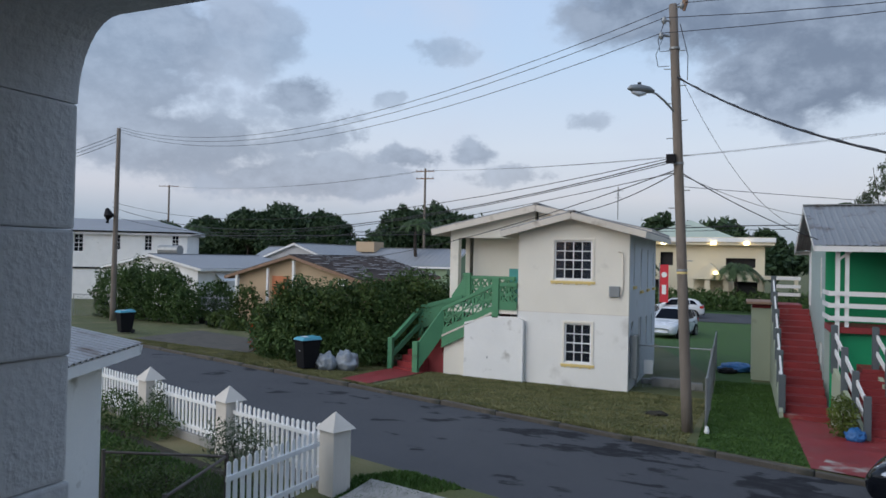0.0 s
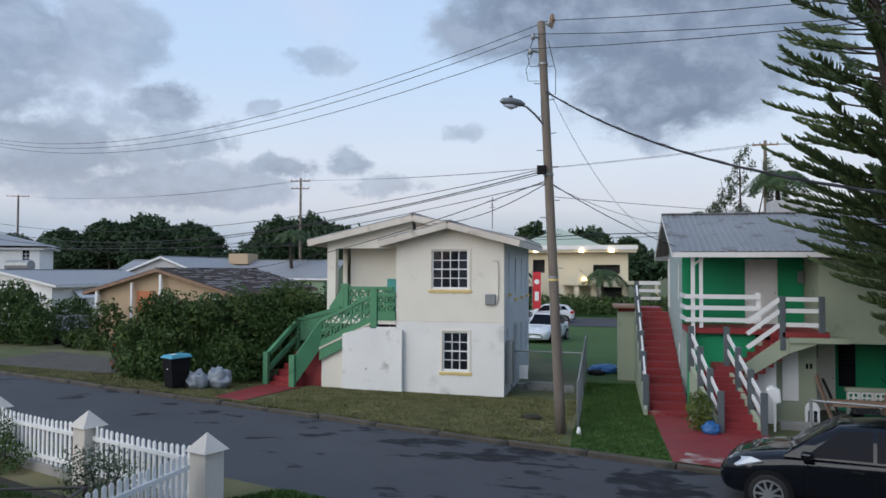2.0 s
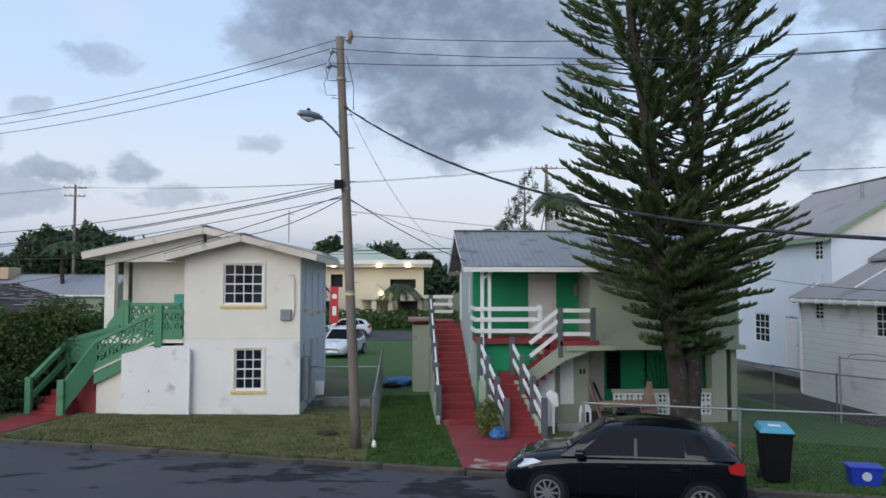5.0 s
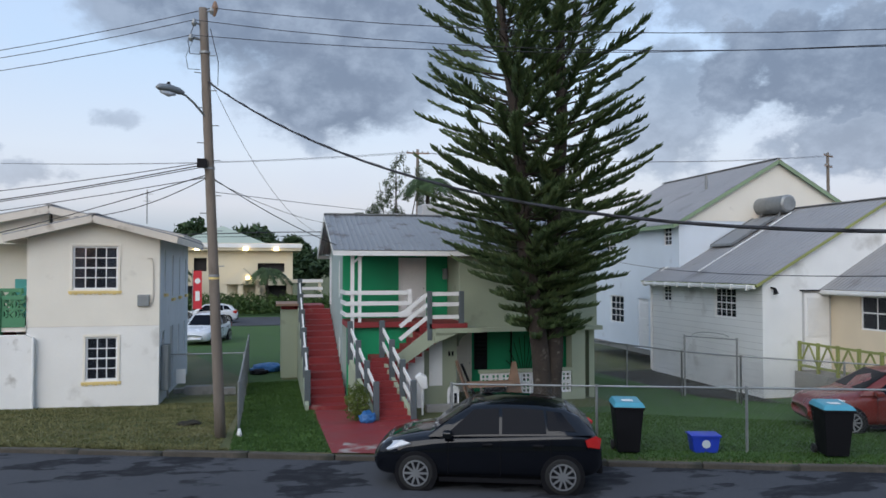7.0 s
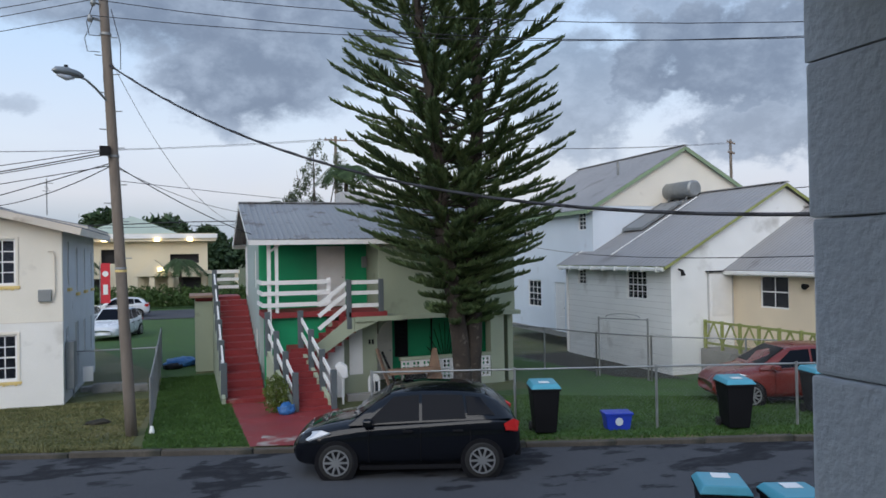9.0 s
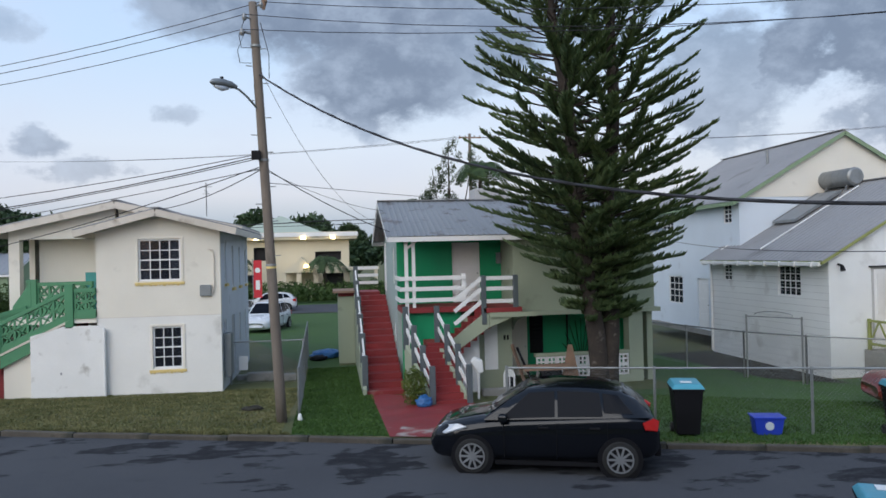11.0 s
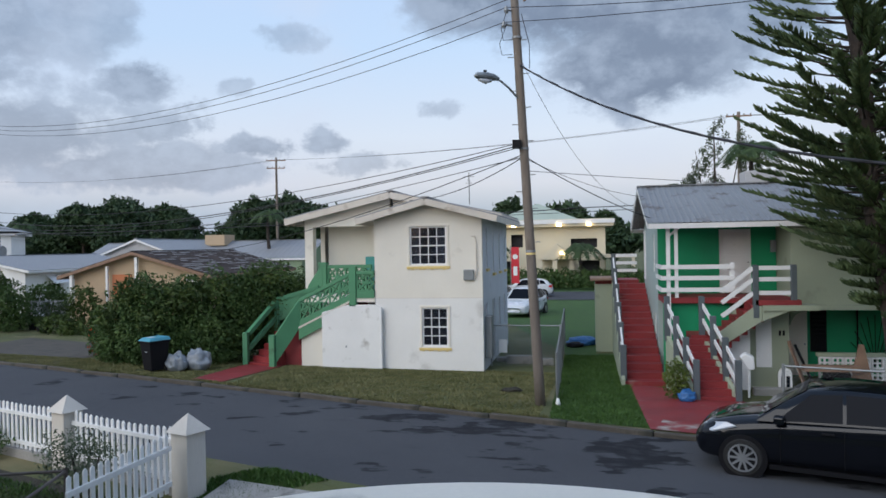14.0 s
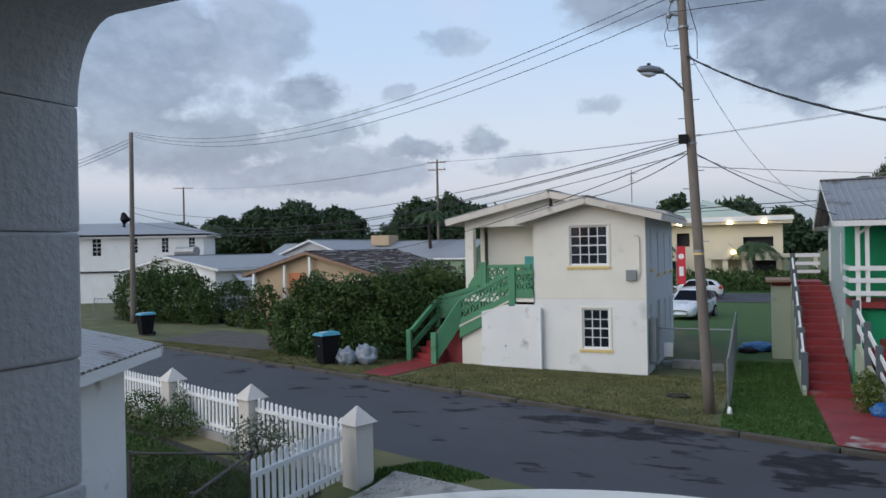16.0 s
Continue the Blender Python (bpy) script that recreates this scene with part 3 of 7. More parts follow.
patch("red_step_path", ((-11.4, 19.2), (-10.3, 18.85), (-10.0, 22.7), (-11.4, 23.1)), RED_PAINT, "red painted path to the green stair", 0.02)
patch("driveway", ((-24.5, 23.4), (-17.6, 21.2), (-18.5, 27.5), (-26, 30)), KERB, "broken grey concrete driveway", 0.02)
patch("back_road", ((-160, 54.5), (160, 54.5), (160, 64), (-160, 64)), ASPHALT, "grey road behind the houses", 0.03, 8, cat="road")
patch("far_lawn", ((-40, 64.1), (30, 64.1), (30, 73), (-40, 73)), GREEN_LAWN, "green lawn beyond the back road", 0.01, 8, cat="lawn")
patch("garden_soil", ((-14.5, 12.9), (-6.75, 10.2), (-6.75, 6.8), (-14.5, 8.6)), SOIL, "dark bare soil of the front garden", 0.02)
patch("bare_yard", ((13.2, 20.6), (14.95, 19.2), (14.95, 27.0), (12.4, 27.0)), SOIL, "bare brown yard beside the block house", 0.014)
patch("side_lawn", ((10.0, 19.92), (13.6, 19.92), (12.6, 26.5), (10.0, 28.5)), GREEN_LAWN, "dark green grass beside the sage house", 0.009, cat="lawn")
patch("broken_apron", ((-5.9, 11.2), (-3.6, 10.6), (-3.8, 9.2), (-6.2, 9.8)), CONCRETE, "broken grey concrete apron", 0.05)


# ---------------------------------------------------------------- the porch from which one looks
porch = Shape()
W0, Y0, Y1 = 0.99, 0.60, 0.845
W_RIGHT = 0.86
pz0, pz1 = 2.2, 4.95
arch = []
for i in range(9):
    a = math.pi - i * math.pi / 2 / 8
    arch.append((-W0 + 0.085 + 0.085 * math.cos(a), 4.085 + 0.135 * math.sin(a)))
arch += [(-0.45, 4.226), (0.0, 4.23), (0.45, 4.226)] + [(W_RIGHT, 4.226)]
for (xa, za), (xb, zb) in zip(arch, arch[1:]):
    if xb - xa > 1e-6:
        porch.prism([(xa, Y0, za), (xb, Y0, zb), (xb, Y0, pz1), (xa, Y0, pz1)], (0, Y1 - Y0, 0))
for sx in (-1, 1):
    wide = W0 if sx < 0 else W_RIGHT
    porch.box(sx * wide, sx * (wide + 3.0), Y0, Y1, 4.0855, pz1)
BLOCK = material("grey_white_block_paint", (0.72, 0.72, 0.71), 0.85, 0.08, 2.5, 60, 0.45, dirt=((0.42, 0.42, 0.43), 0.3, 5.0), piece=0.12)
wall_front = solid("wall_front", porch, BLOCK, "painted grey-white block wall with a rounded arch opening", "wall", "structure")
bl = Shape()
bl.box(0, 0.3975, Y0, Y1, 0, 0.1985)
bmesh_ = mesh_of("block", bl, Vector((0, 0, 0)), 0.005)
bmesh_.materials.append(BLOCK)
for sx in (-1, 1):
    for r in range(10):
        z = 4.085 - 0.2 * (r + 1)
        wide = W0 if sx < 0 else W_RIGHT
        for c in range(7):
            ob = new("block", bmesh_)
            ob.parent = wall_front
            off = 0.0 if r % 2 else -0.2
            x = sx * (wide + off + 0.4 * c) - (0.395 if sx < 0 else 0)
            if off < 0 and c == 0:
                ob.scale = (0.49, 1, 1)
                x = wide if sx > 0 else -wide - 0.395 * 0.49
            ob.location = Vector((x + 0.003 * math.sin(r * 2.3), 0, z)) - wall_front.location
            ob.location.y = -wall_front.location.y + 0.003 * math.sin(r * 5 + c)
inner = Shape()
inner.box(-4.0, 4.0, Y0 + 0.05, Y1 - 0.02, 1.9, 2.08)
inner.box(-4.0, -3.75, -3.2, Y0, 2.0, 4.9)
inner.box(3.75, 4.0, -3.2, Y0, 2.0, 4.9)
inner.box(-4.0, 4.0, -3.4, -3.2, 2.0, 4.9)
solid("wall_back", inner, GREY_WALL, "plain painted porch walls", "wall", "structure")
fl = Shape()
fl.box(-4.0, 4.0, -3.4, Y1, 1.95, 2.2)
solid("floor", fl, CONCRETE, "grey concrete porch floor", "floor", "structure")
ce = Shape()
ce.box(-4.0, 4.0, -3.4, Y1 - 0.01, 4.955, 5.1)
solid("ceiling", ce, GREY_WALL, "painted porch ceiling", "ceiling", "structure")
# round balcony with its white parapet
CX, CY = -0.18, 1.137
bal = Shape()
fan = [(CX + 1.74 * math.cos(a), CY + 1.74 * math.sin(a)) for a in np.linspace(0, math.pi, 37)]
fan_in = [(CX + 1.50 * math.cos(a), CY + 1.50 * math.sin(a)) for a in np.linspace(0, math.pi, 37)]
fan = [(fan[0][0], Y1 + 0.003), (fan[0][0], 1.0)] + fan + [(fan[-1][0], 1.0), (fan[-1][0], Y1 + 0.003)]
fan_in = [(fan_in[0][0], Y1 + 0.003), (fan_in[0][0], 1.0)] + fan_in + [(fan_in[-1][0], 1.0), (fan_in[-1][0], Y1 + 0.003)]
for (xo, yo), (xi, yi) in zip(fan, fan_in):
    bal.v += [Vector((xo, yo, 1.95)), Vector((xo, yo, 2.885)), Vector((xo * 0.99 + xi * 0.01, yo * 0.99 + yi * 0.01, 2.9)), Vector((xi, yi, 2.9)), Vector((xi, yi, 1.95))]
bal.f = [(5 * i + j, 5 * i + 5 + j, 5 * i + 5 + (j + 1) % 5, 5 * i + (j + 1) % 5) for i in range(40) for j in range(5)] + [(0, 1, 2, 3, 4), (204, 203, 202, 201, 200)]
PARAPET = material("white_parapet_paint", (0.82, 0.77, 0.67), 0.75, 0.05, 2.0, 40, 0.15, dirt=((0.40, 0.38, 0.33), 0.3, 3.0))
solid("parapet", bal, PARAPET, "curved white painted balcony parapet", "parapet", "structure")
bf = Shape()
bf.slab(fan_in, 1.952, 2.18)
solid("balcony_floor", bf, CONCRETE, "tan concrete balcony floor", "floor", "structure")
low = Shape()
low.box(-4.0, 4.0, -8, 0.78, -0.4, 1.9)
# unseen wings, added so car glass mirrors walls instead of bright sky
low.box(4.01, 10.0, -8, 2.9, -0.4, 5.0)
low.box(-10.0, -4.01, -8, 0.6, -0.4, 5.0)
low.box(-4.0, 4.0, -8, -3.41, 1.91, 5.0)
solid("wall_lower", low, GREY_WALL, "painted lower storey and unseen added wings of the house with the porch", "wall", "structure")


# ---------------------------------------------------------------- windows and doors
def window(parent, T, w, h, cols, rows, depth=0.12, frame_mat=WHITE, curtain=False, sill=None, name="window", bars=0.028):
    """A window in a hole: local x along the wall from 0 to w, z from 0 to h, outside towards -y."""
    b = 0.05
    fr = Shape(T)
    fr.box(0, w, 0, 0.06, 0, b).box(0, w, 0, 0.06, h - b, h).box(0, b, 0, 0.06, b, h - b).box(w - b, w, 0, 0.06, b, h - b)
    win = part(name, fr, frame_mat, parent)
    for i in range(1, cols):
        x = b + (w - 2 * b) * i / cols
        part("glazing_bar", Shape(T).box(x - bars / 2, x + bars / 2, 0.012, 0.045, b, h - b), frame_mat, win)
    for j in range(1, rows):
        z = b + (h - 2 * b) * j / rows
        t = bars * (1.5 if j * 2 == rows else 1)
        part("glazing_bar", Shape(T).box(b, w - b, 0.008, 0.05, z - t / 2, z + t / 2), frame_mat, win)
    p = part("pane", Shape(T).box(b, w - b, 0.026, 0.032, b, h - b), PANE, win)
    p.visible_shadow = False
    if curtain:
        for side in (0, 1):
            cu = Shape(T)
            n = 10
            for i in range(n):
                q0, q1 = 0.22 * w * i / n, 0.22 * w * (i + 1) / n
                xs = [b + q0, b + q1] if not side else [w - b - q1, w - b - q0]
                cu.box(xs[0], xs[1], 0.10 + 0.02 * (i % 2), 0.125 + 0.02 * (i % 2), b, h - b - 0.05)
            part("curtain", cu, CURTAIN, win)
    if sill:
        si = Shape(T)
        si.box(-0.11, w + 0.11, -0.06, 0.0, -0.10, -0.04)
        n = 11
        for i in range(n):
            x = -0.11 + (w + 0.22) * (i + 0.5) / n
            r = (w + 0.22) / n / 2
            poly = [(x + r * math.cos(a), -0.055, -0.098 + (0.045 + 0.015 * math.sin(i * 2.3)) * math.sin(a)) for a in np.linspace(math.pi, 2 * math.pi, 7)]
            si.prism(poly, (0, 0.04, 0))
        part("window_sill", si, sill, win, "scalloped yellow sill")
    return win


def panel_door(parent, T, w, h, mat, name="door", panels=2):
    d = part(name, Shape(T).box(0, w, 0.02, 0.06, 0, h), mat, parent)
    for i in range(panels):
        z0, z1 = 0.12 + (h - 0.2) * i / panels, (h - 0.2) * (i + 1) / panels
        part("door_panel", Shape(T).box(0.13, w - 0.13, 0.004, 0.02, z0, z1), mat, d, bevel=0.006)
    part("door_handle", Shape(T).tube([(w - 0.08, 0.02, h * 0.48), (w - 0.08, -0.04, h * 0.48)], 0.02), GALV, d, "metal door handle")
    return d


def interior(parent, x0, x1, y0, y1, z0, z1, name="room"):
    """Dark rooms seen behind panes: a floor between the storeys and a partition."""
    part("upper_floor", Shape().box(x0, x1, y0, y1, (z0 + z1) / 2 - 0.06, (z0 + z1) / 2 + 0.06), DARK, parent)
    part("partition", Shape().box(x0, x1, (y0 + y1) / 2, (y0 + y1) / 2 + 0.1, z0, z1), DARK, parent)


def gable_roof(parent, x0, x1, y0, y1, z_eave, z_ridge, mat, trim, along="y", pitch=0.2, fascia=0.2, name="roof"):
    """Two ribbed slopes with fascia boards; the ridge runs along y or along x."""
    if along == "y":
        m = (x0 + x1) / 2
        a = Shape().sheet((x0, y1, z_eave), (x0, y0, z_eave), (m, y0, z_ridge), (m, y1, z_ridge), pitch)
        b = Shape().sheet((x1, y0, z_eave), (x1, y1, z_eave), (m, y1, z_ridge), (m, y0, z_ridge), pitch)
        rakes = [((x0, y, z_eave), (m, y, z_ridge), (x1, y, z_eave)) for y in (y0 + 0.02, y1 - 0.02)]
        eaves = [((x, y0 + 0.04, z_eave), (x, y1 - 0.04, z_eave)) for x in (x0 + 0.02, x1 - 0.02)]
        cap = ((m, y0, z_ridge + 0.03), (m, y1, z_ridge + 0.03))
    else:
        m = (y0 + y1) / 2
        a = Shape().sheet((x0, y0, z_eave), (x1, y0, z_eave), (x1, m, z_ridge), (x0, m, z_ridge), pitch)
        b = Shape().sheet((x1, y1, z_eave), (x0, y1, z_eave), (x0, m, z_ridge), (x1, m, z_ridge), pitch)
        rakes = [((x, y0, z_eave), (x, m, z_ridge), (x, y1, z_eave)) for x in (x0 + 0.02, x1 - 0.02)]
        eaves = [((x0 + 0.04, y, z_eave), (x1 - 0.04, y, z_eave)) for y in (y0 + 0.02, y1 - 0.02)]
        cap = ((x0, m, z_ridge + 0.03), (x1, m, z_ridge + 0.03))
    roof = part(name, a, mat, parent)
    part("roof_slope", b, mat, roof)
    part("ridge_cap", Shape().beam(*cap, 0.22, 0.03), mat, roof)
    dz = Vector((0, 0, -fascia / 2 - 0.02))
    for p, q, r in rakes:
        part("bargeboard", Shape().beam(Vector(p) + dz, Vector(q) + dz, 0.03, fascia), trim, roof)
        part("bargeboard", Shape().beam(Vector(q) + dz, Vector(r) + dz, 0.03, fascia), trim, roof)
    for p, q in eaves:
        part("fascia", Shape().beam(Vector(p) + dz, Vector(q) + dz, 0.03, fascia), trim, roof)
    return roof


# ---------------------------------------------------------------- white two-storey house with the green stair
AX0, AX1, AY0, AY1, AZ = -6.85, -3.28, 22.99, 30.2, -0.3
house = thing("house", "cream-white two-storey house with green balcony stair", "house", (-6.0, 25, AZ))
up, dn = (-5.65, -4.43, 3.24, 4.50), (-5.28, -4.42, 0.60, 1.86)
LOWER_WHITE = material("chalky_white_wall_paint", (0.80, 0.785, 0.745), 0.8, 0.05, 0.9, 45, 0.15, dirt=((0.55, 0.53, 0.49), 0.32, 1.3))
part("front_wall", Shape().wall(AX0, AX1, 2.17, 4.72, AY0, AY0 + 0.18, (up,)).prism([(AX0, AY0, 4.7202), (AX1, AY0, 4.7202), (-5.07, AY0, 5.26)], (0, 0.18, 0)), CREAM, house, "cream painted upper front wall")
part("lower_front_wall", Shape().wall(AX0, AX1, AZ, 2.169, AY0, AY0 + 0.18, (dn,)), LOWER_WHITE, house, "chalky white lower front wall")
T_side = Matrix(((0, -1, 0, AX1), (1, 0, 0, 0), (0, 0, 1, 0), (0, 0, 0, 1)))
side_holes = ((23.9, 24.25, 3.1, 4.45), (25.6, 26.0, 2.9, 4.3), (27.4, 27.8, 2.9, 4.3), (29.2, 29.6, 2.9, 4.2), (23.6, 24.1, 0.7, 1.95), (25.3, 26.1, -0.1, 1.95), (27.2, 27.7, 0.7, 1.9), (28.9, 29.3, 0.7, 1.9))
# this wall's shade is in its colour, bluer and darker than the front
part("side_wall", Shape(T_side).wall(AY0 + 0.182, AY1, AZ, 4.75, 0.0, 0.18, side_holes), CREAM_SHADED, house, "weathered cream side wall with bluish shade in its colour")
for u0, u1, v0, v1 in side_holes:
    T = T_side @ Matrix.Translation((u0, 0.03, v0))
    if v0 < 0:
        panel_door(house, T, u1 - u0, v1 - v0, GREY_WALL)
    else:
        window(house, T, u1 - u0, v1 - v0, 1, 4)
    if v0 > 2.5:
        part("yellow_sill", Shape(T_side).box(u0 - 0.06, u1 + 0.06, -0.08, 0.0, v0 - 0.12, v0 - 0.03), YELLOW, house, "small yellow sill")
part("left_wall", Shape().box(AX0, AX0 + 0.18, AY0 + 0.182, 27.0, AZ, 4.72), CREAM, house)
part("rear_wall", Shape().box(-10.08, AX1 - 0.182, AY1 - 0.18, AY1, AZ, 4.72), CREAM, house)
part("storey_joint", Shape().box(AX0 - 0.004, AX1 - 0.002, AY0 - 0.006, AY0 - 0.0005, 2.165, 2.18), ROOF_TRIM, house)
interior(house, AX0 + 0.19, AX1 - 0.2, AY0 + 0.4, AY1 - 0.2, AZ, 4.6)
window(house, Matrix.Translation((up[0], AY0 + 0.03, up[2])), up[1] - up[0], up[3] - up[2], 4, 4, curtain=True, sill=YELLOW)
window(house, Matrix.Translation((dn[0], AY0 + 0.03, dn[2])), dn[1] - dn[0], dn[3] - dn[2], 3, 4, sill=YELLOW)
for u0, u1, v0, v1 in (up, dn):
    s = Shape()
    s.box(u0 - 0.07, u0, AY0 - 0.025, AY0 - 0.001, v0, v1 + 0.07).box(u1, u1 + 0.07, AY0 - 0.025, AY0 - 0.001, v0, v1 + 0.07).box(u0, u1, AY0 - 0.025, AY0 - 0.001, v1, v1 + 0.07)
    part("window_surround", s, CREAM, house, bevel=0.006)
gable_roof(house, -7.36, -2.74, 22.55, 30.6, 4.80, 5.40, GREY_ROOF, ROOF_TRIM, fascia=0.2)
# broader rear block with the balcony
gable_roof(house, -10.7, -2.82, 24.6, 30.75, 4.93, 5.80, GREY_ROOF, ROOF_TRIM, fascia=0.22, name="rear_roof")
part("rear_gable", Shape().prism([(-10.08, 25.0, 4.62), (-6.86, 25.0, 4.62), (-6.86, 25.0, 5.62), (-10.08, 25.0, 4.95)], (0, 0.18, 0)), CREAM, house)
part("rear_gable_side", Shape().prism([(AX0 + 0.19, 25.0, 4.725), (AX1 - 0.02, 25.0, 4.725), (AX1 - 0.02, 25.0, 5.0), (-6.76, 25.0, 5.6)], (0, 0.18, 0)), CREAM, house)
part("balcony_pillar", Shape().box(-10.08, -9.76, 25.0, 25.3, AZ, 4.62), CREAM, house)
part("balcony_back_wall", Shape().box(-9.5, AX0 - 0.002, 25.9, 26.08, AZ, 4.72), CREAM, house, "cream balcony wall")
part("balcony_side_wall", Shape().box(-10.08, -9.9, 26.6, 30.01, AZ, 4.72), CREAM, house)
part("balcony_inner_wall", Shape().box(-9.9, -9.0, 28.4, 28.58, AZ, 4.72), CREAM, house)
part("balcony_slab", Shape().box(-9.3, AX0 - 0.003, 22.95, 26.98, 2.05, 2.22).box(-10.08, -9.302, 24.95, 26.98, 2.05, 2.22), CREAM, house)
part("storeroom_wall", Shape().prism([(-8.68, 22.88, -0.3), (-6.60, 22.88, -0.3), (-6.60, 22.88, 1.83), (-6.85, 22.88, 1.97), (-7.8, 22.88, 1.96), (-8.68, 22.88, 1.71)], (0, 0.10, 0)), OLD_WHITE, house, "stained white storeroom wall", bevel=0.015)
part("storeroom_side", Shape().prism([(-8.68, 22.985, -0.3), (-8.68, 24.9, -0.3), (-8.68, 24.9, 1.9), (-8.68, 22.985, 1.70)], (0.12, 0, 0)), OLD_WHITE, house)
part("storeroom_back", Shape().box(-9.9, -8.69, 24.75, 24.9, -0.3, 2.04), GREY_WALL, house)
part("drain_pipe", Shape().tube([(-6.62, 22.84, -0.2), (-6.62, 22.84, 1.9)], 0.04, 8), WHITE, house)
mb = part("meter_box", Shape().box(-3.88, -3.55, 22.90, 22.988, 2.74, 3.08), LAMP_GREY, house, "grey electric meter box", bevel=0.015)
part("conduit", Shape().tube([(-3.52, 22.95, 2.8), (-3.46, 22.95, 3.0), (-3.46, 22.95, 4.0), (-3.5, 22.95, 4.15), (-3.62, 22.95, 4.15)], 0.018), ROOF_TRIM, house)
part("wall_stain", Shape().box(-7.86, -7.82, 22.872, 22.878, 0.55, 0.62), LAMP_GREY, house)
part("cabinet", Shape().box(-3.27, -3.05, 23.3, 23.75, 0.2, 1.55), LAMP_GREY, house, "grey wall cabinet", bevel=0.01)
part("aerial", Shape().tube([(-4.3, 27, 5.4), (-4.3, 27, 6.6)], 0.02).tube([(-4.5, 27, 6.45), (-4.1, 27, 6.45)], 0.012).tube([(-4.3, 26.7, 6.3), (-4.3, 27.3, 6.3)], 0.012).tube([(-4.42, 27, 6.2), (-4.18, 27, 6.2)], 0.012), GALV, house, "thin television aerial")
part("teal_screen", Shape().box(-7.85, -6.9, 25.2, 25.23, 2.3, 3.52), TEAL, house, "teal cloth screen")
# green stair
stair = part("stair", Shape().box(-10.4, -9.5, 23.1, 24.6, -0.25, 1.06), RED_PAINT, house, "red steps between green parapets")
for i in range(6):
    t = i / 6
    c = Vector((-10.85, 22.72, 0)).lerp(Vector((-10.25, 24.0, 0)), t)
    T = facing(c.x, c.y, 0, -22)
    part("step", Shape(T).box(-0.55, 0.55, -0.02, 1.1 - t * 0.9, -0.25, 0.02 + 0.185 * i), RED_PAINT, stair)
for i in range(7):
    x = -9.55 + 0.28 * i
    part("step", Shape().box(x, x + 0.30, 23.1, 24.5, 0.6 + 0.17 * i, 1.06 + 0.165 * (i + 1)), RED_PAINT, stair)


def parapet(a, b, za, zb, h, th=0.16, block=False):
    """Sloping green parapet from a to b in plan; za and zb are its top; with a band of pierced blocks."""
    a, b = Vector((*a, 0)), Vector((*b, 0))
    d = (b - a).normalized()
    s = Vector((-d.y, d.x, 0)) * (th / 2)

    def panel(u0, u1, lo0, hi0, lo1, hi1, thick=1.0):
        p, q = a.lerp(b, u0), a.lerp(b, u1)
        o = s * thick
        Z = Vector((0, 0, 1))
        return Shape().prism([p - o + Z * lo0, q - o + Z * lo1, q - o + Z * hi1, p - o + Z * hi0], o * 2)
    if not block:
        return part("parapet", panel(0, 1, za - h, za, zb - h, zb), STAIR_GREEN, stair, bevel=0.012)
    top = part("parapet", panel(0, 1, za - 0.12, za, zb - 0.12, zb, 1.1), STAIR_GREEN, stair, bevel=0.01)
    part("parapet_foot", panel(0, 1, za - h, za - h + 0.22, zb - h, zb - h + 0.22), STAIR_GREEN, top)
    n = max(2, int((b - a).length / 0.30))
    for r in range(2):
        bh = (h - 0.34) / 2
        for i in range(n):
            u0, u1 = i / n, (i + 1) / n
            z0 = za + (zb - za) * u0 - h + 0.22 + bh * r
            z1 = za + (zb - za) * u1 - h + 0.22 + bh * r
            w = 0.05
            sh = panel(u0, u1, z0, z0 + w, z1, z1 + w, 0.8)
            e = panel(u0, u0 + (u1 - u0) * 0.18, z0 + w, z0 + bh, z0 + w, z0 + bh, 0.8)
            k = len(sh.v)
            sh.v += e.v
            sh.f += [tuple(i_ + k for i_ in f) for f in e.f]
            p, q = a.lerp(b, u0 + (u1 - u0) * 0.2), a.lerp(b, u1)
            Z = Vector((0, 0, 1))
            sh.beam(p + Z * (z0 + w), q + Z * (z1 + bh), th * 0.7, 0.05)
            sh.beam(p + Z * (z0 + bh), q.lerp(p, 0.25) + Z * (z1 + w), th * 0.7, 0.04)
            part("pierced_block", sh, STAIR_GREEN, top)
    return top


def post(x, y, z0, z1, w=0.2, mat=STAIR_GREEN, parent=None):
    return part("post", Shape().box(x - w / 2, x + w / 2, y - w / 2, y + w / 2, z0, z1), mat, parent or stair, bevel=0.015)


post(-11.42, 22.9, -0.25, 1.04, 0.18)
post(-10.27, 22.5, -0.25, 1.0, 0.2)
parapet((-10.2, 22.56), (-9.5, 23.0), 1.0, 2.16, 0.95)
parapet((-9.5, 23.0), (-7.72, 23.0), 2.16, 3.02, 0.98, block=True)
post(-7.6, 23.0, 1.9, 3.22, 0.24)
parapet((-7.47, 23.0), (-6.87, 23.0), 3.08, 3.08, 0.9, block=True)
pr = part("hand_rail", Shape().beam((-11.38, 23.0, 0.98), (-10.9, 24.3, 2.02), 0.16, 0.14).beam((-10.9, 24.3, 2.05), (-9.42, 24.6, 2.46), 0.16, 0.14), STAIR_GREEN, stair)
part("hand_rail_low", Shape().beam((-11.38, 23.0, 0.45), (-10.9, 24.3, 1.45), 0.12, 0.14), STAIR_GREEN, stair)
post(-10.9, 24.3, -0.25, 2.05, 0.16)
parapet((-10.9, 24.34), (-9.4, 24.62), 2.02, 2.44, 0.75)
parapet((-9.85, 24.72), (-9.3, 24.72), 2.5, 3.3, 0.95)
post(-9.3, 24.8, 2.0, 3.34, 0.3)
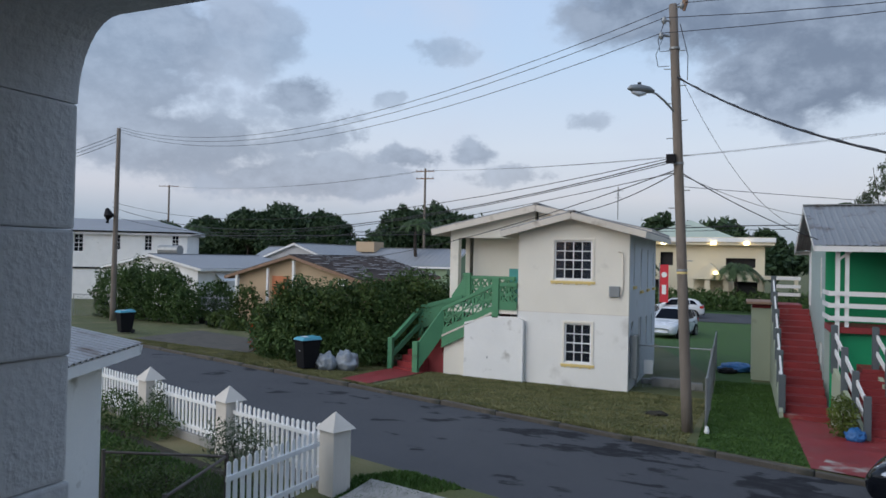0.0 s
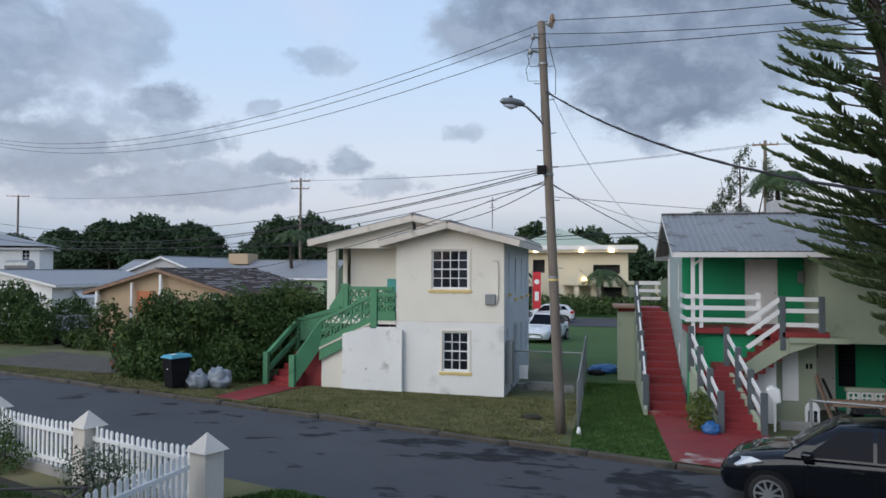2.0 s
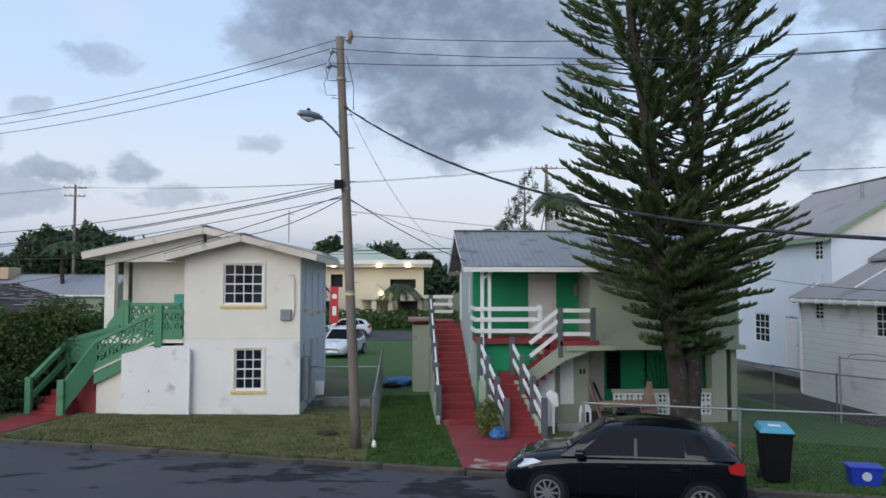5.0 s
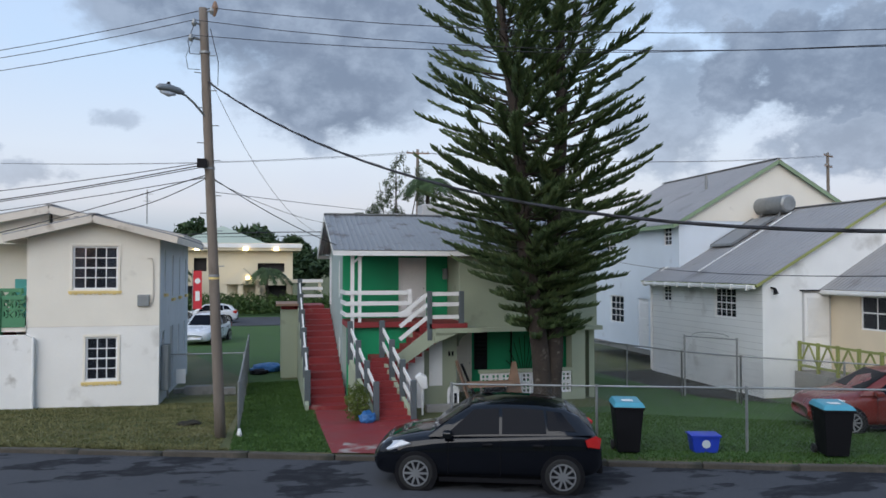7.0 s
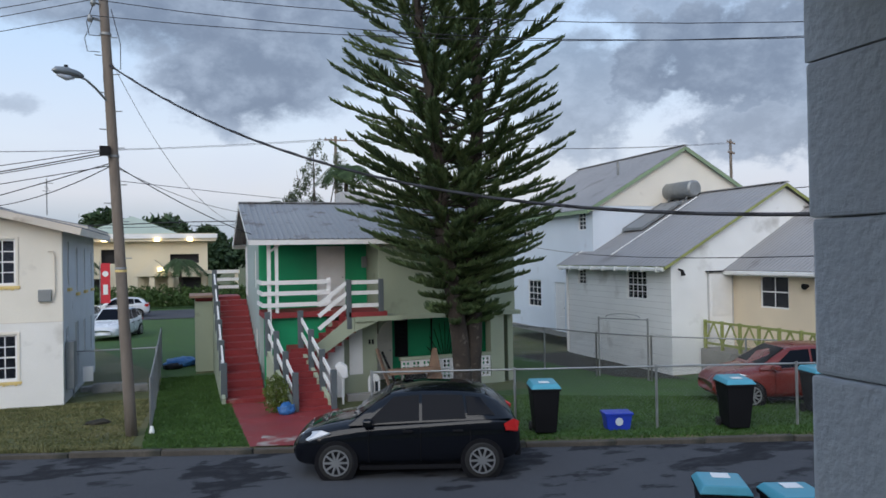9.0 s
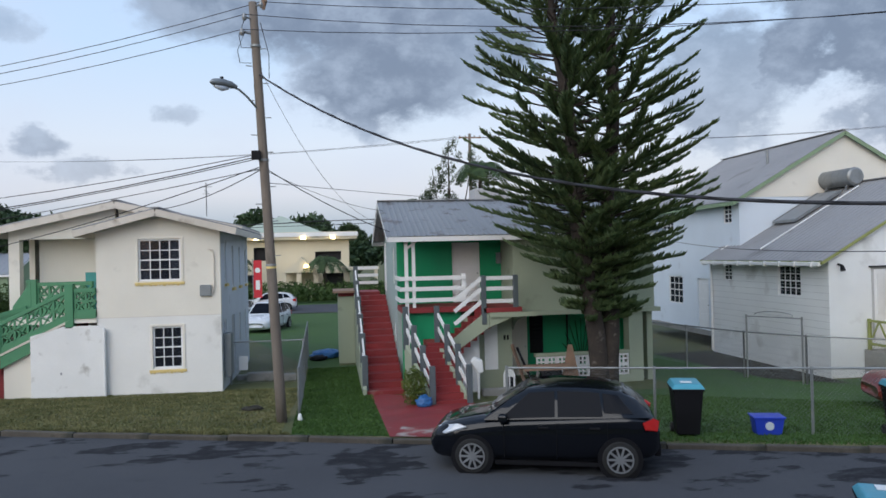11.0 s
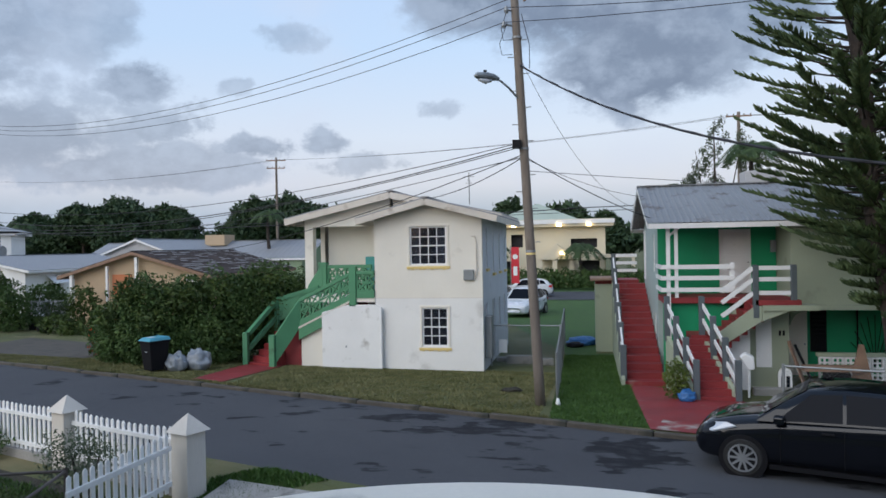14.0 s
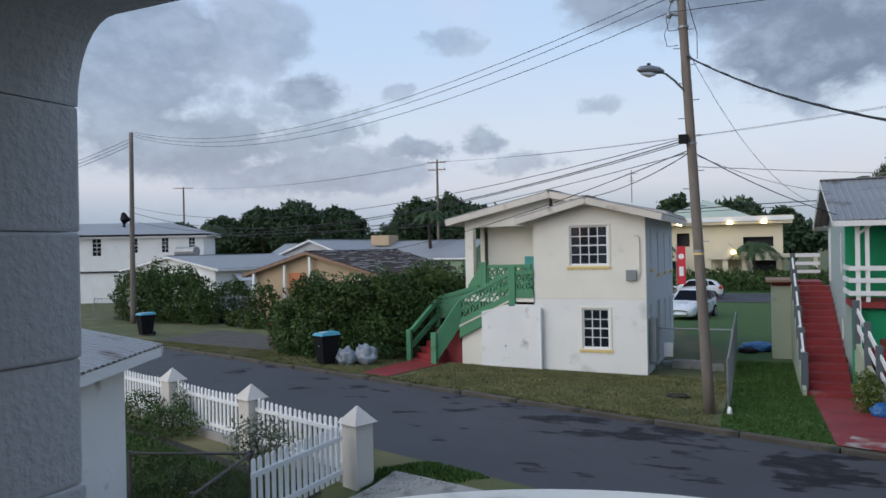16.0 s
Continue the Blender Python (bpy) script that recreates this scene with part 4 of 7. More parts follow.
parapet((-9.15, 24.8), (-7.5, 24.8), 3.24, 3.24, 0.98, block=True)
part("stringer", Shape().prism([(-9.5, 22.90, 0.80), (-8.69, 22.90, 1.22), (-8.69, 22.90, 1.62), (-9.5, 22.90, 1.20)], (0, 0.09, 0)), STAIR_GREEN, stair)
part("under_wall", Shape().prism([(-9.46, 23.02, -0.3), (-8.69, 23.02, -0.3), (-8.69, 23.02, 1.3), (-9.46, 23.02, 0.9)], (0, 0.06, 0)), CREAM, stair)
part("stair_edge", Shape().beam((-9.5, 22.93, 1.2), (-7.6, 22.93, 2.12), 0.1, 0.06), ROOF_TRIM, stair)

# ---------------------------------------------------------------- green house with two red stairs
GY, GZ = 21.36, -0.3
gh = thing("house", "sage and emerald green two-storey house with red stairs", "house", (5.5, 24, GZ))
GL, GR, GB = 2.12, 9.95, 28.3
gable_roof(gh, 1.66, 10.25, 20.95, 28.85, 4.38, 5.68, METAL_ROOF, WHITE, along="x", pitch=0.17, fascia=0.14)
T_left = Matrix(((0, 1, 0, GL), (-1, 0, 0, 0), (0, 0, 1, 0), (0, 0, 0, 1)))
gholes = ((-24.6, -24.0, 2.9, 4.1), (-24.4, -23.8, 0.5, 1.6))
part("side_wall", Shape(T_left).wall(-GB, -23.07, GZ, 4.35, 0, 0.18, gholes).prism([(-GB, 0, 4.352), (-21.4, 0, 4.352), (-24.9, 0, 5.6)], (0, 0.18, 0)), SAGE_BLUE, gh, "bluish sage side wall")
for u0, u1, v0, v1 in gholes:
    window(gh, T_left @ Matrix.Translation((u0, 0.03, v0)), u1 - u0, v1 - v0, 2, 5)
part("side_door", Shape(T_left).box(-28.2, -27.5, -0.02, 0.0, 2.5, 4.3), WHITE, gh)
part("rear_wall", Shape().box(GL + 0.181, GR, GB - 0.18, GB, GZ, 4.35), SAGE, gh)
part("right_wall", Shape().box(GR - 0.18, GR, GY + 0.182, GB - 0.181, GZ, 4.35).prism([(GR - 0.18, 21.4, 4.352), (GR - 0.18, 28.3, 4.352), (GR - 0.18, 24.9, 5.6)], (0.18, 0, 0)), SAGE, gh)
part("upper_front_wall", Shape().box(5.48, GR, GY, GY + 0.18, 2.06, 4.38), SAGE, gh, "sage upper front wall")
part("balcony_end_wall", Shape().box(5.48, 5.66, GY + 0.181, 22.9, 2.2, 4.38), SAGE, gh)
bw = part("balcony_wall", Shape().wall(GL + 0.002, 5.47, 2.29, 4.38, 22.9, 23.05, ((3.88, 4.78, 2.29, 4.2),)), EMERALD, gh, "emerald green balcony wall")
panel_door(gh, Matrix.Translation((3.88, 22.92, 2.3)), 0.9, 1.89, WHITE, panels=3)
part("lower_green_wall", Shape().box(GL, 3.9, 21.5, 21.65, GZ, 2.12), EMERALD, gh)
part("deck", Shape().box(GL - 0.02, 4.35, GY - 0.05, 22.89, 2.12, 2.28), RED_PAINT, gh, "dark red balcony deck")
part("deck_edge", Shape().box(4.352, 5.47, GY - 1.0, 22.89, 2.14, 2.27), RED_PAINT, gh)
part("deck_beam", Shape().box(4.51, 5.9, GY - 1.05, GY - 1.012, 2.0, 2.136), SAGE, gh)
part("flight_wall", Shape().prism([(3.35, 20.38, 0.95), (4.5, 20.38, 1.72), (4.5, 20.38, 2.12), (4.35, 20.38, 2.12), (3.35, 20.38, 1.36)], (0, 0.06, 0)), SAGE, gh)
part("deck_soffit", Shape().prism([(4.51, 20.37, 1.72), (5.2, 20.37, 1.98), (5.9, 20.37, 2.0), (5.9, 20.37, 2.12), (4.51, 20.37, 2.12)], (0, 0.98, 0)), SAGE, gh)
part("floor_slab", Shape().box(5.91, GR + 0.15, GY - 0.12, 23.39, 1.93, 2.058), SAGE, gh)
# ground floor behind the porch
part("porch_back_wall", Shape().box(5.4, GR - 0.182, 23.4, 23.58, GZ, 1.92), EMERALD, gh, "emerald porch wall")
part("corner_pier", Shape().box(9.1, 9.55, GY - 0.02, GY + 0.4, GZ, 1.925), SAGE, gh)
part("front_pier", Shape().box(3.95, 5.4, GY + 0.02, GY + 0.2, GZ, 1.925), SAGE, gh)
part("white_panel", Shape().box(4.55, 4.95, GY - 0.012, GY + 0.016, 0.35, 1.85), WHITE, gh)
part("white_screen", Shape().prism([(3.75, 20.9, GZ), (4.3, 20.9, GZ), (4.3, 20.9, 1.75), (3.75, 20.9, 1.35)], (0, 0.05, 0)), WHITE, gh)
for i in range(2):
    part("number_bar", Shape().box(5.14 + 0.1 * i, 5.2 + 0.1 * i, GY + 0.004, GY + 0.018, 1.22, 1.36), BLACK_PLASTIC, gh)
panel_door(gh, Matrix.Translation((5.62, 23.3, GZ + 0.1)), 0.78, 1.95, CREAM, panels=3)
lv = part("louvre_window", Shape().box(6.5, 6.95, 23.36, 23.395, 0.5, 1.75), BLACK_PLASTIC, gh)
for i in range(9):
    part("louvre", Shape().box(6.53, 6.92, 23.33, 23.36, 0.55 + 0.13 * i, 0.62 + 0.13 * i), PANE, lv)
gr = part("iron_screen", Shape().box(7.75, 7.79, 23.30, 23.33, -0.2, 1.8), BLACK_PLASTIC, gh, "dark fan-patterned iron screen")
for i in range(11):
    a = radians(12 + 15.6 * i)
    part("iron_bar", Shape().tube([(8.25, 23.33, 0.1), (8.25 + 0.75 * math.cos(a), 23.33, 0.1 + 1.5 * math.sin(a))], 0.012, 4), BLACK_PLASTIC, gr)
arch_pts = [(5.45 + 0.0, 1.5)] + [(5.45 + 0.45 - 0.45 * math.cos(a), 1.5 + 0.41 * math.sin(a)) for a in np.linspace(0, math.pi / 2, 8)] + [(5.45, 1.925)]
part("arch_corner", Shape().prism([(x, GY, z) for x, z in arch_pts[1:]], (0, 0.18, 0)), SAGE, gh)
part("dwarf_wall", Shape().box(6.1, 9.1, GY - 0.02, GY + 0.12, 0.66, 0.76).box(6.1, 9.1, GY - 0.02, GY + 0.12, GZ, 0.0), SAGE, gh)
bb = None
for i in range(9):
    for j in range(2):
        x, z = 6.15 + 0.327 * i, 0.01 + 0.325 * j
        s = Shape()
        s.box(x, x + 0.31, GY, GY + 0.1, z, z + 0.045).box(x, x + 0.31, GY, GY + 0.1, z + 0.265, z + 0.31).box(x, x + 0.045, GY, GY + 0.1, z + 0.045, z + 0.265).box(x + 0.265, x + 0.31, GY, GY + 0.1, z + 0.045, z + 0.265)
        s.box(x + 0.135, x + 0.175, GY + 0.01, GY + 0.09, z + 0.045, z + 0.265).box(x + 0.045, x + 0.265, GY + 0.012, GY + 0.088, z + 0.135, z + 0.175)
        part("breeze_block", s, WHITE, gh, "white pierced block")
for x, w in ((2.2, 0.1), (2.42, 0.09)):
    part("white_post", Shape().box(x, x + w, GY - 0.1, GY, GZ if x < 2.3 else 2.28, 4.3), WHITE, gh)
part("post_bracket", Shape().beam((2.25, GY - 0.05, 4.0), (2.6, GY - 0.05, 4.28), 0.06, 0.06), WHITE, gh)
for z in (2.5, 2.83, 3.14):
    part("rail", Shape().box(2.05, 4.0, GY - 0.14, GY - 0.10, z - 0.06, z + 0.06), WHITE, gh)
    part("side_rail", Shape().box(2.04, 2.08, GY - 0.1, 22.85, z - 0.06, z + 0.06), WHITE, gh)
part("rail_post", Shape().box(3.88, 4.0, GY - 0.10, GY, 2.28, 3.25), WHITE, gh)
for x in (4.36, 5.30):
    part("deck_post", Shape().box(x - 0.07, x + 0.07, 20.36, 20.5, 2.26 if x > 5 else 1.8, 3.2), NEWEL, gh, bevel=0.012)
for z in (2.46, 2.82, 3.12):
    part("deck_rail", Shape().box(4.44, 5.22, 20.40, 20.44, z - 0.055, z + 0.055), WHITE, gh)
    part("slope_rail", Shape().beam((3.5, 20.42, z - 0.62), (4.3, 20.42, z), 0.04, 0.11), WHITE, gh)
part("wall_lamp", Shape().box(5.30, 5.44, 22.72, 22.88, 3.5, 3.85), LAMP_GREY, gh, bevel=0.01)
# the stair that climbs to the balcony
s1 = part("front_stair", Shape().box(2.72, 3.52, 20.45, 21.45, GZ, 1.33), RED_PAINT, gh, "dark red concrete front stair")
for i in range(9):
    y = 18.85 + 0.19 * i
    part("step", Shape().box(2.64 - 0.03 * i, 3.58 - 0.02 * i, y, 20.46, GZ, 0.0 + 0.155 * i), RED_PAINT, s1)
for i in range(5):
    x = 3.45 + 0.2 * i
    part("step", Shape().box(x, x + 0.3, 20.45, 21.35, 1.0 + 0.17 * i, 1.48 + 0.165 * i), RED_PAINT, s1)
for xa, xb in ((2.62, 2.12), (3.60, 3.02)):
    part("string_wall", Shape().prism([(xa - 0.05, 18.8, GZ), (xb - 0.05, 20.6, GZ), (xb - 0.05, 20.6, 1.35), (xa - 0.05, 18.8, 0.0)], (0.1, 0, 0)), SAGE, s1)
    for i in range(4):
        t = i / 3
        x, y, zb = xa + (xb - xa) * t, 18.85 + 1.75 * t, -0.1 + 1.45 * t
        part("newel_post", Shape().box(x - 0.075, x + 0.075, y - 0.075, y + 0.075, zb - (0.2 if i else 0.2), zb + 1.02), NEWEL, s1, bevel=0.012)
    for k_ in (0.42, 0.82):
        part("stair_rail", Shape().beam((xa, 18.85, -0.1 + k_), (xb, 20.6, 1.35 + k_), 0.04, 0.1), WHITE, s1)
# the long stair along the side
s2 = part("side_stair", Shape().box(0.3, 1.9, 28.3, 30.0, 2.3, 2.45), RED_PAINT, gh, "long red side stair")
for i in range(15):
    y = 21.0 + 0.49 * i
    part("step", Shape().box(1.0, 2.1, y, 28.3, GZ + 0.15 * i, -0.05 + 0.17 * i), RED_PAINT, s2)
part("landing_wall", Shape().box(0.28, 0.98, 28.12, 30.0, GZ, 2.3), SAGE, s2)
part("landing_edge", Shape().box(0.1, 1.0, 27.9, 30.1, 2.452, 2.53), OLD_WOOD, s2)
part("string_wall", Shape().prism([(0.9, 20.9, GZ), (0.9, 28.1, GZ), (0.9, 28.1, 2.42), (0.9, 20.9, 0.02)], (0.1, 0, 0)), SAGE, s2)
for i in range(6):
    t = i / 5
    y, zb = 21.2 + 6.9 * t, -0.1 + 2.5 * t
    part("newel_post", Shape().box(0.89, 1.06, y - 0.08, y + 0.08, zb, zb + 1.05), NEWEL, s2, bevel=0.012)
for k_ in (0.45, 0.88):
    part("stair_rail", Shape().beam((0.97, 21.2, -0.1 + k_), (0.97, 28.1, 2.4 + k_), 0.05, 0.11), WHITE, s2)
for z in (2.75, 3.05, 3.35):
    part("landing_rail", Shape().box(1.0, 1.95, 29.9, 29.95, z - 0.06, z + 0.06), WHITE, s2)
tk = Shape().box(5.6, 7.0, 27.6, 28.6, 5.6, 6.35)
part("roof_tank", tk, GREY_WALL, gh, "grey block on the roof", bevel=0.02)

# ---------------------------------------------------------------- houses across the yard
def block_house(label, x0, x1, y0, y1, z0, ze, wall_mat, roof_mat, trim, zr, along="y", over=0.35, holes_front=(), holes_left=(), holes_right=(), pitch=0.25, grid=(3, 4), at=None, fascia=0.15):
    """A plain walled house with a ribbed gable roof; holes are (u0, u1, z0, z1) in the front and the two sides."""
    h = thing("house", label, "house", at or ((x0 + x1) / 2, (y0 + y1) / 2, z0))
    part("front_wall", Shape().wall(x0, x1, z0, ze, y0, y0 + 0.2, holes_front), wall_mat, h)
    Tl = Matrix(((0, 1, 0, x0), (-1, 0, 0, 0), (0, 0, 1, 0), (0, 0, 0, 1)))
    Tr = Matrix(((0, -1, 0, x1), (1, 0, 0, 0), (0, 0, 1, 0), (0, 0, 0, 1)))
    part("left_wall", Shape(Tl).wall(-y1, -y0 - 0.201, z0, ze, 0, 0.2, [(-b, -a, c, d) for a, b, c, d in holes_left]), wall_mat, h)
    part("right_wall", Shape(Tr).wall(y0 + 0.201, y1, z0, ze, 0, 0.2, holes_right), wall_mat, h)
    part("rear_wall", Shape().box(x0 + 0.201, x1 - 0.201, y1 - 0.2, y1, z0, ze), wall_mat, h)
    part("inner_partition", Shape().box(x0 + 0.3, x1 - 0.3, (y0 + y1) / 2, (y0 + y1) / 2 + 0.1, z0, ze - 0.1), DARK, h)
    if along == "y":
        m = (x0 + x1) / 2
        for y in (y0, y1 - 0.2):
            part("gable", Shape().prism([(x0, y, ze + 0.002), (x1, y, ze + 0.002), (m, y, zr - 0.08)], (0, 0.2, 0)), wall_mat, h)
    else:
        m = (y0 + y1) / 2
        for x in (x0, x1 - 0.2):
            part("gable", Shape().prism([(x, y0, ze + 0.002), (x, y1, ze + 0.002), (x, m, zr - 0.08)], (0.2, 0, 0)), wall_mat, h)
    slope = (zr - ze) / ((x1 - x0) / 2 if along == "y" else (y1 - y0) / 2)
    gable_roof(h, x0 - over, x1 + over, y0 - over * 0.6, y1 + over * 0.6, ze + 0.02 - slope * over * 0.8, zr + 0.02, roof_mat, trim, along, pitch, fascia)
    for T, holes, flip in ((Matrix.Identity(4), holes_front, 0), (Tl, holes_left, 1), (Tr, holes_right, 0)):
        for a, b, c, d in holes:
            u = -b if flip else a
            o = Vector((0, y0, 0)) if T == Matrix.Identity(4) else Vector((0, 0, 0))
            Tw = T @ Matrix.Translation((u, o.y + 0.04, c))
            if d - c > 1.65:
                panel_door(h, Tw, b - a, d - c, WHITE, panels=3)
            else:
                window(h, Tw, b - a, d - c, grid[0] if b - a > 0.7 else 2, grid[1], bars=0.03)
    return h


# pale blue two-storey house behind, white block house with the solar heater, peach wing
r2 = block_house("pale blue two-storey house with grey gable roof", 15.6, 24.5, 25.9, 34.5, 0.2, 5.75, PALE_BLUE, GREY_ROOF, SOFT_GREEN, 8.3,
                 holes_left=((26.45, 27.06, 4.78, 5.54), (31.35, 32.5, 4.7, 5.4), (30.6, 31.95, 1.35, 2.6), (28.34, 29.26, 0.4, 2.55)))
part("roof_vent", Shape().tube([(18.2, 28.0, 6.6), (18.2, 28.0, 7.9)], 0.06, 8), GALV, r2)
part("gable_face", Shape().prism([(15.62, 25.88, 5.752), (24.48, 25.88, 5.752), (20.05, 25.88, 8.2)], (0, 0.018, 0)), CREAM, r2, "bare cream blockwork gable")
part("ledge", Shape().box(15.45, 15.6, 27.0, 33.5, 0.2, 0.4), CONCRETE, r2)
r1 = block_house("white block house with rooftop solar heater", 15.0, 24.44, 20.1, 27.0, -0.3, 3.5, COOL_WHITE, GREY_ROOF, LIME_TRIM, 6.15,
                 holes_left=((25.5, 26.1, 2.58, 3.22), (21.45, 22.65, 2.18, 3.2)), grid=(4, 4), fascia=0.09)
wf = Shape()
for i in range(16):
    wf.box(14.99, 14.9985, 20.1, 27.0, -0.28 + 0.22 * i, -0.272 + 0.22 * i)
part("block_joint", wf, GREY_WALL, r1, kind="stuff")
part("downpipe", Shape().tube([(14.93, 26.9, -0.2), (14.93, 26.9, 3.4)], 0.05, 8), WHITE, r1)
gt = part("gutter", Shape().box(14.58, 14.70, 20.0, 27.1, 3.20, 3.32), WHITE, r1, "white gutter", bevel=0.02)
for i in range(9):
    part("gutter_clip", Shape().box(14.56, 14.72, 20.3 + 0.82 * i, 20.36 + 0.82 * i, 3.16, 3.34), WHITE, gt)
part("door_frame", Shape().box(16.44, 16.5, 20.07, 20.099, 0.95, 3.12).box(17.42, 17.48, 20.07, 20.099, 0.95, 3.12).box(16.5, 17.42, 20.07, 20.099, 3.06, 3.12), GREY_WALL, r1)
part("door_hood", Shape().box(16.36, 17.56, 19.98, 20.099, 3.13, 3.17), DARK, r1)
dr = part("louvre_door", Shape().box(16.5, 17.42, 20.06, 20.099, 0.95, 3.06), WHITE, r1, "white slatted door")
for i in range(14):
    part("slat", Shape().box(16.58, 17.34, 20.03, 20.062, 1.7 + 0.09 * i, 1.765 + 0.09 * i), WHITE, dr)
part("wall_lamp", Shape().tube([(15.3, 20.08, 3.25), (15.3, 19.9, 3.2), (15.3, 19.85, 3.05)], [0.03, 0.05, 0.08], 8), BLACK_PLASTIC, r1)


def on_slope(x, y):
    return 3.52 + (x - 15.0) * (6.17 - 3.52) / 4.72


heater = thing("solar_heater", "rooftop solar water heater with grey tank and dark panel", "solar heater", (19.2, 25.1, on_slope(19.2, 0)))
tz = on_slope(19.3, 0) + 0.42
part("tank", Shape().tube([(19.3, 24.2, tz), (19.3, 24.26, tz), (19.3, 25.9, tz), (19.3, 25.96, tz)], [0.27, 0.34, 0.34, 0.27], 24), GALV, heater, "brushed grey tank")
for y in (24.3, 25.1, 25.86):
    part("tank_band", Shape().tube([(19.3, y, tz), (19.3, y + 0.04, tz)], 0.348, 24), LAMP_GREY, heater)
for y in (24.5, 25.6):
    part("tank_leg", Shape().beam((19.15, y, tz - 0.28), (19.0, y, on_slope(19.0, 0) + 0.02), 0.06, 0.06), GALV, heater)
    part("tank_leg", Shape().beam((19.45, y, tz - 0.28), (19.5, y, on_slope(19.5, 0) + 0.02), 0.06, 0.06), GALV, heater)
panel_ = part("panel", Shape().prism([(x, y, on_slope(x, 0) + 0.10) for x, y in ((16.95, 24.45), (16.95, 25.75), (18.85, 25.75), (18.85, 24.45))], (0, 0, 0.08)), METAL_ROOF, heater, "dark glazed collector")
for y in (24.44, 25.76):
    part("panel_edge", Shape().beam((16.95, y, on_slope(16.95, 0) + 0.16), (18.85, y, on_slope(18.85, 0) + 0.16), 0.05, 0.10), GALV, panel_)
part("panel_edge", Shape().beam((16.93, 24.42, on_slope(16.93, 0) + 0.16), (16.93, 25.78, on_slope(16.93, 0) + 0.16), 0.05, 0.10), GALV, panel_)
for y in (24.1, 26.75):
    part("pipe", Shape().tube([(15.3, y, on_slope(15.3, 0) + 0.06), (19.3, y, on_slope(19.3, 0) + 0.06)], 0.028), WHITE, heater)

r3 = block_house("peach wing with white windows and metal roof", 17.5, 24.0, 13.9, 20.08, -0.3, 3.35, PEACH, GREY_ROOF, WHITE, 5.3,
                 holes_left=((17.68, 18.87, 1.98, 3.02), (15.95, 16.5, 1.8, 3.0)), grid=(2, 2), pitch=0.16, over=0.4)
part("porch_slab", Shape().box(16.1, 17.48, 14.5, 20.05, -0.3, 0.62), CONCRETE, r3)
rl = part("porch_railing", Shape().beam((16.25, 20.0, 1.5), (16.25, 15.2, 1.5), 0.06, 0.07).beam((16.25, 20.0, 0.8), (16.25, 15.2, 0.8), 0.06, 0.07), LIME_TRIM, r3, "lime green timber railing")
for i in range(7):
    y = 20.0 - 0.8 * i
    part("rail_post", Shape().box(16.21, 16.29, y - 0.04, y + 0.04, 0.62, 1.56), LIME_TRIM, rl)
    if i < 6:
        part("rail_brace", Shape().beam((16.25, y, 0.8), (16.25, y - 0.4, 1.5), 0.03, 0.05), LIME_TRIM, rl)
        part("rail_brace", Shape().beam((16.25, y - 0.4, 1.5), (16.25, y - 0.8, 0.8), 0.03, 0.05), LIME_TRIM, rl)
part("wall_spot", Shape().tube([(17.46, 16.9, 2.75), (17.3, 16.9, 2.72)], [0.05, 0.1], 8), BLACK_PLASTIC, r3)
gt3 = part("gutter", Shape().box(17.02, 17.13, 13.8, 20.1, 3.04, 3.16), WHITE, r3, "white gutter", bevel=0.02)

# houses up the street
hb = block_house("tan bungalow with old streaked brown roof", -27.2, -19.7, 34.6, 44.9, -0.3, 2.75, TAN_WALL, BROWN_ROOF, OLD_WOOD, 3.85, holes_front=((-20.6, -19.95, 1.9, 2.6),), over=0.75, pitch=0.5, grid=(2, 2), fascia=0.16)
part("door_leaf", Shape().box(-24.85, -23.75, 34.52, 34.598, -0.2, 2.65), ORANGE_DOOR, hb, "orange wooden door")
part("porch_post", Shape().box(-27.2, -27.05, 34.2, 34.35, -0.3, 2.7), WHITE, hb)
part("porch_post", Shape().box(-23.35, -23.2, 34.25, 34.4, -0.3, 3.55), WHITE, hb)
part("porch_post", Shape().box(-25.1, -24.98, 34.3, 34.42, -0.3, 3.1), WHITE, hb)
sk = Shape()
for r in range(14):
    y = 34.0
    while y < 44.9:
        x = -23.3 + (r + 0.35 * rng.random()) * 0.31
        z = 3.87 - (x + 23.45) * 0.2716 + 0.03
        L = 0.35 + 1.5 * rng.random() ** 2
        if rng.random() < 0.62:
            w_ = 0.05 + 0.10 * rng.random()
            sk.prism([(x, y, z), (x + w_, y, z - 0.27 * w_), (x + w_, y + L, z - 0.27 * w_), (x, y + L, z)], (0, 0, 0.018))
        y += L + 0.05 + 0.25 * rng.random()
part("lifted_felt", sk, FELT_EDGE, hb, "pale worn edges of felt", kind="stuff")
hc = block_house("low white house with pale grey roof", -43.3, -35.0, 40.0, 52.0, -0.3, 2.85, OLD_WHITE, PALE_ROOF, WHITE, 3.72, holes_front=((-37.5, -36.3, 0.8, 1.9), (-41.5, -40.3, 0.8, 1.9)), holes_right=((42.0, 43.2, 0.9, 1.9), (46, 47.2, 0.9, 1.9)), over=0.5, pitch=0.35)
for x in (-37.8, -41.7):
    part("window_hood", Shape().prism([(x, 40.0, 2.3), (x + 1.6, 40.0, 2.3), (x + 1.6, 39.3, 1.75), (x, 39.3, 1.75)], (0, 0, 0.05)), WHITE, hc)
for y in (41.8, 45.8):
    part("window_hood", Shape().prism([(-35.0, y, 2.4), (-35.0, y + 1.6, 2.4), (-34.3, y + 1.6, 1.85), (-34.3, y, 1.85)], (0, 0, 0.05)), WHITE, hc)
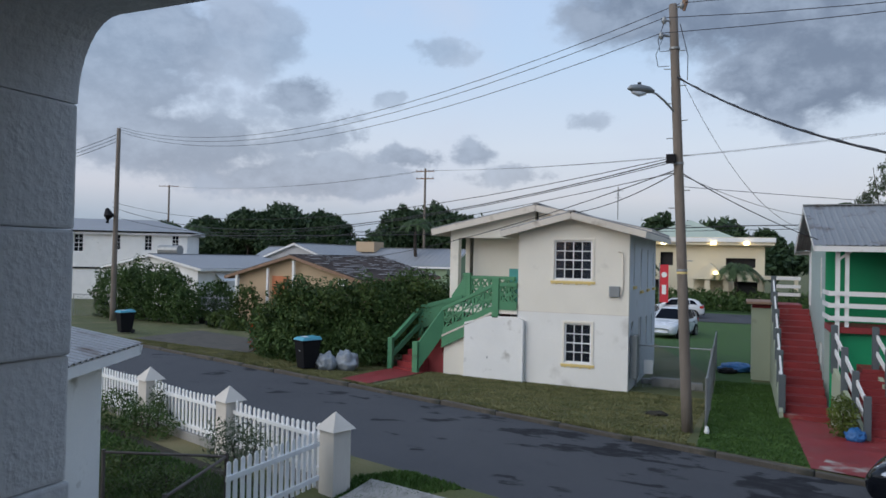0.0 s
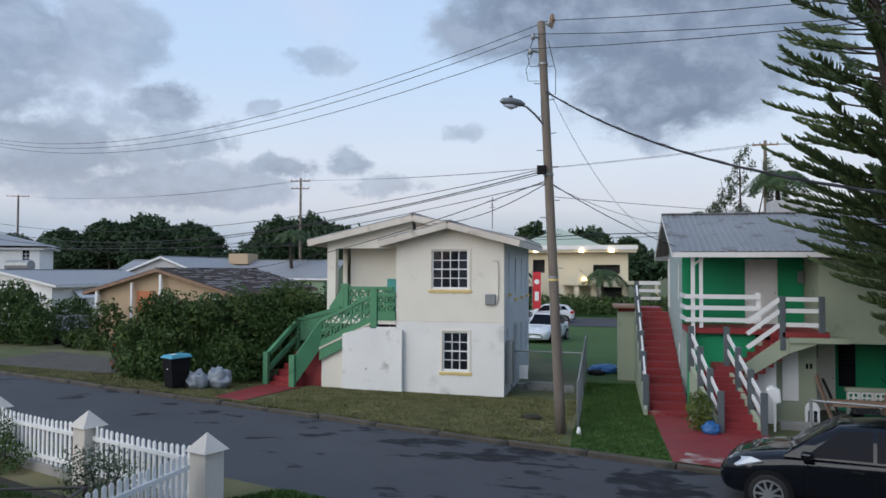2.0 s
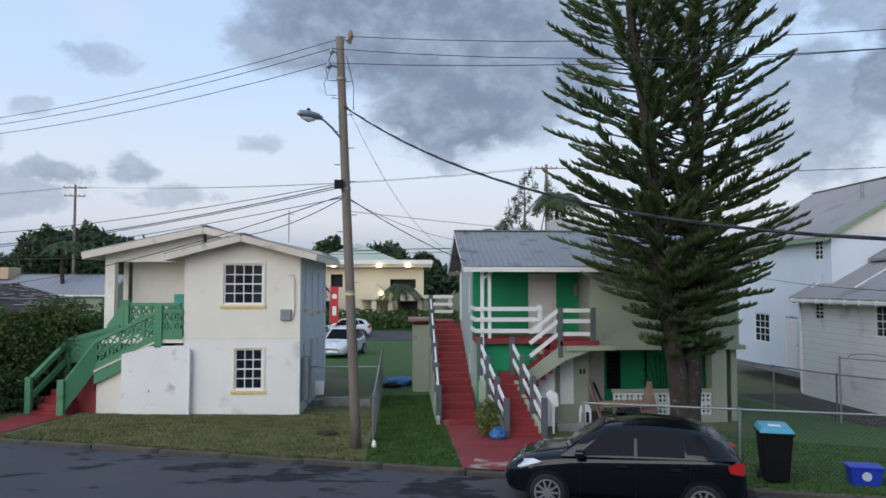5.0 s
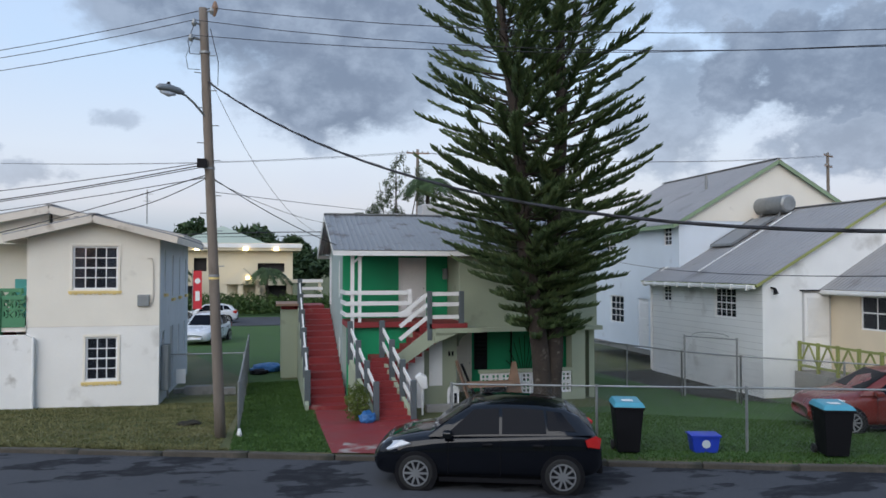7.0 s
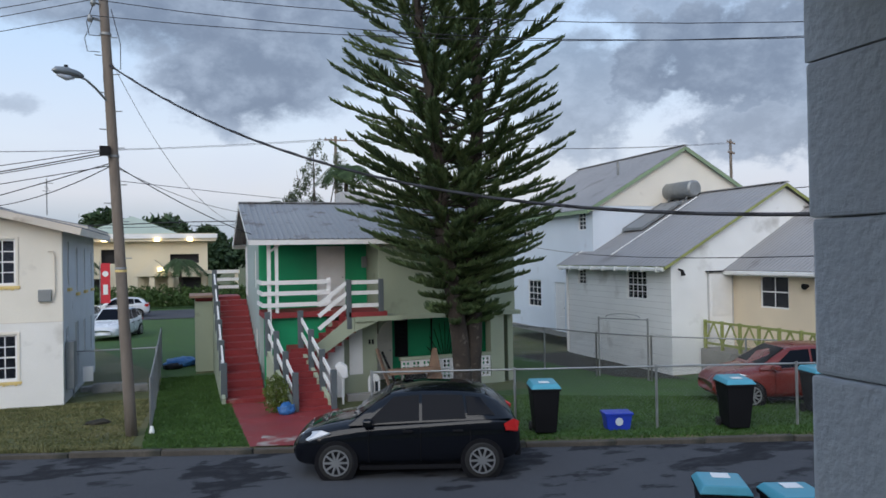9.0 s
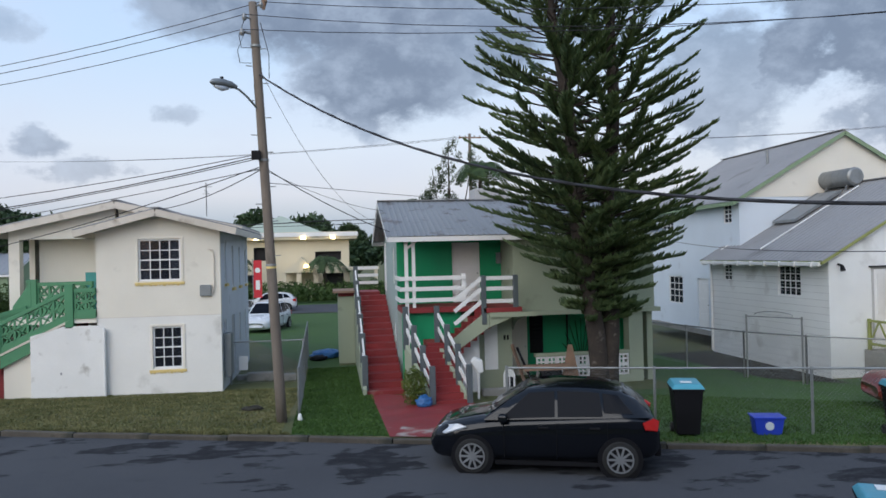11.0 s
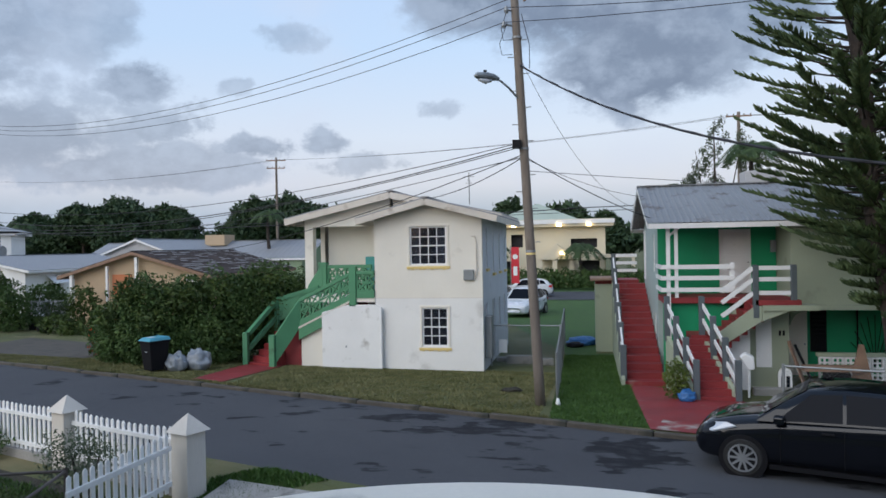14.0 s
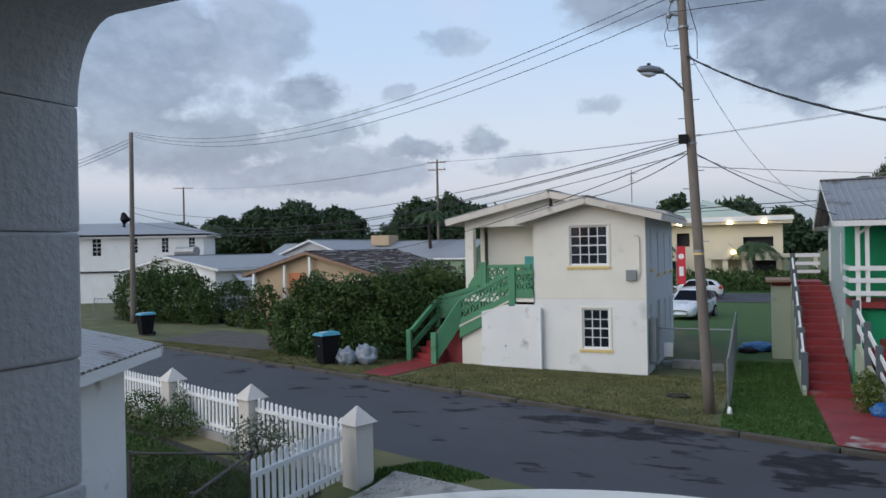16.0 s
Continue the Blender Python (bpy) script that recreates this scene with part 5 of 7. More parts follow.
hc2 = block_house("white bungalow with pale sheet roof", -41.0, -32.0, 54.0, 66.0, -0.3, 3.2, GREY_WALL, PALE_ROOF, WHITE, 4.9, over=0.5, pitch=0.4)
hd = block_house("grey-white two-storey house with metal hip roof", -68.0, -45.0, 50.0, 55.0, -0.3, 5.5, OLD_WHITE, PALE_ROOF, WHITE, 5.60, along="x", over=0.5, pitch=0.45,
                 holes_front=((-46.3, -45.7, 4.0, 5.35), (-48.6, -47.95, 4.0, 5.35), (-51.2, -50.55, 4.0, 5.35), (-54.4, -53.6, 3.8, 5.35), (-58.0, -57.2, 3.8, 5.35)), grid=(2, 4), at=(-45.0, 50.0, -0.3))
part("hip_roof", Shape().add([(-68.6, 49.4, 5.64), (-44.4, 49.4, 5.64), (-44.4, 55.6, 5.64), (-68.6, 55.6, 5.64), (-64.5, 52.5, 6.75), (-48.5, 52.5, 6.75)], [(0, 1, 5, 4), (1, 2, 5), (2, 3, 4, 5), (3, 0, 4), (3, 2, 1, 0)]), PALE_ROOF, hd, "pale grey sheet hip roof")
part("storey_ledge", Shape().box(-68.0, -45.0, 49.9, 49.998, 2.35, 2.5), DARK, hd)
hd.rotation_euler = (0, 0, radians(30))
he = block_house("long low building with grey sheet roof and green wall", -46.0, -24.5, 60.0, 68.0, -0.3, 3.2, SOFT_GREEN, PALE_ROOF, WHITE, 4.7, along="x", over=0.5, pitch=0.5)
part("roof_box", Shape().box(-35.2, -33.2, 62.5, 64.5, 4.3, 5.3), TAN_WALL, he, bevel=0.03)
tankd = Shape().tube([(-43.2, 45.0, 4.05), (-41.2, 45.0, 4.05)], 0.4, 12)
part("roof_tank", tankd, GALV, hc, "roof water tank")

# pale yellow public building beyond the back road
PALE_GREEN = material("pale_green_roof", (0.40, 0.46, 0.38), 0.6, 0.08, 0.4, 10, 0.05)
yb = thing("building", "pale yellow two-storey building with lit eaves", "building", (-4, 74, -0.3))
YB = material("pale_yellow_render", (0.66, 0.59, 0.44), 0.8, 0.05, 0.4, 10, 0.05)
part("main_block", Shape().wall(-12.5, 1.8, -0.3, 5.6, 74, 74.3, ((-10.5, -9.3, 3.6, 4.9), (-7.6, -6.4, 3.6, 4.9), (-1.6, 1.0, 3.5, 4.4), (-8.5, -7.2, 0.6, 2.2), (-0.6, 1.2, 0.4, 2.2))), YB, yb)
part("block_rear", Shape().box(-12.5, 1.8, 74.6, 84, -0.3, 5.55), DARK, yb)
part("cornice", Shape().box(-13.2, 2.6, 73.2, 84, 5.62, 6.35), YB, yb)
part("cornice_edge", Shape().box(-13.3, 2.7, 73.05, 73.195, 5.9, 6.3), WHITE, yb)
part("hip_roof", Shape().prism([(-9.5, 76, 6.36), (-1.0, 76, 6.36), (-1.0, 82, 6.36), (-9.5, 82, 6.36)], (0, 0, 0.05)).add([(-9.7, 75.6, 6.41), (-0.8, 75.6, 6.41), (-0.8, 82.4, 6.41), (-9.7, 82.4, 6.41), (-5.2, 79, 8.3)], [(0, 1, 4), (1, 2, 4), (2, 3, 4), (3, 0, 4), (3, 2, 1, 0)]), PALE_GREEN, yb, "pale green hip roof")
part("entrance_gable", Shape().prism([(-4.6, 70.5, 2.4), (-1.2, 70.5, 2.4), (-2.9, 70.5, 3.9)], (0, 3.5, 0)), YB, yb)
for x in (-4.5, -3.1, -1.5):
    part("entrance_column", Shape().box(x - 0.2, x + 0.25, 70.6, 71.0, -0.3, 2.4), YB, yb)
part("side_canopy", Shape().box(1.0, 4.6, 71.0, 74.0, 2.5, 2.8), YB, yb)
for x in (1.4, 4.3):
    part("canopy_column", Shape().box(x - 0.15, x + 0.15, 71.1, 71.4, -0.3, 2.5), YB, yb)
for x, y, z in ((-7.2, 73.0, 5.75), (-2.7, 73.0, 5.75), (0.2, 73.0, 5.75), (-2.3, 70.4, 3.0)):
    part("eave_lamp", Shape().box(x - 0.22, x + 0.22, y - 0.12, y, z - 0.13, z + 0.13), WARM_LIGHT, yb, "glowing warm lamp")


# ---------------------------------------------------------------- poles, lamp, cables
def crossarm(parent, x, y, z, w, ang):
    a = radians(ang)
    d = Vector((math.cos(a), math.sin(a), 0))
    c = Vector((x, y, z))
    part("crossarm", Shape().beam(c - d * w / 2, c + d * w / 2, 0.1, 0.12), OLD_WOOD, parent)
    for k_ in (-0.46, -0.2, 0.2, 0.46):
        p = c + d * w * k_
        part("insulator", Shape().tube([p + Vector((0, 0, 0.05)), p + Vector((0, 0, 0.14)), p + Vector((0, 0, 0.24))], [0.03, 0.07, 0.04], 8), GALV, parent)


def utility_pole(base, top, r0, r1, label, arms=()):
    p = thing("utility_pole", label, "utility pole", base)
    b, t = Vector(base), Vector(top)
    pts = [b.lerp(t, i / 10) for i in range(11)]
    part("shaft", Shape().tube(pts, [r0 + (r1 - r0) * i / 10 for i in range(11)], 14), POLE_WOOD, p, smooth=True)
    for z, w, ang in arms:
        q = b.lerp(t, (z - b.z) / (t.z - b.z))
        crossarm(p, q.x, q.y - 0.12, z, w, ang)
    return p


pb, pt = Vector((-1.13, 17.37, -0.05)), Vector((-1.59, 17.37, 9.80))
pole = utility_pole(pb, pt, 0.125, 0.095, "leaning weathered wooden utility pole by the kerb")
at = lambda z: pb.lerp(pt, (z - pb.z) / (pt.z - pb.z))
for z in (3.6, 3.66, 6.1, 8.75):
    q = at(z)
    part("band", Shape().tube([q, q + Vector((0, 0, 0.05))], 0.121, 14), YELLOW if z < 3.65 and z > 3.55 else GALV, pole)
for i in range(14):
    q = at(3.9 + 0.4 * i)
    part("step_bolt", Shape().tube([q + Vector((0.1 * (-1) ** i, -0.05, 0)), q + Vector((0.24 * (-1) ** i, -0.08, 0))], 0.012, 5), GALV, pole)
for i, (dz, dx) in enumerate(((-0.1, 0.2), (-0.4, -0.2), (-0.75, -0.28))):
    q = at(9.8 + dz)
    part("bracket", Shape().tube([q, q + Vector((dx, -0.12, 0.02))], 0.02, 6), GALV, pole)
    part("insulator", Shape().tube([q + Vector((dx, -0.12, -0.06)), q + Vector((dx, -0.12, 0.0)), q + Vector((dx, -0.12, 0.1))], [0.035, 0.06, 0.03], 8), GALV, pole)
part("top_insulator", Shape().tube([at(9.6) + Vector((0.24, -0.1, 0)), at(9.6) + Vector((0.26, -0.1, 0.2)), at(9.6) + Vector((0.26, -0.1, 0.34))], [0.03, 0.075, 0.03], 8), OLD_WOOD, pole)
part("cable_clamp", Shape().box(at(6.2).x - 0.25, at(6.2).x - 0.05, 17.15, 17.3, 6.12, 6.32), BLACK_PLASTIC, pole)
q = at(7.25)
lamp = thing("street_lamp", "grey cobra-head street lamp on the wooden pole", "street lamp", q)
part("arm", Shape().tube([q, q + Vector((-0.25, -0.25, 0.28)), q + Vector((-0.42, -0.42, 0.42)), q + Vector((-0.52, -0.50, 0.45))], 0.025, 8), GALV, lamp)
hq = q + Vector((-0.75, -0.72, 0.47))
part("head", Shape().tube([hq + Vector((0.28, 0.27, 0.0)), hq + Vector((0.18, 0.18, 0.02)), hq + Vector((0, 0, 0.03)), hq + Vector((-0.16, -0.16, 0.01)), hq + Vector((-0.22, -0.22, -0.01))], [0.04, 0.08, 0.095, 0.075, 0.02], 12), LAMP_GREY, lamp, smooth=True)
part("lens", Shape().tube([hq + Vector((0.12, 0.12, -0.06)), hq + Vector((0, 0, -0.09)), hq + Vector((-0.14, -0.14, -0.07))], [0.04, 0.07, 0.035], 12), CLEAR_LAMP, lamp, smooth=True)
part("photocell", Shape().tube([hq + Vector((0, 0, 0.1)), hq + Vector((0, 0, 0.16))], 0.04, 10), BLACK_PLASTIC, lamp)

lp = utility_pole((-33.43, 31.24, -0.3), (-33.3, 31.24, 10.95), 0.16, 0.11, "wooden utility pole up the street")
part("cable_box", Shape().tube([(-33.8, 31.0, 6.3), (-33.6, 31.0, 5.9), (-33.75, 31.0, 5.5)], [0.1, 0.3, 0.12], 10), BLACK_PLASTIC, lp, "black cable joint")
utility_pole((-40.2, 90, -0.3), (-40.2, 90, 16.0), 0.2, 0.14, "far wooden pole with crossarms", ((15.6, 2.6, 10), (14.6, 2.4, 10)))
utility_pole((-103.8, 110, -0.3), (-103.8, 110, 17.0), 0.22, 0.16, "distant wooden pole with crossarm", ((16.8, 4.0, 20),))
utility_pole((13.7, 70, -0.3), (13.7, 70, 15.6), 0.2, 0.14, "far wooden pole behind the trees", ((15.2, 2.2, 0),))
utility_pole((61.1, 70, -0.3), (61.0, 70, 17.0), 0.22, 0.15, "far wooden pole with crossarms and wires", ((16.6, 2.6, 30), (15.4, 2.2, 30)))


def cable(pts, r, mat=DARK_WIRE, label="thin overhead power line", sides=5):
    return solid("power_line", Shape().tube(pts, r, sides), mat, label, "power line", group="overhead lines")


right_end = [Vector(street(34, -3.0, 10.4)), Vector(street(34, -3.0, 10.9)), Vector(street(34, -3.0, 10.35))]
for i, (dz, dx) in enumerate(((-0.1, 0.2), (-0.4, -0.2), (-0.75, -0.28))):
    p = at(9.8 + dz) + Vector((dx, -0.12, 0.08))
    cable(sag(p, (-33.2, 31.2, 11.0 - 0.13 * i), 1.6), 0.009, label="thin overhead power line up the street")
    cable(sag(p, right_end[i], (1.78, 2.15, 1.68)[i]), 0.009)
cable(sag(at(6.2) + Vector((-0.1, -0.1, 0)), (-33.5, 31.1, 6.4), 1.45), 0.014, label="thick black bundled telephone cable")
cable(sag(at(6.15) + Vector((-0.1, -0.1, 0)), (-33.5, 31.1, 5.9), 1.3), 0.011, label="thin sagging telephone wire")
cable(sag(at(6.25) + Vector((-0.1, -0.1, 0)), (-33.5, 31.1, 6.7), 1.2), 0.010, label="thin sagging telephone wire")
cable(sag(at(5.9) + Vector((-0.1, -0.1, 0)), (-45, 50, 6.0), 1.2), 0.010, label="thin sagging telephone wire")
cable(sag(at(6.0), (-24.0, 36.0, 3.6), 0.7), 0.012, label="service wire to the tan bungalow")
cable(sag(at(5.95), (-6.0, 24.5, 5.45), 0.25), 0.012, label="service wire to the white house")
cable(sag(at(5.95), (1.9, 21.5, 4.5), 0.12), 0.012, label="service wire to the green house")
cable(sag(at(5.9), (2.2, 24.5, 5.3), 0.2), 0.007, label="service wire to the green house")
cable(sag(at(5.6), (40, 60, 9.0), 1.0), 0.008, PALE_WIRE)
cable(sag(at(8.4), (1.85, 24.0, 4.9), 0.9), 0.006, PALE_WIRE, "pale slack wire to the green house")
cable(sag(at(7.9) + Vector((-0.1, 0, 0)), (-2.0, 24.2, 5.0), 0.0), 0.008, PALE_WIRE)
cable(sag(at(6.0) + Vector((-0.1, 0, 0)), (-1.9, 24.0, 4.95), 0.0), 0.008, PALE_WIRE)
cable(sag((9.95, 21.2, 4.2), (5.5, 2.95, 3.85), 0.25, 30), 0.006, label="thin wire from the sage house across the street")
for a, b, c in ((9.45, 8.7, -0.34), (9.1, 8.35, -0.40), (9.3, 8.0, 0.30)):
    cable([at(a) + Vector((c * 0.5, -0.12, 0)), at((a + b) / 2) + Vector((c, -0.14, -0.1)), at(b + 0.1) + Vector((c * 0.9, -0.14, -0.1)), at(b) + Vector((c * 0.3, -0.13, 0))], 0.009, label="looped jumper wire on the wooden pole")
# thick cable from the pole to the near side of the street
cable(sag(at(8.14), (8, 3, 4.29), 1.35, 40), 0.019, label="thick twisted black service cable", sides=8)
cable([p + Vector((0.02 * math.sin(i * 1.7), 0.02 * math.cos(i * 1.7), 0.015)) for i, p in enumerate(sag(at(8.14), (8, 3, 4.29), 1.35, 90))], 0.010, label="thin wire twisted round the thick cable")
cable(sag((-34, 60, 6.2), (60, 40, 8.6), 1.0), 0.02, label="dark cable low over the roofs")
cable(sag((-60, 52, 5.6), (0.0, 44, 6.0), 0.4), 0.03, label="dark cable low over the roofs")
cable(sag((0.0, 44, 6.0), (34, 30, 7.4), 0.4), 0.025, label="dark cable low over the roofs")
for i in range(3):
    x = (-1.0, -0.3, 0.6)[i]
    cable(sag((-40.2 + x, 90, 15.7), (13.7 + x, 70, 15.3), 0.8), 0.014, PALE_WIRE, "far thin overhead line")
    cable(sag((13.7 + x, 70, 15.3), (61.0 + x, 70, 16.6), 0.8), 0.014, PALE_WIRE, "far thin overhead line")
    cable(sag((-40.2 + x, 90, 15.7), (-103.8, 110, 16.8), 1.2), 0.014, PALE_WIRE, "far thin overhead line")
    cable(sag((-33.3, 31.2, 10.6 - 0.2 * i), (-70, 44, 10.6 - 0.3 * i), 0.8), 0.014, label="overhead line beyond the far pole")


# ---------------------------------------------------------------- cars
def wheel(parent, T, x, y, r=0.305, out=-1):
    """A tyre with a spoked alloy; out is the side to which it faces."""
    ty = Shape(T)
    ty.tube([(x, y, r), (x, y + out * 0.02, r), (x, y + out * 0.17, r), (x, y + out * 0.19, r)], [r * 0.93, r, r, r * 0.93], 28)
    w = part("wheel", ty, RUBBER, parent, "black tyre")
    yo = y + out * 0.192
    rim = Shape(T)
    rim.tube([(x, yo - out * 0.03, r), (x, yo, r)], [r * 0.70, r * 0.70], 24)
    part("rim_dish", rim, BLACK_PLASTIC, w)
    ring = Shape(T)
    n = 24
    for k_ in range(n):
        a, b = 2 * math.pi * k_ / n, 2 * math.pi * (k_ + 1) / n
        ring.prism([(x + r * f * math.cos(t), yo, r + r * f * math.sin(t)) for f, t in ((0.66, a), (0.74, a), (0.74, b), (0.66, b))], (0, out * 0.02, 0))
    part("rim_edge", ring, ALLOY, w)
    for k_ in range(10):
        a = 2 * math.pi * k_ / 10
        c, s = math.cos(a), math.sin(a)
        sp = Shape(T)
        e = 0.02
        sp.prism([(x + 0.05 * c - e * s, yo, r + 0.05 * s + e * c), (x + 0.05 * c + e * s, yo, r + 0.05 * s - e * c), (x + r * 0.68 * c + e * 0.8 * s, yo, r + r * 0.68 * s - e * 0.8 * c), (x + r * 0.68 * c - e * 0.8 * s, yo, r + r * 0.68 * s + e * 0.8 * c)], (0, out * 0.015, 0))
        part("spoke", sp, ALLOY, w)
    part("hub", Shape(T).tube([(x, yo, r), (x, yo + out * 0.02, r)], 0.055, 12), ALLOY, w)


def hatchback(label, T, paint, at, length=4.0, half=0.865, tall=1.49, boot=False):
    """A small car; local x runs from the nose to the tail, y across, z up."""
    car = thing("car", label, "car", at)
    k_ = length / 4.0
    # stations along the length: x, half width, sill, belt, top of the body shell
    st = [(0.0, 0.50, 0.34, 0.52, 0.56), (0.06, 0.66, 0.24, 0.60, 0.68), (0.2, 0.78, 0.20, 0.70, 0.79), (0.5, 0.845, 0.20, 0.76, 0.88), (0.8, 0.865, 0.21, 0.80, 0.93), (1.12, 0.865, 0.20, 0.86, 0.985),
          (1.6, 0.86, 0.19, 0.90, 0.955), (2.2, 0.86, 0.19, 0.93, 0.975), (2.8, 0.865, 0.19, 0.96, 1.01), (3.3, 0.865, 0.21, 0.985, 1.05), (3.65, 0.845, 0.24, 0.98, 1.07), (3.85, 0.79, 0.28, 0.93, 1.04), (3.95, 0.72, 0.32, 0.86, 0.92), (4.0, 0.60, 0.38, 0.72, 0.74)]
    sh, rings = Shape(T), []
    for x, w, z0, zb, zt in st:
        w = w * half / 0.865
        zm = z0 + (zb - z0) * 0.45
        half_ring = [(w * 0.80, z0), (w * 0.965, z0 + 0.05), (w * 0.985, zm), (w, zm + 0.10), (w * 0.99, zb - 0.04), (w * 0.955, zb + 0.01), (w * 0.86, zt), (w * 0.45, zt + 0.018), (0.0, zt + 0.022)]
        rings.append([(x * k_, -y, z) for y, z in half_ring] + [(x * k_, y, z) for y, z in half_ring[-2::-1]])
    n = len(rings[0])
    faces = []
    for i in range(len(rings) - 1):
        for j in range(n - 1):
            faces.append((i * n + j, (i + 1) * n + j, (i + 1) * n + j + 1, i * n + j + 1))
        faces.append((i * n + n - 1, (i + 1) * n + n - 1, (i + 1) * n, i * n))
    faces += [tuple(range(n))[::-1], tuple(range((len(rings) - 1) * n, len(rings) * n))]
    sh.add([p for r in rings for p in r], faces)
    body = part("body", sh, paint, car, smooth=True)
    sub = body.modifiers.new("smooth", "SUBSURF")
    sub.levels = sub.render_levels = 1
    # cabin
    cab = [(1.02, 0.80, 0.94, 0.965), (1.45, 0.745, 1.235, 1.25), (1.78, 0.68, tall - 0.075, tall - 0.045), (2.3, 0.665, tall - 0.04, tall), (2.9, 0.655, tall - 0.06, tall - 0.02), (3.35, 0.635, tall - 0.12, tall - 0.085), (3.62, 0.66, 1.26, 1.275), (3.86, 0.70, 1.0, 1.01)]
    cs, rings = Shape(T), []
    for x, w, ze, zt in cab:
        w = w * half / 0.865
        wb = 0.825 * half / 0.865
        rings.append([(x * k_, -wb, 0.92 + 0.03 * (x - 1)), (x * k_, -w, ze), (x * k_, -w * 0.8, zt), (x * k_, 0, zt + 0.015), (x * k_, w * 0.8, zt), (x * k_, w, ze), (x * k_, wb, 0.92 + 0.03 * (x - 1))])
    n = 7
    cs.add([p for r in rings for p in r], [(i * n + j, (i + 1) * n + j, (i + 1) * n + j + 1, i * n + j + 1) for i in range(len(rings) - 1) for j in range(n - 1)])
    part("cabin", cs, paint, car, smooth=True)
    # glass, a little proud of the cabin
    for sy in (-1, 1):
        def side(x, f):
            for (xa, wa, ea, _), (xb, wb_, eb, _) in zip(cab, cab[1:]):
                if xa <= x <= xb:
                    t = (x - xa) / (xb - xa)
                    w, e = (wa + (wb_ - wa) * t) * half / 0.865, ea + (eb - ea) * t
                    break
            wl_, zl = 0.825 * half / 0.865, 0.92 + 0.03 * (x - 1)
            return (x * k_, sy * (wl_ + (w - wl_) * f + 0.006), zl + (e - zl) * f)
        for xa, xb, xc, xd, nm in ((1.30, 2.24, 2.24, 1.80, "front_window"), (2.29, 3.05, 3.0, 2.29, "rear_window"), (3.08, 3.56, 3.30, 3.05, "quarter_window")):
            lo = [side(xa + (xb - xa) * i / 6, 0.07 if nm != "quarter_window" else 0.2) for i in range(7)]
            hi = [side(xd + (xc - xd) * i / 6, 0.93) for i in range(7)]
            g_ = Shape(T).add(lo + hi, [(i, i + 1, 8 + i, 7 + i) for i in range(6)])
            part(nm, g_, CAR_GLASS, car, "dark tinted glass")
        # door seams, handle, mirror, lamps
        for x in (1.36, 2.26, 3.12):
            part("door_seam", Shape(T).box(x * k_ - 0.004, x * k_ + 0.004, sy * half * 0.988, sy * (half * 0.988 + 0.016), 0.3, 0.9), BLACK_PLASTIC, car)
        for x in (2.05, 2.92):
            part("door_handle", Shape(T).box((x - 0.1) * k_, (x + 0.08) * k_, sy * half * 0.985, sy * (half + 0.03), 0.80, 0.835), BLACK_PLASTIC, car, bevel=0.008)
        part("wing_mirror", Shape(T).box(1.28 * k_, 1.44 * k_, sy * (half - 0.02), sy * (half + 0.17), 0.93, 1.05), paint, car, bevel=0.03)
        part("head_lamp", Shape(T).prism([(0.10, sy * 0.52, 0.64), (0.32, sy * 0.80, 0.66), (0.72, sy * 0.872, 0.80), (0.56, sy * 0.80, 0.83), (0.20, sy * 0.56, 0.745)], (-0.02, sy * 0.012, 0.02)), CLEAR_LAMP, car, "clear swept head lamp")
        part("tail_lamp", Shape(T).prism([(3.74 * k_, sy * 0.842, 0.80), (3.93 * k_, sy * 0.76, 0.76), (3.96 * k_, sy * 0.72, 0.92), (3.86 * k_, sy * 0.79, 0.98), (3.70 * k_, sy * 0.850, 0.92)], (0.02, sy * 0.014, 0.015)), RED_LAMP, car, "red tail lamp")
        part("wheel_arch", Shape(T).tube([(0.80 * k_, sy * (half - 0.12), 0.30), (0.80 * k_, sy * (half + 0.008), 0.30)], 0.375, 26), BLACK_PLASTIC, car)
        part("wheel_arch", Shape(T).tube([(3.32 * k_, sy * (half - 0.12), 0.30), (3.32 * k_, sy * (half + 0.008), 0.30)], 0.375, 26), BLACK_PLASTIC, car)
        part("sill_trim", Shape(T).box(1.2 * k_, 2.95 * k_, sy * (half - 0.05), sy * (half - 0.002), 0.17, 0.24), BLACK_PLASTIC, car)
        for x in (0.80, 3.32):
            wheel(car, T, x * k_, sy * (half - 0.165), out=sy)
    wsc = Shape(T).add([(1.10 * k_, -0.70, 1.005), (1.10 * k_, 0.70, 1.005), (1.72 * k_, 0.56, tall - 0.085), (1.72 * k_, -0.56, tall - 0.085)], [(0, 1, 2, 3)])
    wsc.v = [p + Vector((0, 0, 0.025)) for p in wsc.v]
    part("windscreen", wsc, CAR_GLASS, car, "windscreen")
    rw = Shape(T).add([(3.42 * k_, -0.52, tall - 0.13), (3.42 * k_, 0.52, tall - 0.13), (3.83 * k_, 0.58, 1.06), (3.83 * k_, -0.58, 1.06)], [(3, 2, 1, 0)])
    rw.v = [p + Vector((0, 0, 0.03)) for p in rw.v]
    part("rear_screen", rw, CAR_GLASS, car, "rear screen")
    part("rear_bumper", Shape(T).box(3.90 * k_, 4.02 * k_, -0.6, 0.6, 0.30, 0.52), BLACK_PLASTIC, car, bevel=0.03)
    return car


def car_pose(fx, fy, dx, dy):
    d = Vector((dx, dy, 0)).normalized()
    m = Matrix(((d.x, -d.y, 0, fx), (d.y, d.x, 0, fy), (0, 0, 1, 0), (0, 0, 0, 1)))
    return m


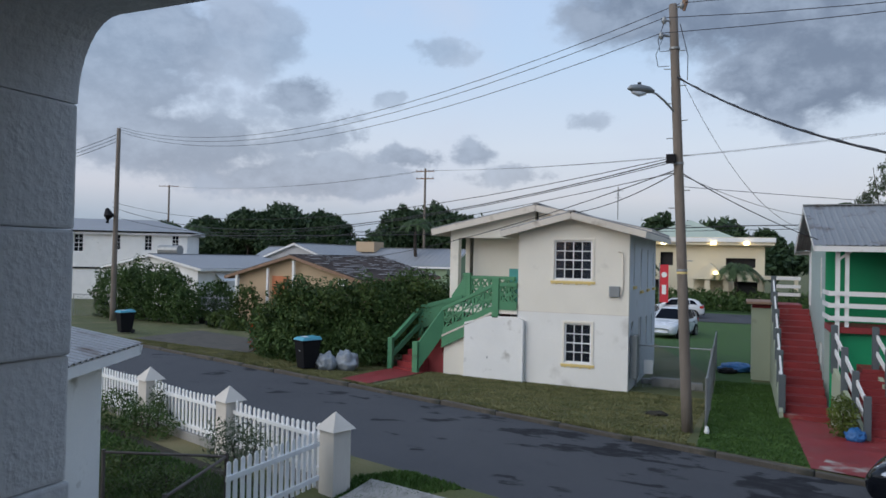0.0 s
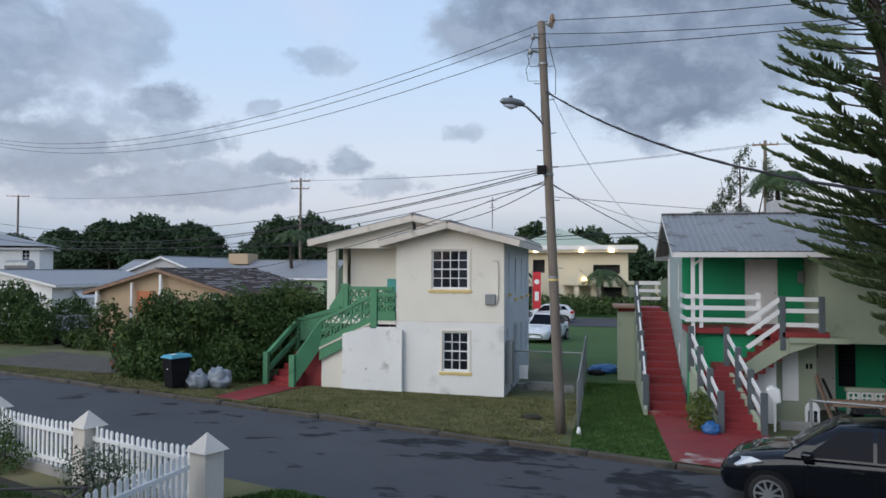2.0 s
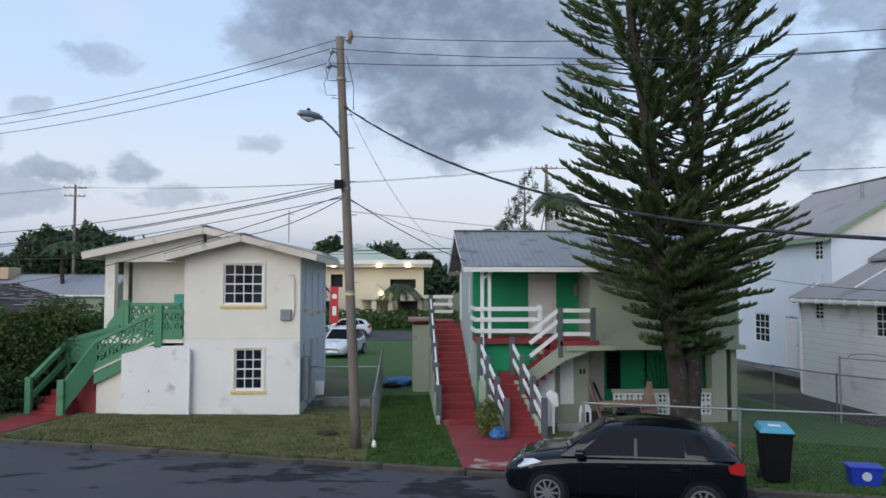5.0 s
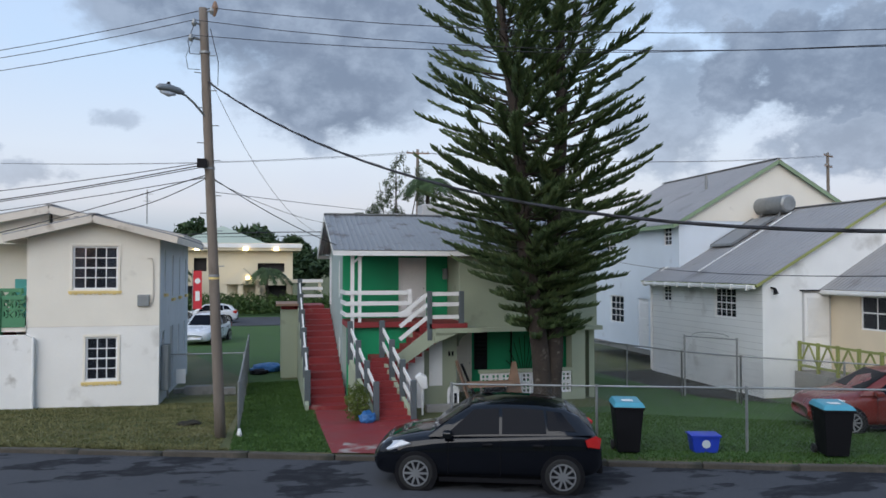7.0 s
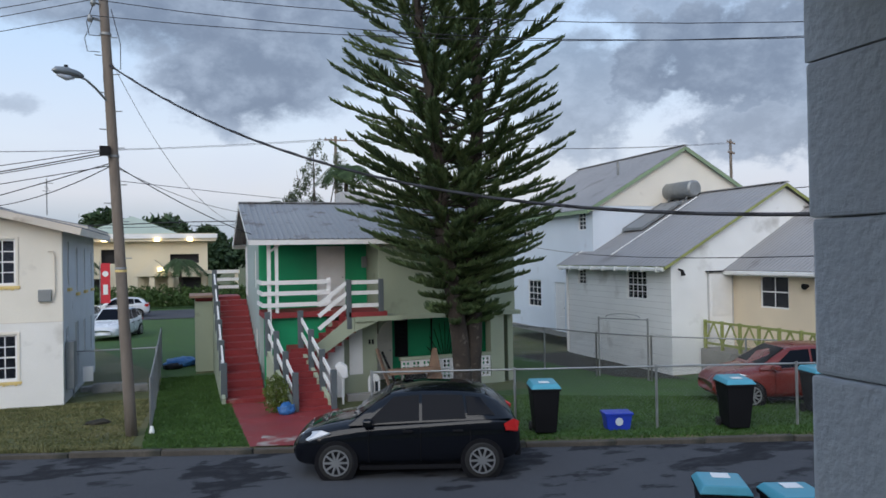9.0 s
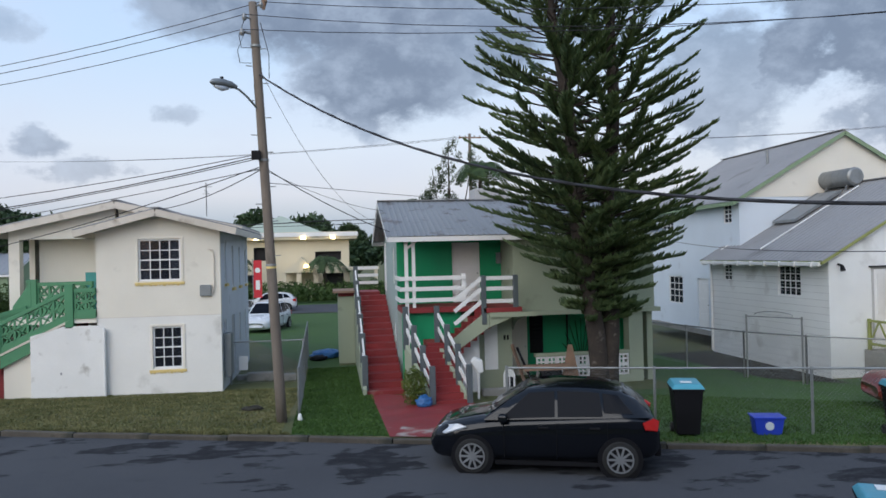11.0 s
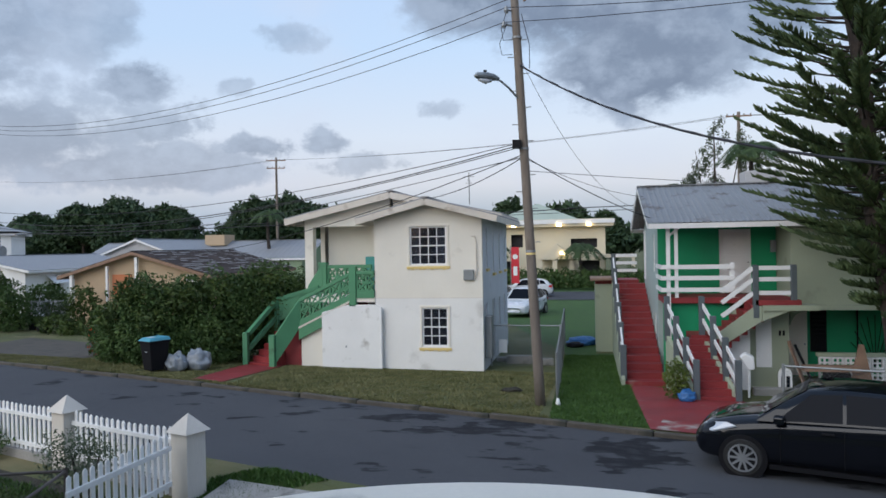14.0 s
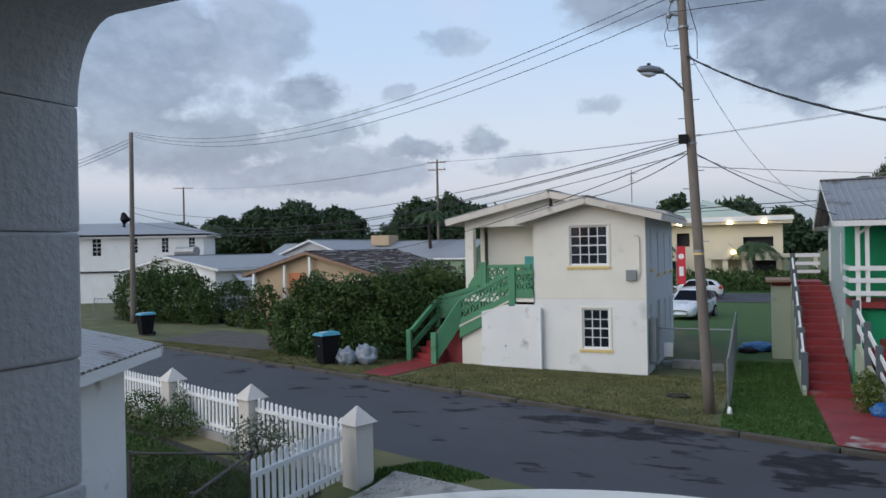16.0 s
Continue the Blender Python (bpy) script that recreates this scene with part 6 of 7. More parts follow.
fw = Vector((2.47, 12.63, 0))
cd = Vector((0.945, -0.327, 0))
cn = Vector((0.327, 0.945, 0))
nose = fw - cd * 0.80 + cn * 0.80
hatchback("shiny black small hatchback parked at the kerb", car_pose(nose.x, nose.y, cd.x, cd.y), CAR_BLACK, nose + cd * 2.0)
rn = Vector((12.75, 15.75, 0))
rz = ground_z(14.5, 15.2) + 0.01
Tr_ = car_pose(rn.x, rn.y, 0.951, -0.308)
Tr_.translation.z = rz
hatchback("faded red small car behind the fence", Tr_, CAR_RED, (14.6, 15.1, rz), length=4.25)
vn = Matrix.Translation((0, 0, -0.3)) @ car_pose(-4.2, 41.0, 0.25, 0.97)
hatchback("silver-white car parked on the back lawn", vn, CAR_WHITE, (-3.9, 43, -0.3), length=4.2, tall=1.62)
vn = Matrix.Translation((0, 0, -0.3)) @ car_pose(-7.0, 58.0, 1.0, 0.02)
hatchback("white car on the back road", vn, CAR_WHITE, (-5, 58, -0.27), length=4.3)
vn = Matrix.Translation((0, 0, -0.3)) @ car_pose(-6.4, 46.0, 0.15, 0.99)
hatchback("white car beside the house", vn, CAR_WHITE, (-6.2, 48, -0.3), length=4.2)

# ---------------------------------------------------------------- the tall twin pine in the yard
def pine(base, stems, label):
    """Whorls of slender upswept limbs, bare near the stem and feathered with rope-like shoots further out."""
    t_ = thing("pine_tree", label, "tree", base)
    for bx, by, tx, ty, H, away in stems:
        b, t = Vector((bx, by, base[2] - 0.1)), Vector((tx, ty, H))
        n = 18
        pts = [b.lerp(t, i / n) + Vector((0.05 * math.sin(i * 0.9), 0.05 * math.cos(i * 1.1), 0)) for i in range(n + 1)]
        part("trunk", Shape().tube(pts, [0.235 * (1 - i / n) ** 0.8 + 0.025 + (0.08 if i == 0 else 0) for i in range(n + 1)], 12), BARK, t_, "scarred brown trunk", smooth=True)
        limbs, tufts = Shape(), Shape()
        z, turn = 2.15, rng.random() * 6
        while z < H - 0.3:
            c = b.lerp(t, (z - b.z) / (t.z - b.z))
            L = float(np.interp(z, [2.1, 3.0, 3.8, 5.5, 8.0, 11.0, 13.5, H], [0.8, 1.25, 2.6, 2.85, 2.75, 2.15, 1.35, 0.3]))
            nb = 9 if z < 6 else 8
            turn += 0.55
            rise = float(np.interp(z, [2, 4, 6, 10, 15], [0.05, 0.14, 0.30, 0.46, 0.62]))
            for k_ in range(nb):
                a = turn + 2 * math.pi * k_ / nb + rng.normal() * 0.16
                d = Vector((math.cos(a), math.sin(a), 0))
                l = L * (0.62 + 0.44 * rng.random())
                if d.x * away < -0.3:
                    l *= 0.72
                if d.y > 0.4:
                    l = min(l, 2.2)
                hop = Vector((0, 0, 0.13 * rng.normal()))
                up = rise * (0.75 + 0.5 * rng.random())
                bow = 0.10 + 0.16 * rng.random()
                sway = Vector((-d.y, d.x, 0)) * (0.10 * rng.normal())
                place = lambda q: c + hop + d * (l * q) + sway * (l * q * q) + Vector((0, 0, l * (up * q * 0.8 - 0.10 * q + bow * q * q)))
                path = [place(q) for q in np.linspace(0, 1, 7)]
                limbs.tube(path, [0.024 * (1 - 0.72 * q) + 0.003 for q in np.linspace(0, 1, 7)], 4, cap=False)
                side = Vector((-d.y, d.x, 0))
                q0 = float(np.interp(z, [2.5, 4.5, 7.0, 12.0], [0.12, 0.22, 0.36, 0.42]))
                m = max(8, int(l * (1 - q0) / (0.031 if z < 6.5 else 0.040)))
                for i in range(m):
                    q = q0 + (1 - q0) * (i + rng.random()) / m
                    p = place(q)
                    bl_ = (0.10 + 0.16 * math.sin(math.pi * min(1.0, 0.25 + 0.75 * (q - q0) / (1 - q0))) ** 0.7) * (0.7 + 0.6 * rng.random())
                    for s_ in (-1, 1):
                        w = (d * (0.75 + 0.4 * rng.random()) + side * s_ * (0.35 + 0.5 * rng.random())).normalized()
                        tip = p + w * bl_ + Vector((0, 0, bl_ * (0.25 + 0.55 * rng.random())))
                        mid = p.lerp(tip, 0.55) - Vector((0, 0, bl_ * 0.10))
                        tufts.tube([p, mid, tip], [0.016, 0.025, 0.008], 3, cap=False)
                e = path[-1]
                tufts.tube([path[-2], e, e + d * 0.12 + Vector((0, 0, 0.11))], [0.018, 0.026, 0.006], 4, cap=False)
            z += (0.25 if z < 5.5 else 0.31) + 0.10 * rng.random()
        part("limb_work", limbs, BARK, t_, kind="stuff")
        part("crown", tufts, PINE, t_, "dark rope-like needle foliage", kind="stuff")
    return t_


pine((7.1, 18.3, 0.0), ((7.03, 18.3, 5.35, 18.2, 15.5, -1), (7.20, 18.36, 7.86, 18.5, 15.8, 1)), "tall twin-trunked pine with whorled dark green branches")


# ---------------------------------------------------------------- hedges, shrubs, far trees
def foliage(name, label, cat, blobs, mat, leaf, per, at, trunk=None, shell=0.5, kind="", flat=0.0, inner=True):
    ob = thing(name, label, cat, at)
    pts = [blob_points(*b[:6], int(per * b[3] * b[5]), shell, b[6] if len(b) > 6 else -1.0) for b in blobs]
    part("crown", leaf_shape(np.concatenate(pts), leaf, flat), mat, ob, kind="stuff")
    if not trunk:
        x, y, z, _, _, rz = blobs[0][:6]
        trunk = [((x, y, at[2] - 0.05), (x + 0.1, y, z + 0.4 * rz), 0.05, 0.02), ((x, y, at[2] - 0.05), (x - 0.25, y + 0.1, z + 0.3 * rz), 0.04, 0.015)]
    if trunk:
        for a, b, r0, r1 in trunk:
            part("trunk", Shape().tube([Vector(a).lerp(Vector(b), i / 4) + Vector((0.1 * r0 * math.sin(3 * i), 0, 0)) for i in range(5)], [r0 + (r1 - r0) * i / 4 for i in range(5)], 8), BARK, ob)
    return ob


hedge_blobs = []
for x, y, z, r, h in ((-17.2, 24.2, 0.8, 1.0, 1.3), (-16.3, 23.8, 0.9, 1.3, 1.5), (-15.2, 23.4, 1.3, 1.5, 1.75), (-14.0, 23.6, 1.3, 1.5, 1.6), (-14.6, 22.6, 0.7, 1.2, 1.0), (-13.0, 24.2, 1.4, 1.5, 1.65), (-12.0, 24.8, 1.5, 1.4, 1.7), (-12.8, 23.2, 0.7, 1.2, 1.0), (-11.2, 25.8, 1.5, 1.3, 1.6), (-15.8, 22.7, 0.6, 1.0, 0.9), (-12.2, 26.2, 1.5, 1.5, 1.75), (-10.9, 27.2, 1.3, 1.2, 1.6)):
    hedge_blobs.append((x, y, z, r, r, h, -0.85))
foliage("hedge", "dense overgrown dark green garden hedge", "hedge", hedge_blobs, HEDGE, 0.058, 4000, (-14, 24, -0.1), shell=0.6,
        trunk=[((-15, 23.6, -0.2), (-15, 23.6, 1.4), 0.08, 0.04), ((-13, 24, -0.2), (-13, 24, 1.4), 0.08, 0.04)])
foliage("shrub", "pale leafy shoots on top of the hedge", "shrub", [(-15.3, 22.6, 2.35, 1.1, 0.6, 0.7), (-16.2, 22.6, 1.6, 0.8, 0.5, 0.5), (-13.6, 22.7, 2.2, 0.9, 0.5, 0.6), (-11.6, 24.6, 2.75, 0.9, 0.6, 0.45), (-12.6, 23.3, 2.45, 0.8, 0.5, 0.5), (-14.4, 22.0, 1.5, 0.8, 0.4, 0.5)], SHRUB, 0.085, 1000, (-14, 23.5, -0.1), shell=0.2,
        trunk=[((-14.8, 23.4, -0.1), (-14.8, 23.3, 2.6), 0.04, 0.02), ((-11.6, 24.7, -0.1), (-11.6, 24.6, 2.7), 0.04, 0.02)])
foliage("flowering_shrub", "shrub with small red flowers beside the hedge", "shrub", [(-17.4, 23.6, 0.75, 0.55, 0.5, 0.75)], FLOWER, 0.05, 420, (-17.4, 23.6, -0.1), trunk=[((-17.4, 23.7, -0.1), (-17.4, 23.6, 1.0), 0.04, 0.02)], shell=0.85)
foliage("shrub", "bushy dark green shrub by the far pole", "shrub", [(-33.2, 33.4, 1.4, 1.9, 1.4, 1.9, -0.8), (-31.2, 33.2, 1.3, 1.6, 1.3, 1.8, -0.8), (-29.6, 32.8, 0.8, 1.0, 0.9, 1.2, -0.8), (-35.5, 33.8, 1.2, 2, 1.4, 1.8, -0.8)], HEDGE, 0.085, 2000, (-32, 33.3, -0.3), shell=0.62)
foliage("shrub", "rounded green shrub before the white house", "shrub", [(-30.6, 36.6, 0.8, 1.5, 1.1, 1.35, -0.8)], HEDGE, 0.085, 2000, (-30.6, 36.6, -0.3))
foliage("shrub", "leafy shrub by the tan bungalow", "shrub", [(-25.6, 33.2, 0.9, 1.0, 0.8, 1.3, -0.8), (-26.4, 32.2, 0.2, 0.9, 0.7, 0.6, -0.8), (-25.0, 31.6, 0.1, 0.8, 0.6, 0.5, -0.8)], SHRUB, 0.10, 1100, (-25.6, 33, -0.3))
foliage("shrub", "yellow-green potted shrub by the red stair", "shrub", [(2.15, 18.9, 0.42, 0.34, 0.32, 0.50, -0.95)], POT_SHRUB, 0.035, 11000, (2.15, 18.9, -0.1), trunk=[((2.15, 18.9, -0.1), (2.15, 18.9, 0.5), 0.03, 0.02)], shell=0.4)
foliage("shrub", "grey-green shrub behind the picket fence", "shrub", [(-8.0, 10.25, 0.55, 0.75, 0.45, 0.5, -0.9)], PALE_SHRUB, 0.026, 7500, (-8.0, 10.25, -0.2), trunk=[((-8.0, 10.3, -0.2), (-8.1, 10.2, 0.6), 0.03, 0.015), ((-7.9, 10.2, -0.2), (-7.6, 10.2, 0.6), 0.02, 0.01)], shell=0.2)
foliage("shrub", "straggly garden shrub with yellowing leaves", "shrub", [(-8.3, 8.9, 0.02, 0.7, 0.5, 0.42, -0.9), (-9.0, 9.5, 0.0, 0.5, 0.4, 0.35, -0.9), (-7.6, 8.6, -0.05, 0.5, 0.4, 0.35, -0.9)], SHRUB, 0.030, 5500, (-8.6, 9.1, -0.2), trunk=[((-8.4, 9.0, -0.2), (-8.4, 9.0, 0.3), 0.03, 0.015)], shell=0.25)
foliage("shrub", "dark clipped shrub against the picket fence", "shrub", [(-12.0, 12.2, 0.15, 0.9, 0.5, 0.45, -0.9), (-13.2, 12.6, 0.2, 0.8, 0.5, 0.5, -0.9)], HEDGE, 0.035, 5000, (-12.4, 12.3, -0.2), shell=0.5)
foliage("shrub", "small shrub between fence pillars", "shrub", [(-11.9, 12.45, 0.55, 0.25, 0.2, 0.45)], HEDGE, 0.028, 4500, (-11.9, 12.45, -0.2), shell=0.1, trunk=[((-11.9, 12.45, -0.2), (-11.9, 12.45, 0.5), 0.02, 0.01)])
for i, (x, y, w, h) in enumerate(((-24, 66.5, 9, 0.85), (-13, 66.5, 9, 0.85), (-3, 66.5, 9, 0.85), (6, 66.5, 8, 0.85), (1, 69.2, 9, 1.25), (-9, 69.2, 9, 1.25))):
    foliage("hedge", "clipped dark roadside hedge", "hedge", [(x + w * k_ / 6, y, 0.35, w / 6, 0.7, h, -0.5) for k_ in range(-3, 4)], HEDGE, 0.13, 520, (x, y, -0.3), shell=0.6)


def broad_tree(x, y, w, h, seed, mat=FAR_TREE, leaf=0.42, n=9, label="broad dark green tree on the skyline", per=110, low=0.30):
    r = random.Random(seed)
    blobs = []
    for i in range(n):
        a = i * 2.4 + r.random()
        q = r.random() ** 0.5
        blobs.append((x + w * 0.62 * q * math.cos(a), y + w * 0.4 * q * math.sin(a), h * (low + (0.92 - low) * (1 - 0.75 * q * q) * (0.7 + 0.3 * r.random())) - h * 0.12, w * (0.26 + 0.14 * r.random()), w * 0.28, h * (0.16 + 0.08 * r.random())))
    return foliage("tree", label, "tree", blobs, mat, leaf, per, (x, y, -0.3), shell=0.55,
                   trunk=[((x, y, -0.3), (x, y, h * 0.7), w * 0.035, w * 0.015), ((x, y, h * 0.4), (x + w * 0.4, y, h * 0.75), w * 0.02, w * 0.008), ((x, y, h * 0.4), (x - w * 0.4, y, h * 0.75), w * 0.02, w * 0.008)])


for i, (x, w, h) in enumerate(((-118, 10, 10.5), (-109, 9, 10.4), (-101, 9, 10.8), (-93.5, 9, 11.6), (-87.5, 7, 11.0), (-82, 9, 12.4), (-76.5, 13, 14.0), (-71, 9, 12.6), (-66, 4.5, 11.9), (-61, 6, 8.2), (-56.5, 7, 9.6), (-51.5, 7, 12.8), (-47, 11, 13.4), (-42, 6, 12.0))):
    broad_tree(x, 110 + 4 * math.sin(i * 2.1), w, h, i, n=18 if w > 9 else 12, low=0.42, leaf=0.34, per=190)
for i, (x, y, w, h) in enumerate(((-9, 96, 6, 11.5), (-4, 98, 7, 12.5), (2, 98, 6, 9.6), (8, 100, 8, 7.4), (14, 104, 8, 7.6), (-30, 120, 9, 9), (-20, 122, 8, 9), (24, 110, 9, 9), (36, 112, 9, 10), (52, 100, 9, 10), (66, 92, 9, 10))):
    broad_tree(x, y, w, h, 40 + i)
wispy = []
r_ = random.Random(5)
for sx, top, fat in ((8.6, 10.8, 1.9), (9.9, 13.2, 2.1), (11.4, 12.2, 1.9), (7.6, 9.0, 1.4), (12.6, 10.4, 1.5)):
    for i in range(22):
        f = i / 21
        q = fat * (1 - f) ** 0.6 + 0.12
        wispy.append((sx + q * (r_.random() - 0.5) * 2 + 0.5 * f, 60 + q * (r_.random() - 0.5), 4.5 + (top - 4.5) * f, 0.40, 0.40, 0.62))
foliage("tree", "tall wispy casuarina tree behind the green house", "tree", wispy, CASUARINA, 0.10, 330, (9.9, 60, -0.3), shell=0.05, trunk=[((9.9, 60, -0.3), (9.9, 60, 13), 0.2, 0.03), ((9.8, 60, 2.0), (8.5, 60, 11), 0.1, 0.02), ((10.0, 60, 2.0), (12.0, 60, 12), 0.1, 0.02)])
# low wooded land all round the horizon
far = Shape()
for i in range(240):
    a = 2 * math.pi * i / 240
    far.v.append(Vector((900 * math.cos(a), 900 * math.sin(a), -0.5)))
    far.v.append(Vector((900 * math.cos(a), 900 * math.sin(a), 15 + 5 * math.sin(i * 0.7) * math.sin(i * 0.23) + 2.5 * math.sin(i * 2.9))))
far.f = [(2 * i, 2 * ((i + 1) % 240), 2 * ((i + 1) % 240) + 1, 2 * i + 1) for i in range(240)]
solid("backdrop", far, HAZE_HILL, "far low wooded land on the horizon", "backdrop", "structure")


def palm(x, y, h, crown, label, n=14):
    t_ = thing("palm_tree", label, "palm", (x, y, -0.3))
    part("trunk", Shape().tube([(x + 0.12 * math.sin(i), y, -0.3 + (h + 0.3) * i / 6) for i in range(7)], [0.22 - 0.016 * i for i in range(7)], 9), BARK, t_)
    for k_ in range(n):
        a, e = 2 * math.pi * k_ / n + 0.3 * rng.random(), 0.15 + 0.9 * rng.random()
        d = Vector((math.cos(a), math.sin(a), 0))
        sh = Shape()
        side = Vector((-d.y, d.x, 0))
        P = [Vector((x, y, h)) + d * (crown * q) + Vector((0, 0, crown * (e * q - (0.55 + e) * q * q))) for q in np.linspace(0, 1, 25)]
        for i in range(24):
            w = crown * 0.30 * math.sin(math.pi * (0.15 + 0.78 * i / 24))
            for s_ in (-1, 1):
                tip = P[i] + side * s_ * w + d * 0.12 * crown - Vector((0, 0, w * (0.5 + 0.5 * rng.random())))
                sh.add([P[i], P[i].lerp(P[i + 1], 0.95), tip], [(0, 1, 2)])
        part("frond", sh, PALM, t_)
    return t_


palm(-9.0, 70.3, 3.8, 2.1, "short palm before the yellow building")
palm(-0.6, 70.3, 3.6, 2.3, "bushy palm before the yellow building", 18)
palm(7.6, 62, 8.3, 2.4, "royal palm behind the green house roof")
palm(10.6, 50, 10.0, 2.2, "tall palm beyond the pine", 22)
palm(-28.5, 62, 7.2, 1.9, "palm beside the far pole")
palm(-88, 100, 8.5, 3, "palm on the skyline")

for x, y, r, h in ((-9.8, 9.0, 0.45, 0.4), (-7.3, 9.4, 0.4, 0.38), (-10.6, 10.2, 0.5, 0.4), (-7.1, 7.9, 0.4, 0.3)):
    foliage("shrub", "low green garden plant in dark soil", "shrub", [(x, y, 0.0, r, r, h, -0.6)], SHRUB, 0.03, 5000, (x, y, -0.2), shell=0.3, trunk=[((x, y, -0.25), (x, y, 0.1), 0.02, 0.01)])

# ---------------------------------------------------------------- grass
def grass(name, label, mat, quad, n, tall):
    a, b, c, d = (np.array(p, float) for p in quad)
    u, v = rng.random((n, 1)), rng.random((n, 1))
    p = (a * (1 - u) + b * u) * (1 - v) + (d * (1 - u) + c * u) * v
    p = p[~((p[:, 0] > -11.5) & (p[:, 0] < -9.95) & (p[:, 1] < 23.3) & (p[:, 1] > 18))] if name == "verge_grass" else p
    n = len(p)
    zs = np.array([ground_z(x, y) for x, y in p])
    ang = rng.random(n) * 6.28
    hgt = tall * (0.5 + rng.random(n))
    w = 0.012 + 0.012 * rng.random(n)
    cx, sx = np.cos(ang) * w, np.sin(ang) * w
    lean = rng.normal(size=(n, 2)) * tall * 0.45
    base = np.stack([p[:, 0], p[:, 1], zs], 1)
    v0, v1 = base - np.stack([cx, sx, 0 * cx], 1), base + np.stack([cx, sx, 0 * cx], 1)
    v2 = base + np.stack([lean[:, 0], lean[:, 1], hgt], 1)
    sh = Shape()
    sh.v = [Vector(q) for q in np.stack([v0, v1, v2], 1).reshape(-1, 3)]
    sh.f = [(i, i + 1, i + 2) for i in range(0, 3 * n, 3)]
    return solid(name, sh, mat, label, "grass", "stuff")


grass("verge_grass", "short patchy verge grass before the white house", GRASS_BLADE, (street(-15, 0.25)[:2], street(-1.2, 0.25)[:2], (-0.9, 23.0), (-13.0, 24.5)), 60000, 0.03)
grass("grass", "mown lush grass strip", LUSH_BLADE, ((-0.85, 15.85), (1.18, 15.2), (1.1, 27.0), (-0.85, 27.0)), 26000, 0.045)
grass("grass", "mown grass of the fenced yard", LUSH_BLADE, (street(5.5, 0.2)[:2], street(19, 0.2)[:2], (16.2, 15.0), (6, 20.5)), 50000, 0.04)
grass("grass", "ragged grass edge hanging over the kerb", GRASS_BLADE, (street(-26, 0.10)[:2], street(-1.0, 0.10)[:2], street(-1.0, 0.34)[:2], street(-26, 0.34)[:2]), 16000, 0.06)
grass("grass", "grass by the picket fence", LUSH_BLADE, ((-6.3, 11.3), (-5.2, 11.9), (-4.2, 11.3), (-6.1, 9.9)), 5000, 0.05)
grass("grass", "dry grass verge up the street", GRASS_BLADE, (street(-27, 0.25)[:2], street(-15, 0.25)[:2], (-14, 22.6), (-24, 24)), 20000, 0.05)


grass("garden_weeds", "low green weeds over dark garden soil", LUSH_BLADE, ((-13.5, 12.2), (-6.9, 10.0), (-6.9, 7.0), (-12.0, 8.4)), 22000, 0.09)


# ---------------------------------------------------------------- picket fence and gate
fence = thing("picket_fence", "white picket fence between pyramid-capped pillars", "fence", (-9.5, 11.8, -0.2))
PILLAR = material("streaked_cream_pillar", (0.60, 0.56, 0.50), 0.85, 0.1, 1.4, 40, 0.3, dirt=((0.27, 0.24, 0.20), 0.42, 1.8), streak=True)
pil = [(-6.35, 10.70), (-9.46, 11.81), (-12.60, 12.91), (-15.72, 14.0)]
fd = Vector((pil[1][0] - pil[0][0], pil[1][1] - pil[0][1], 0)).normalized()
fa = math.degrees(math.atan2(fd.y, fd.x))
for x, y in pil:
    T = facing(x, y, 0, fa)
    p_ = part("pillar", Shape(T).box(-0.19, 0.19, -0.19, 0.19, -0.3, 0.93), PILLAR, fence, "weathered cream pillar", bevel=0.012)
    part("cap", Shape(T).add([(-0.25, -0.25, 0.932), (0.25, -0.25, 0.932), (0.25, 0.25, 0.932), (-0.25, 0.25, 0.932), (0, 0, 1.22)], [(3, 2, 1, 0), (0, 1, 4), (1, 2, 4), (2, 3, 4), (3, 0, 4)]), PILLAR, p_, "pyramid cap")
pk = Shape()
pk.box(-0.038, 0.038, -0.011, 0.011, 0, 0.9).add([(-0.038, -0.011, 0.9), (0.038, -0.011, 0.9), (0.038, 0.011, 0.9), (-0.038, 0.011, 0.9), (0.0, 0.0, 0.94)], [(0, 1, 4), (1, 2, 4), (2, 3, 4), (3, 0, 4)])
pmesh = mesh_of("picket", pk, Vector((0, 0, 0)))
pmesh.materials.append(WHITE)


def picket_run(parent, a, b, n, z=0.03, dip=0.0):
    a, b = Vector((*a, 0)), Vector((*b, 0))
    d = (b - a).normalized()
    ang = math.atan2(d.y, d.x)
    base = world_base(parent)
    for i in range(n):
        t = (i + 0.5) / n
        o = new("picket", pmesh)
        o.parent = parent
        q = a.lerp(b, t)
        o.location = Vector((q.x, q.y, z - dip * 4 * t * (1 - t) + 0.004 * math.sin(i * 7))) - base
        o.rotation_euler = (0, 0.012 * math.sin(i * 3.1), ang)
    off = Vector((-d.y, d.x, 0)) * 0.03
    for h in (0.14, 0.70):
        part("rail", Shape().beam(a + off + Vector((0, 0, z + h)), b + off + Vector((0, 0, z + h)), 0.035, 0.075), WHITE, parent)


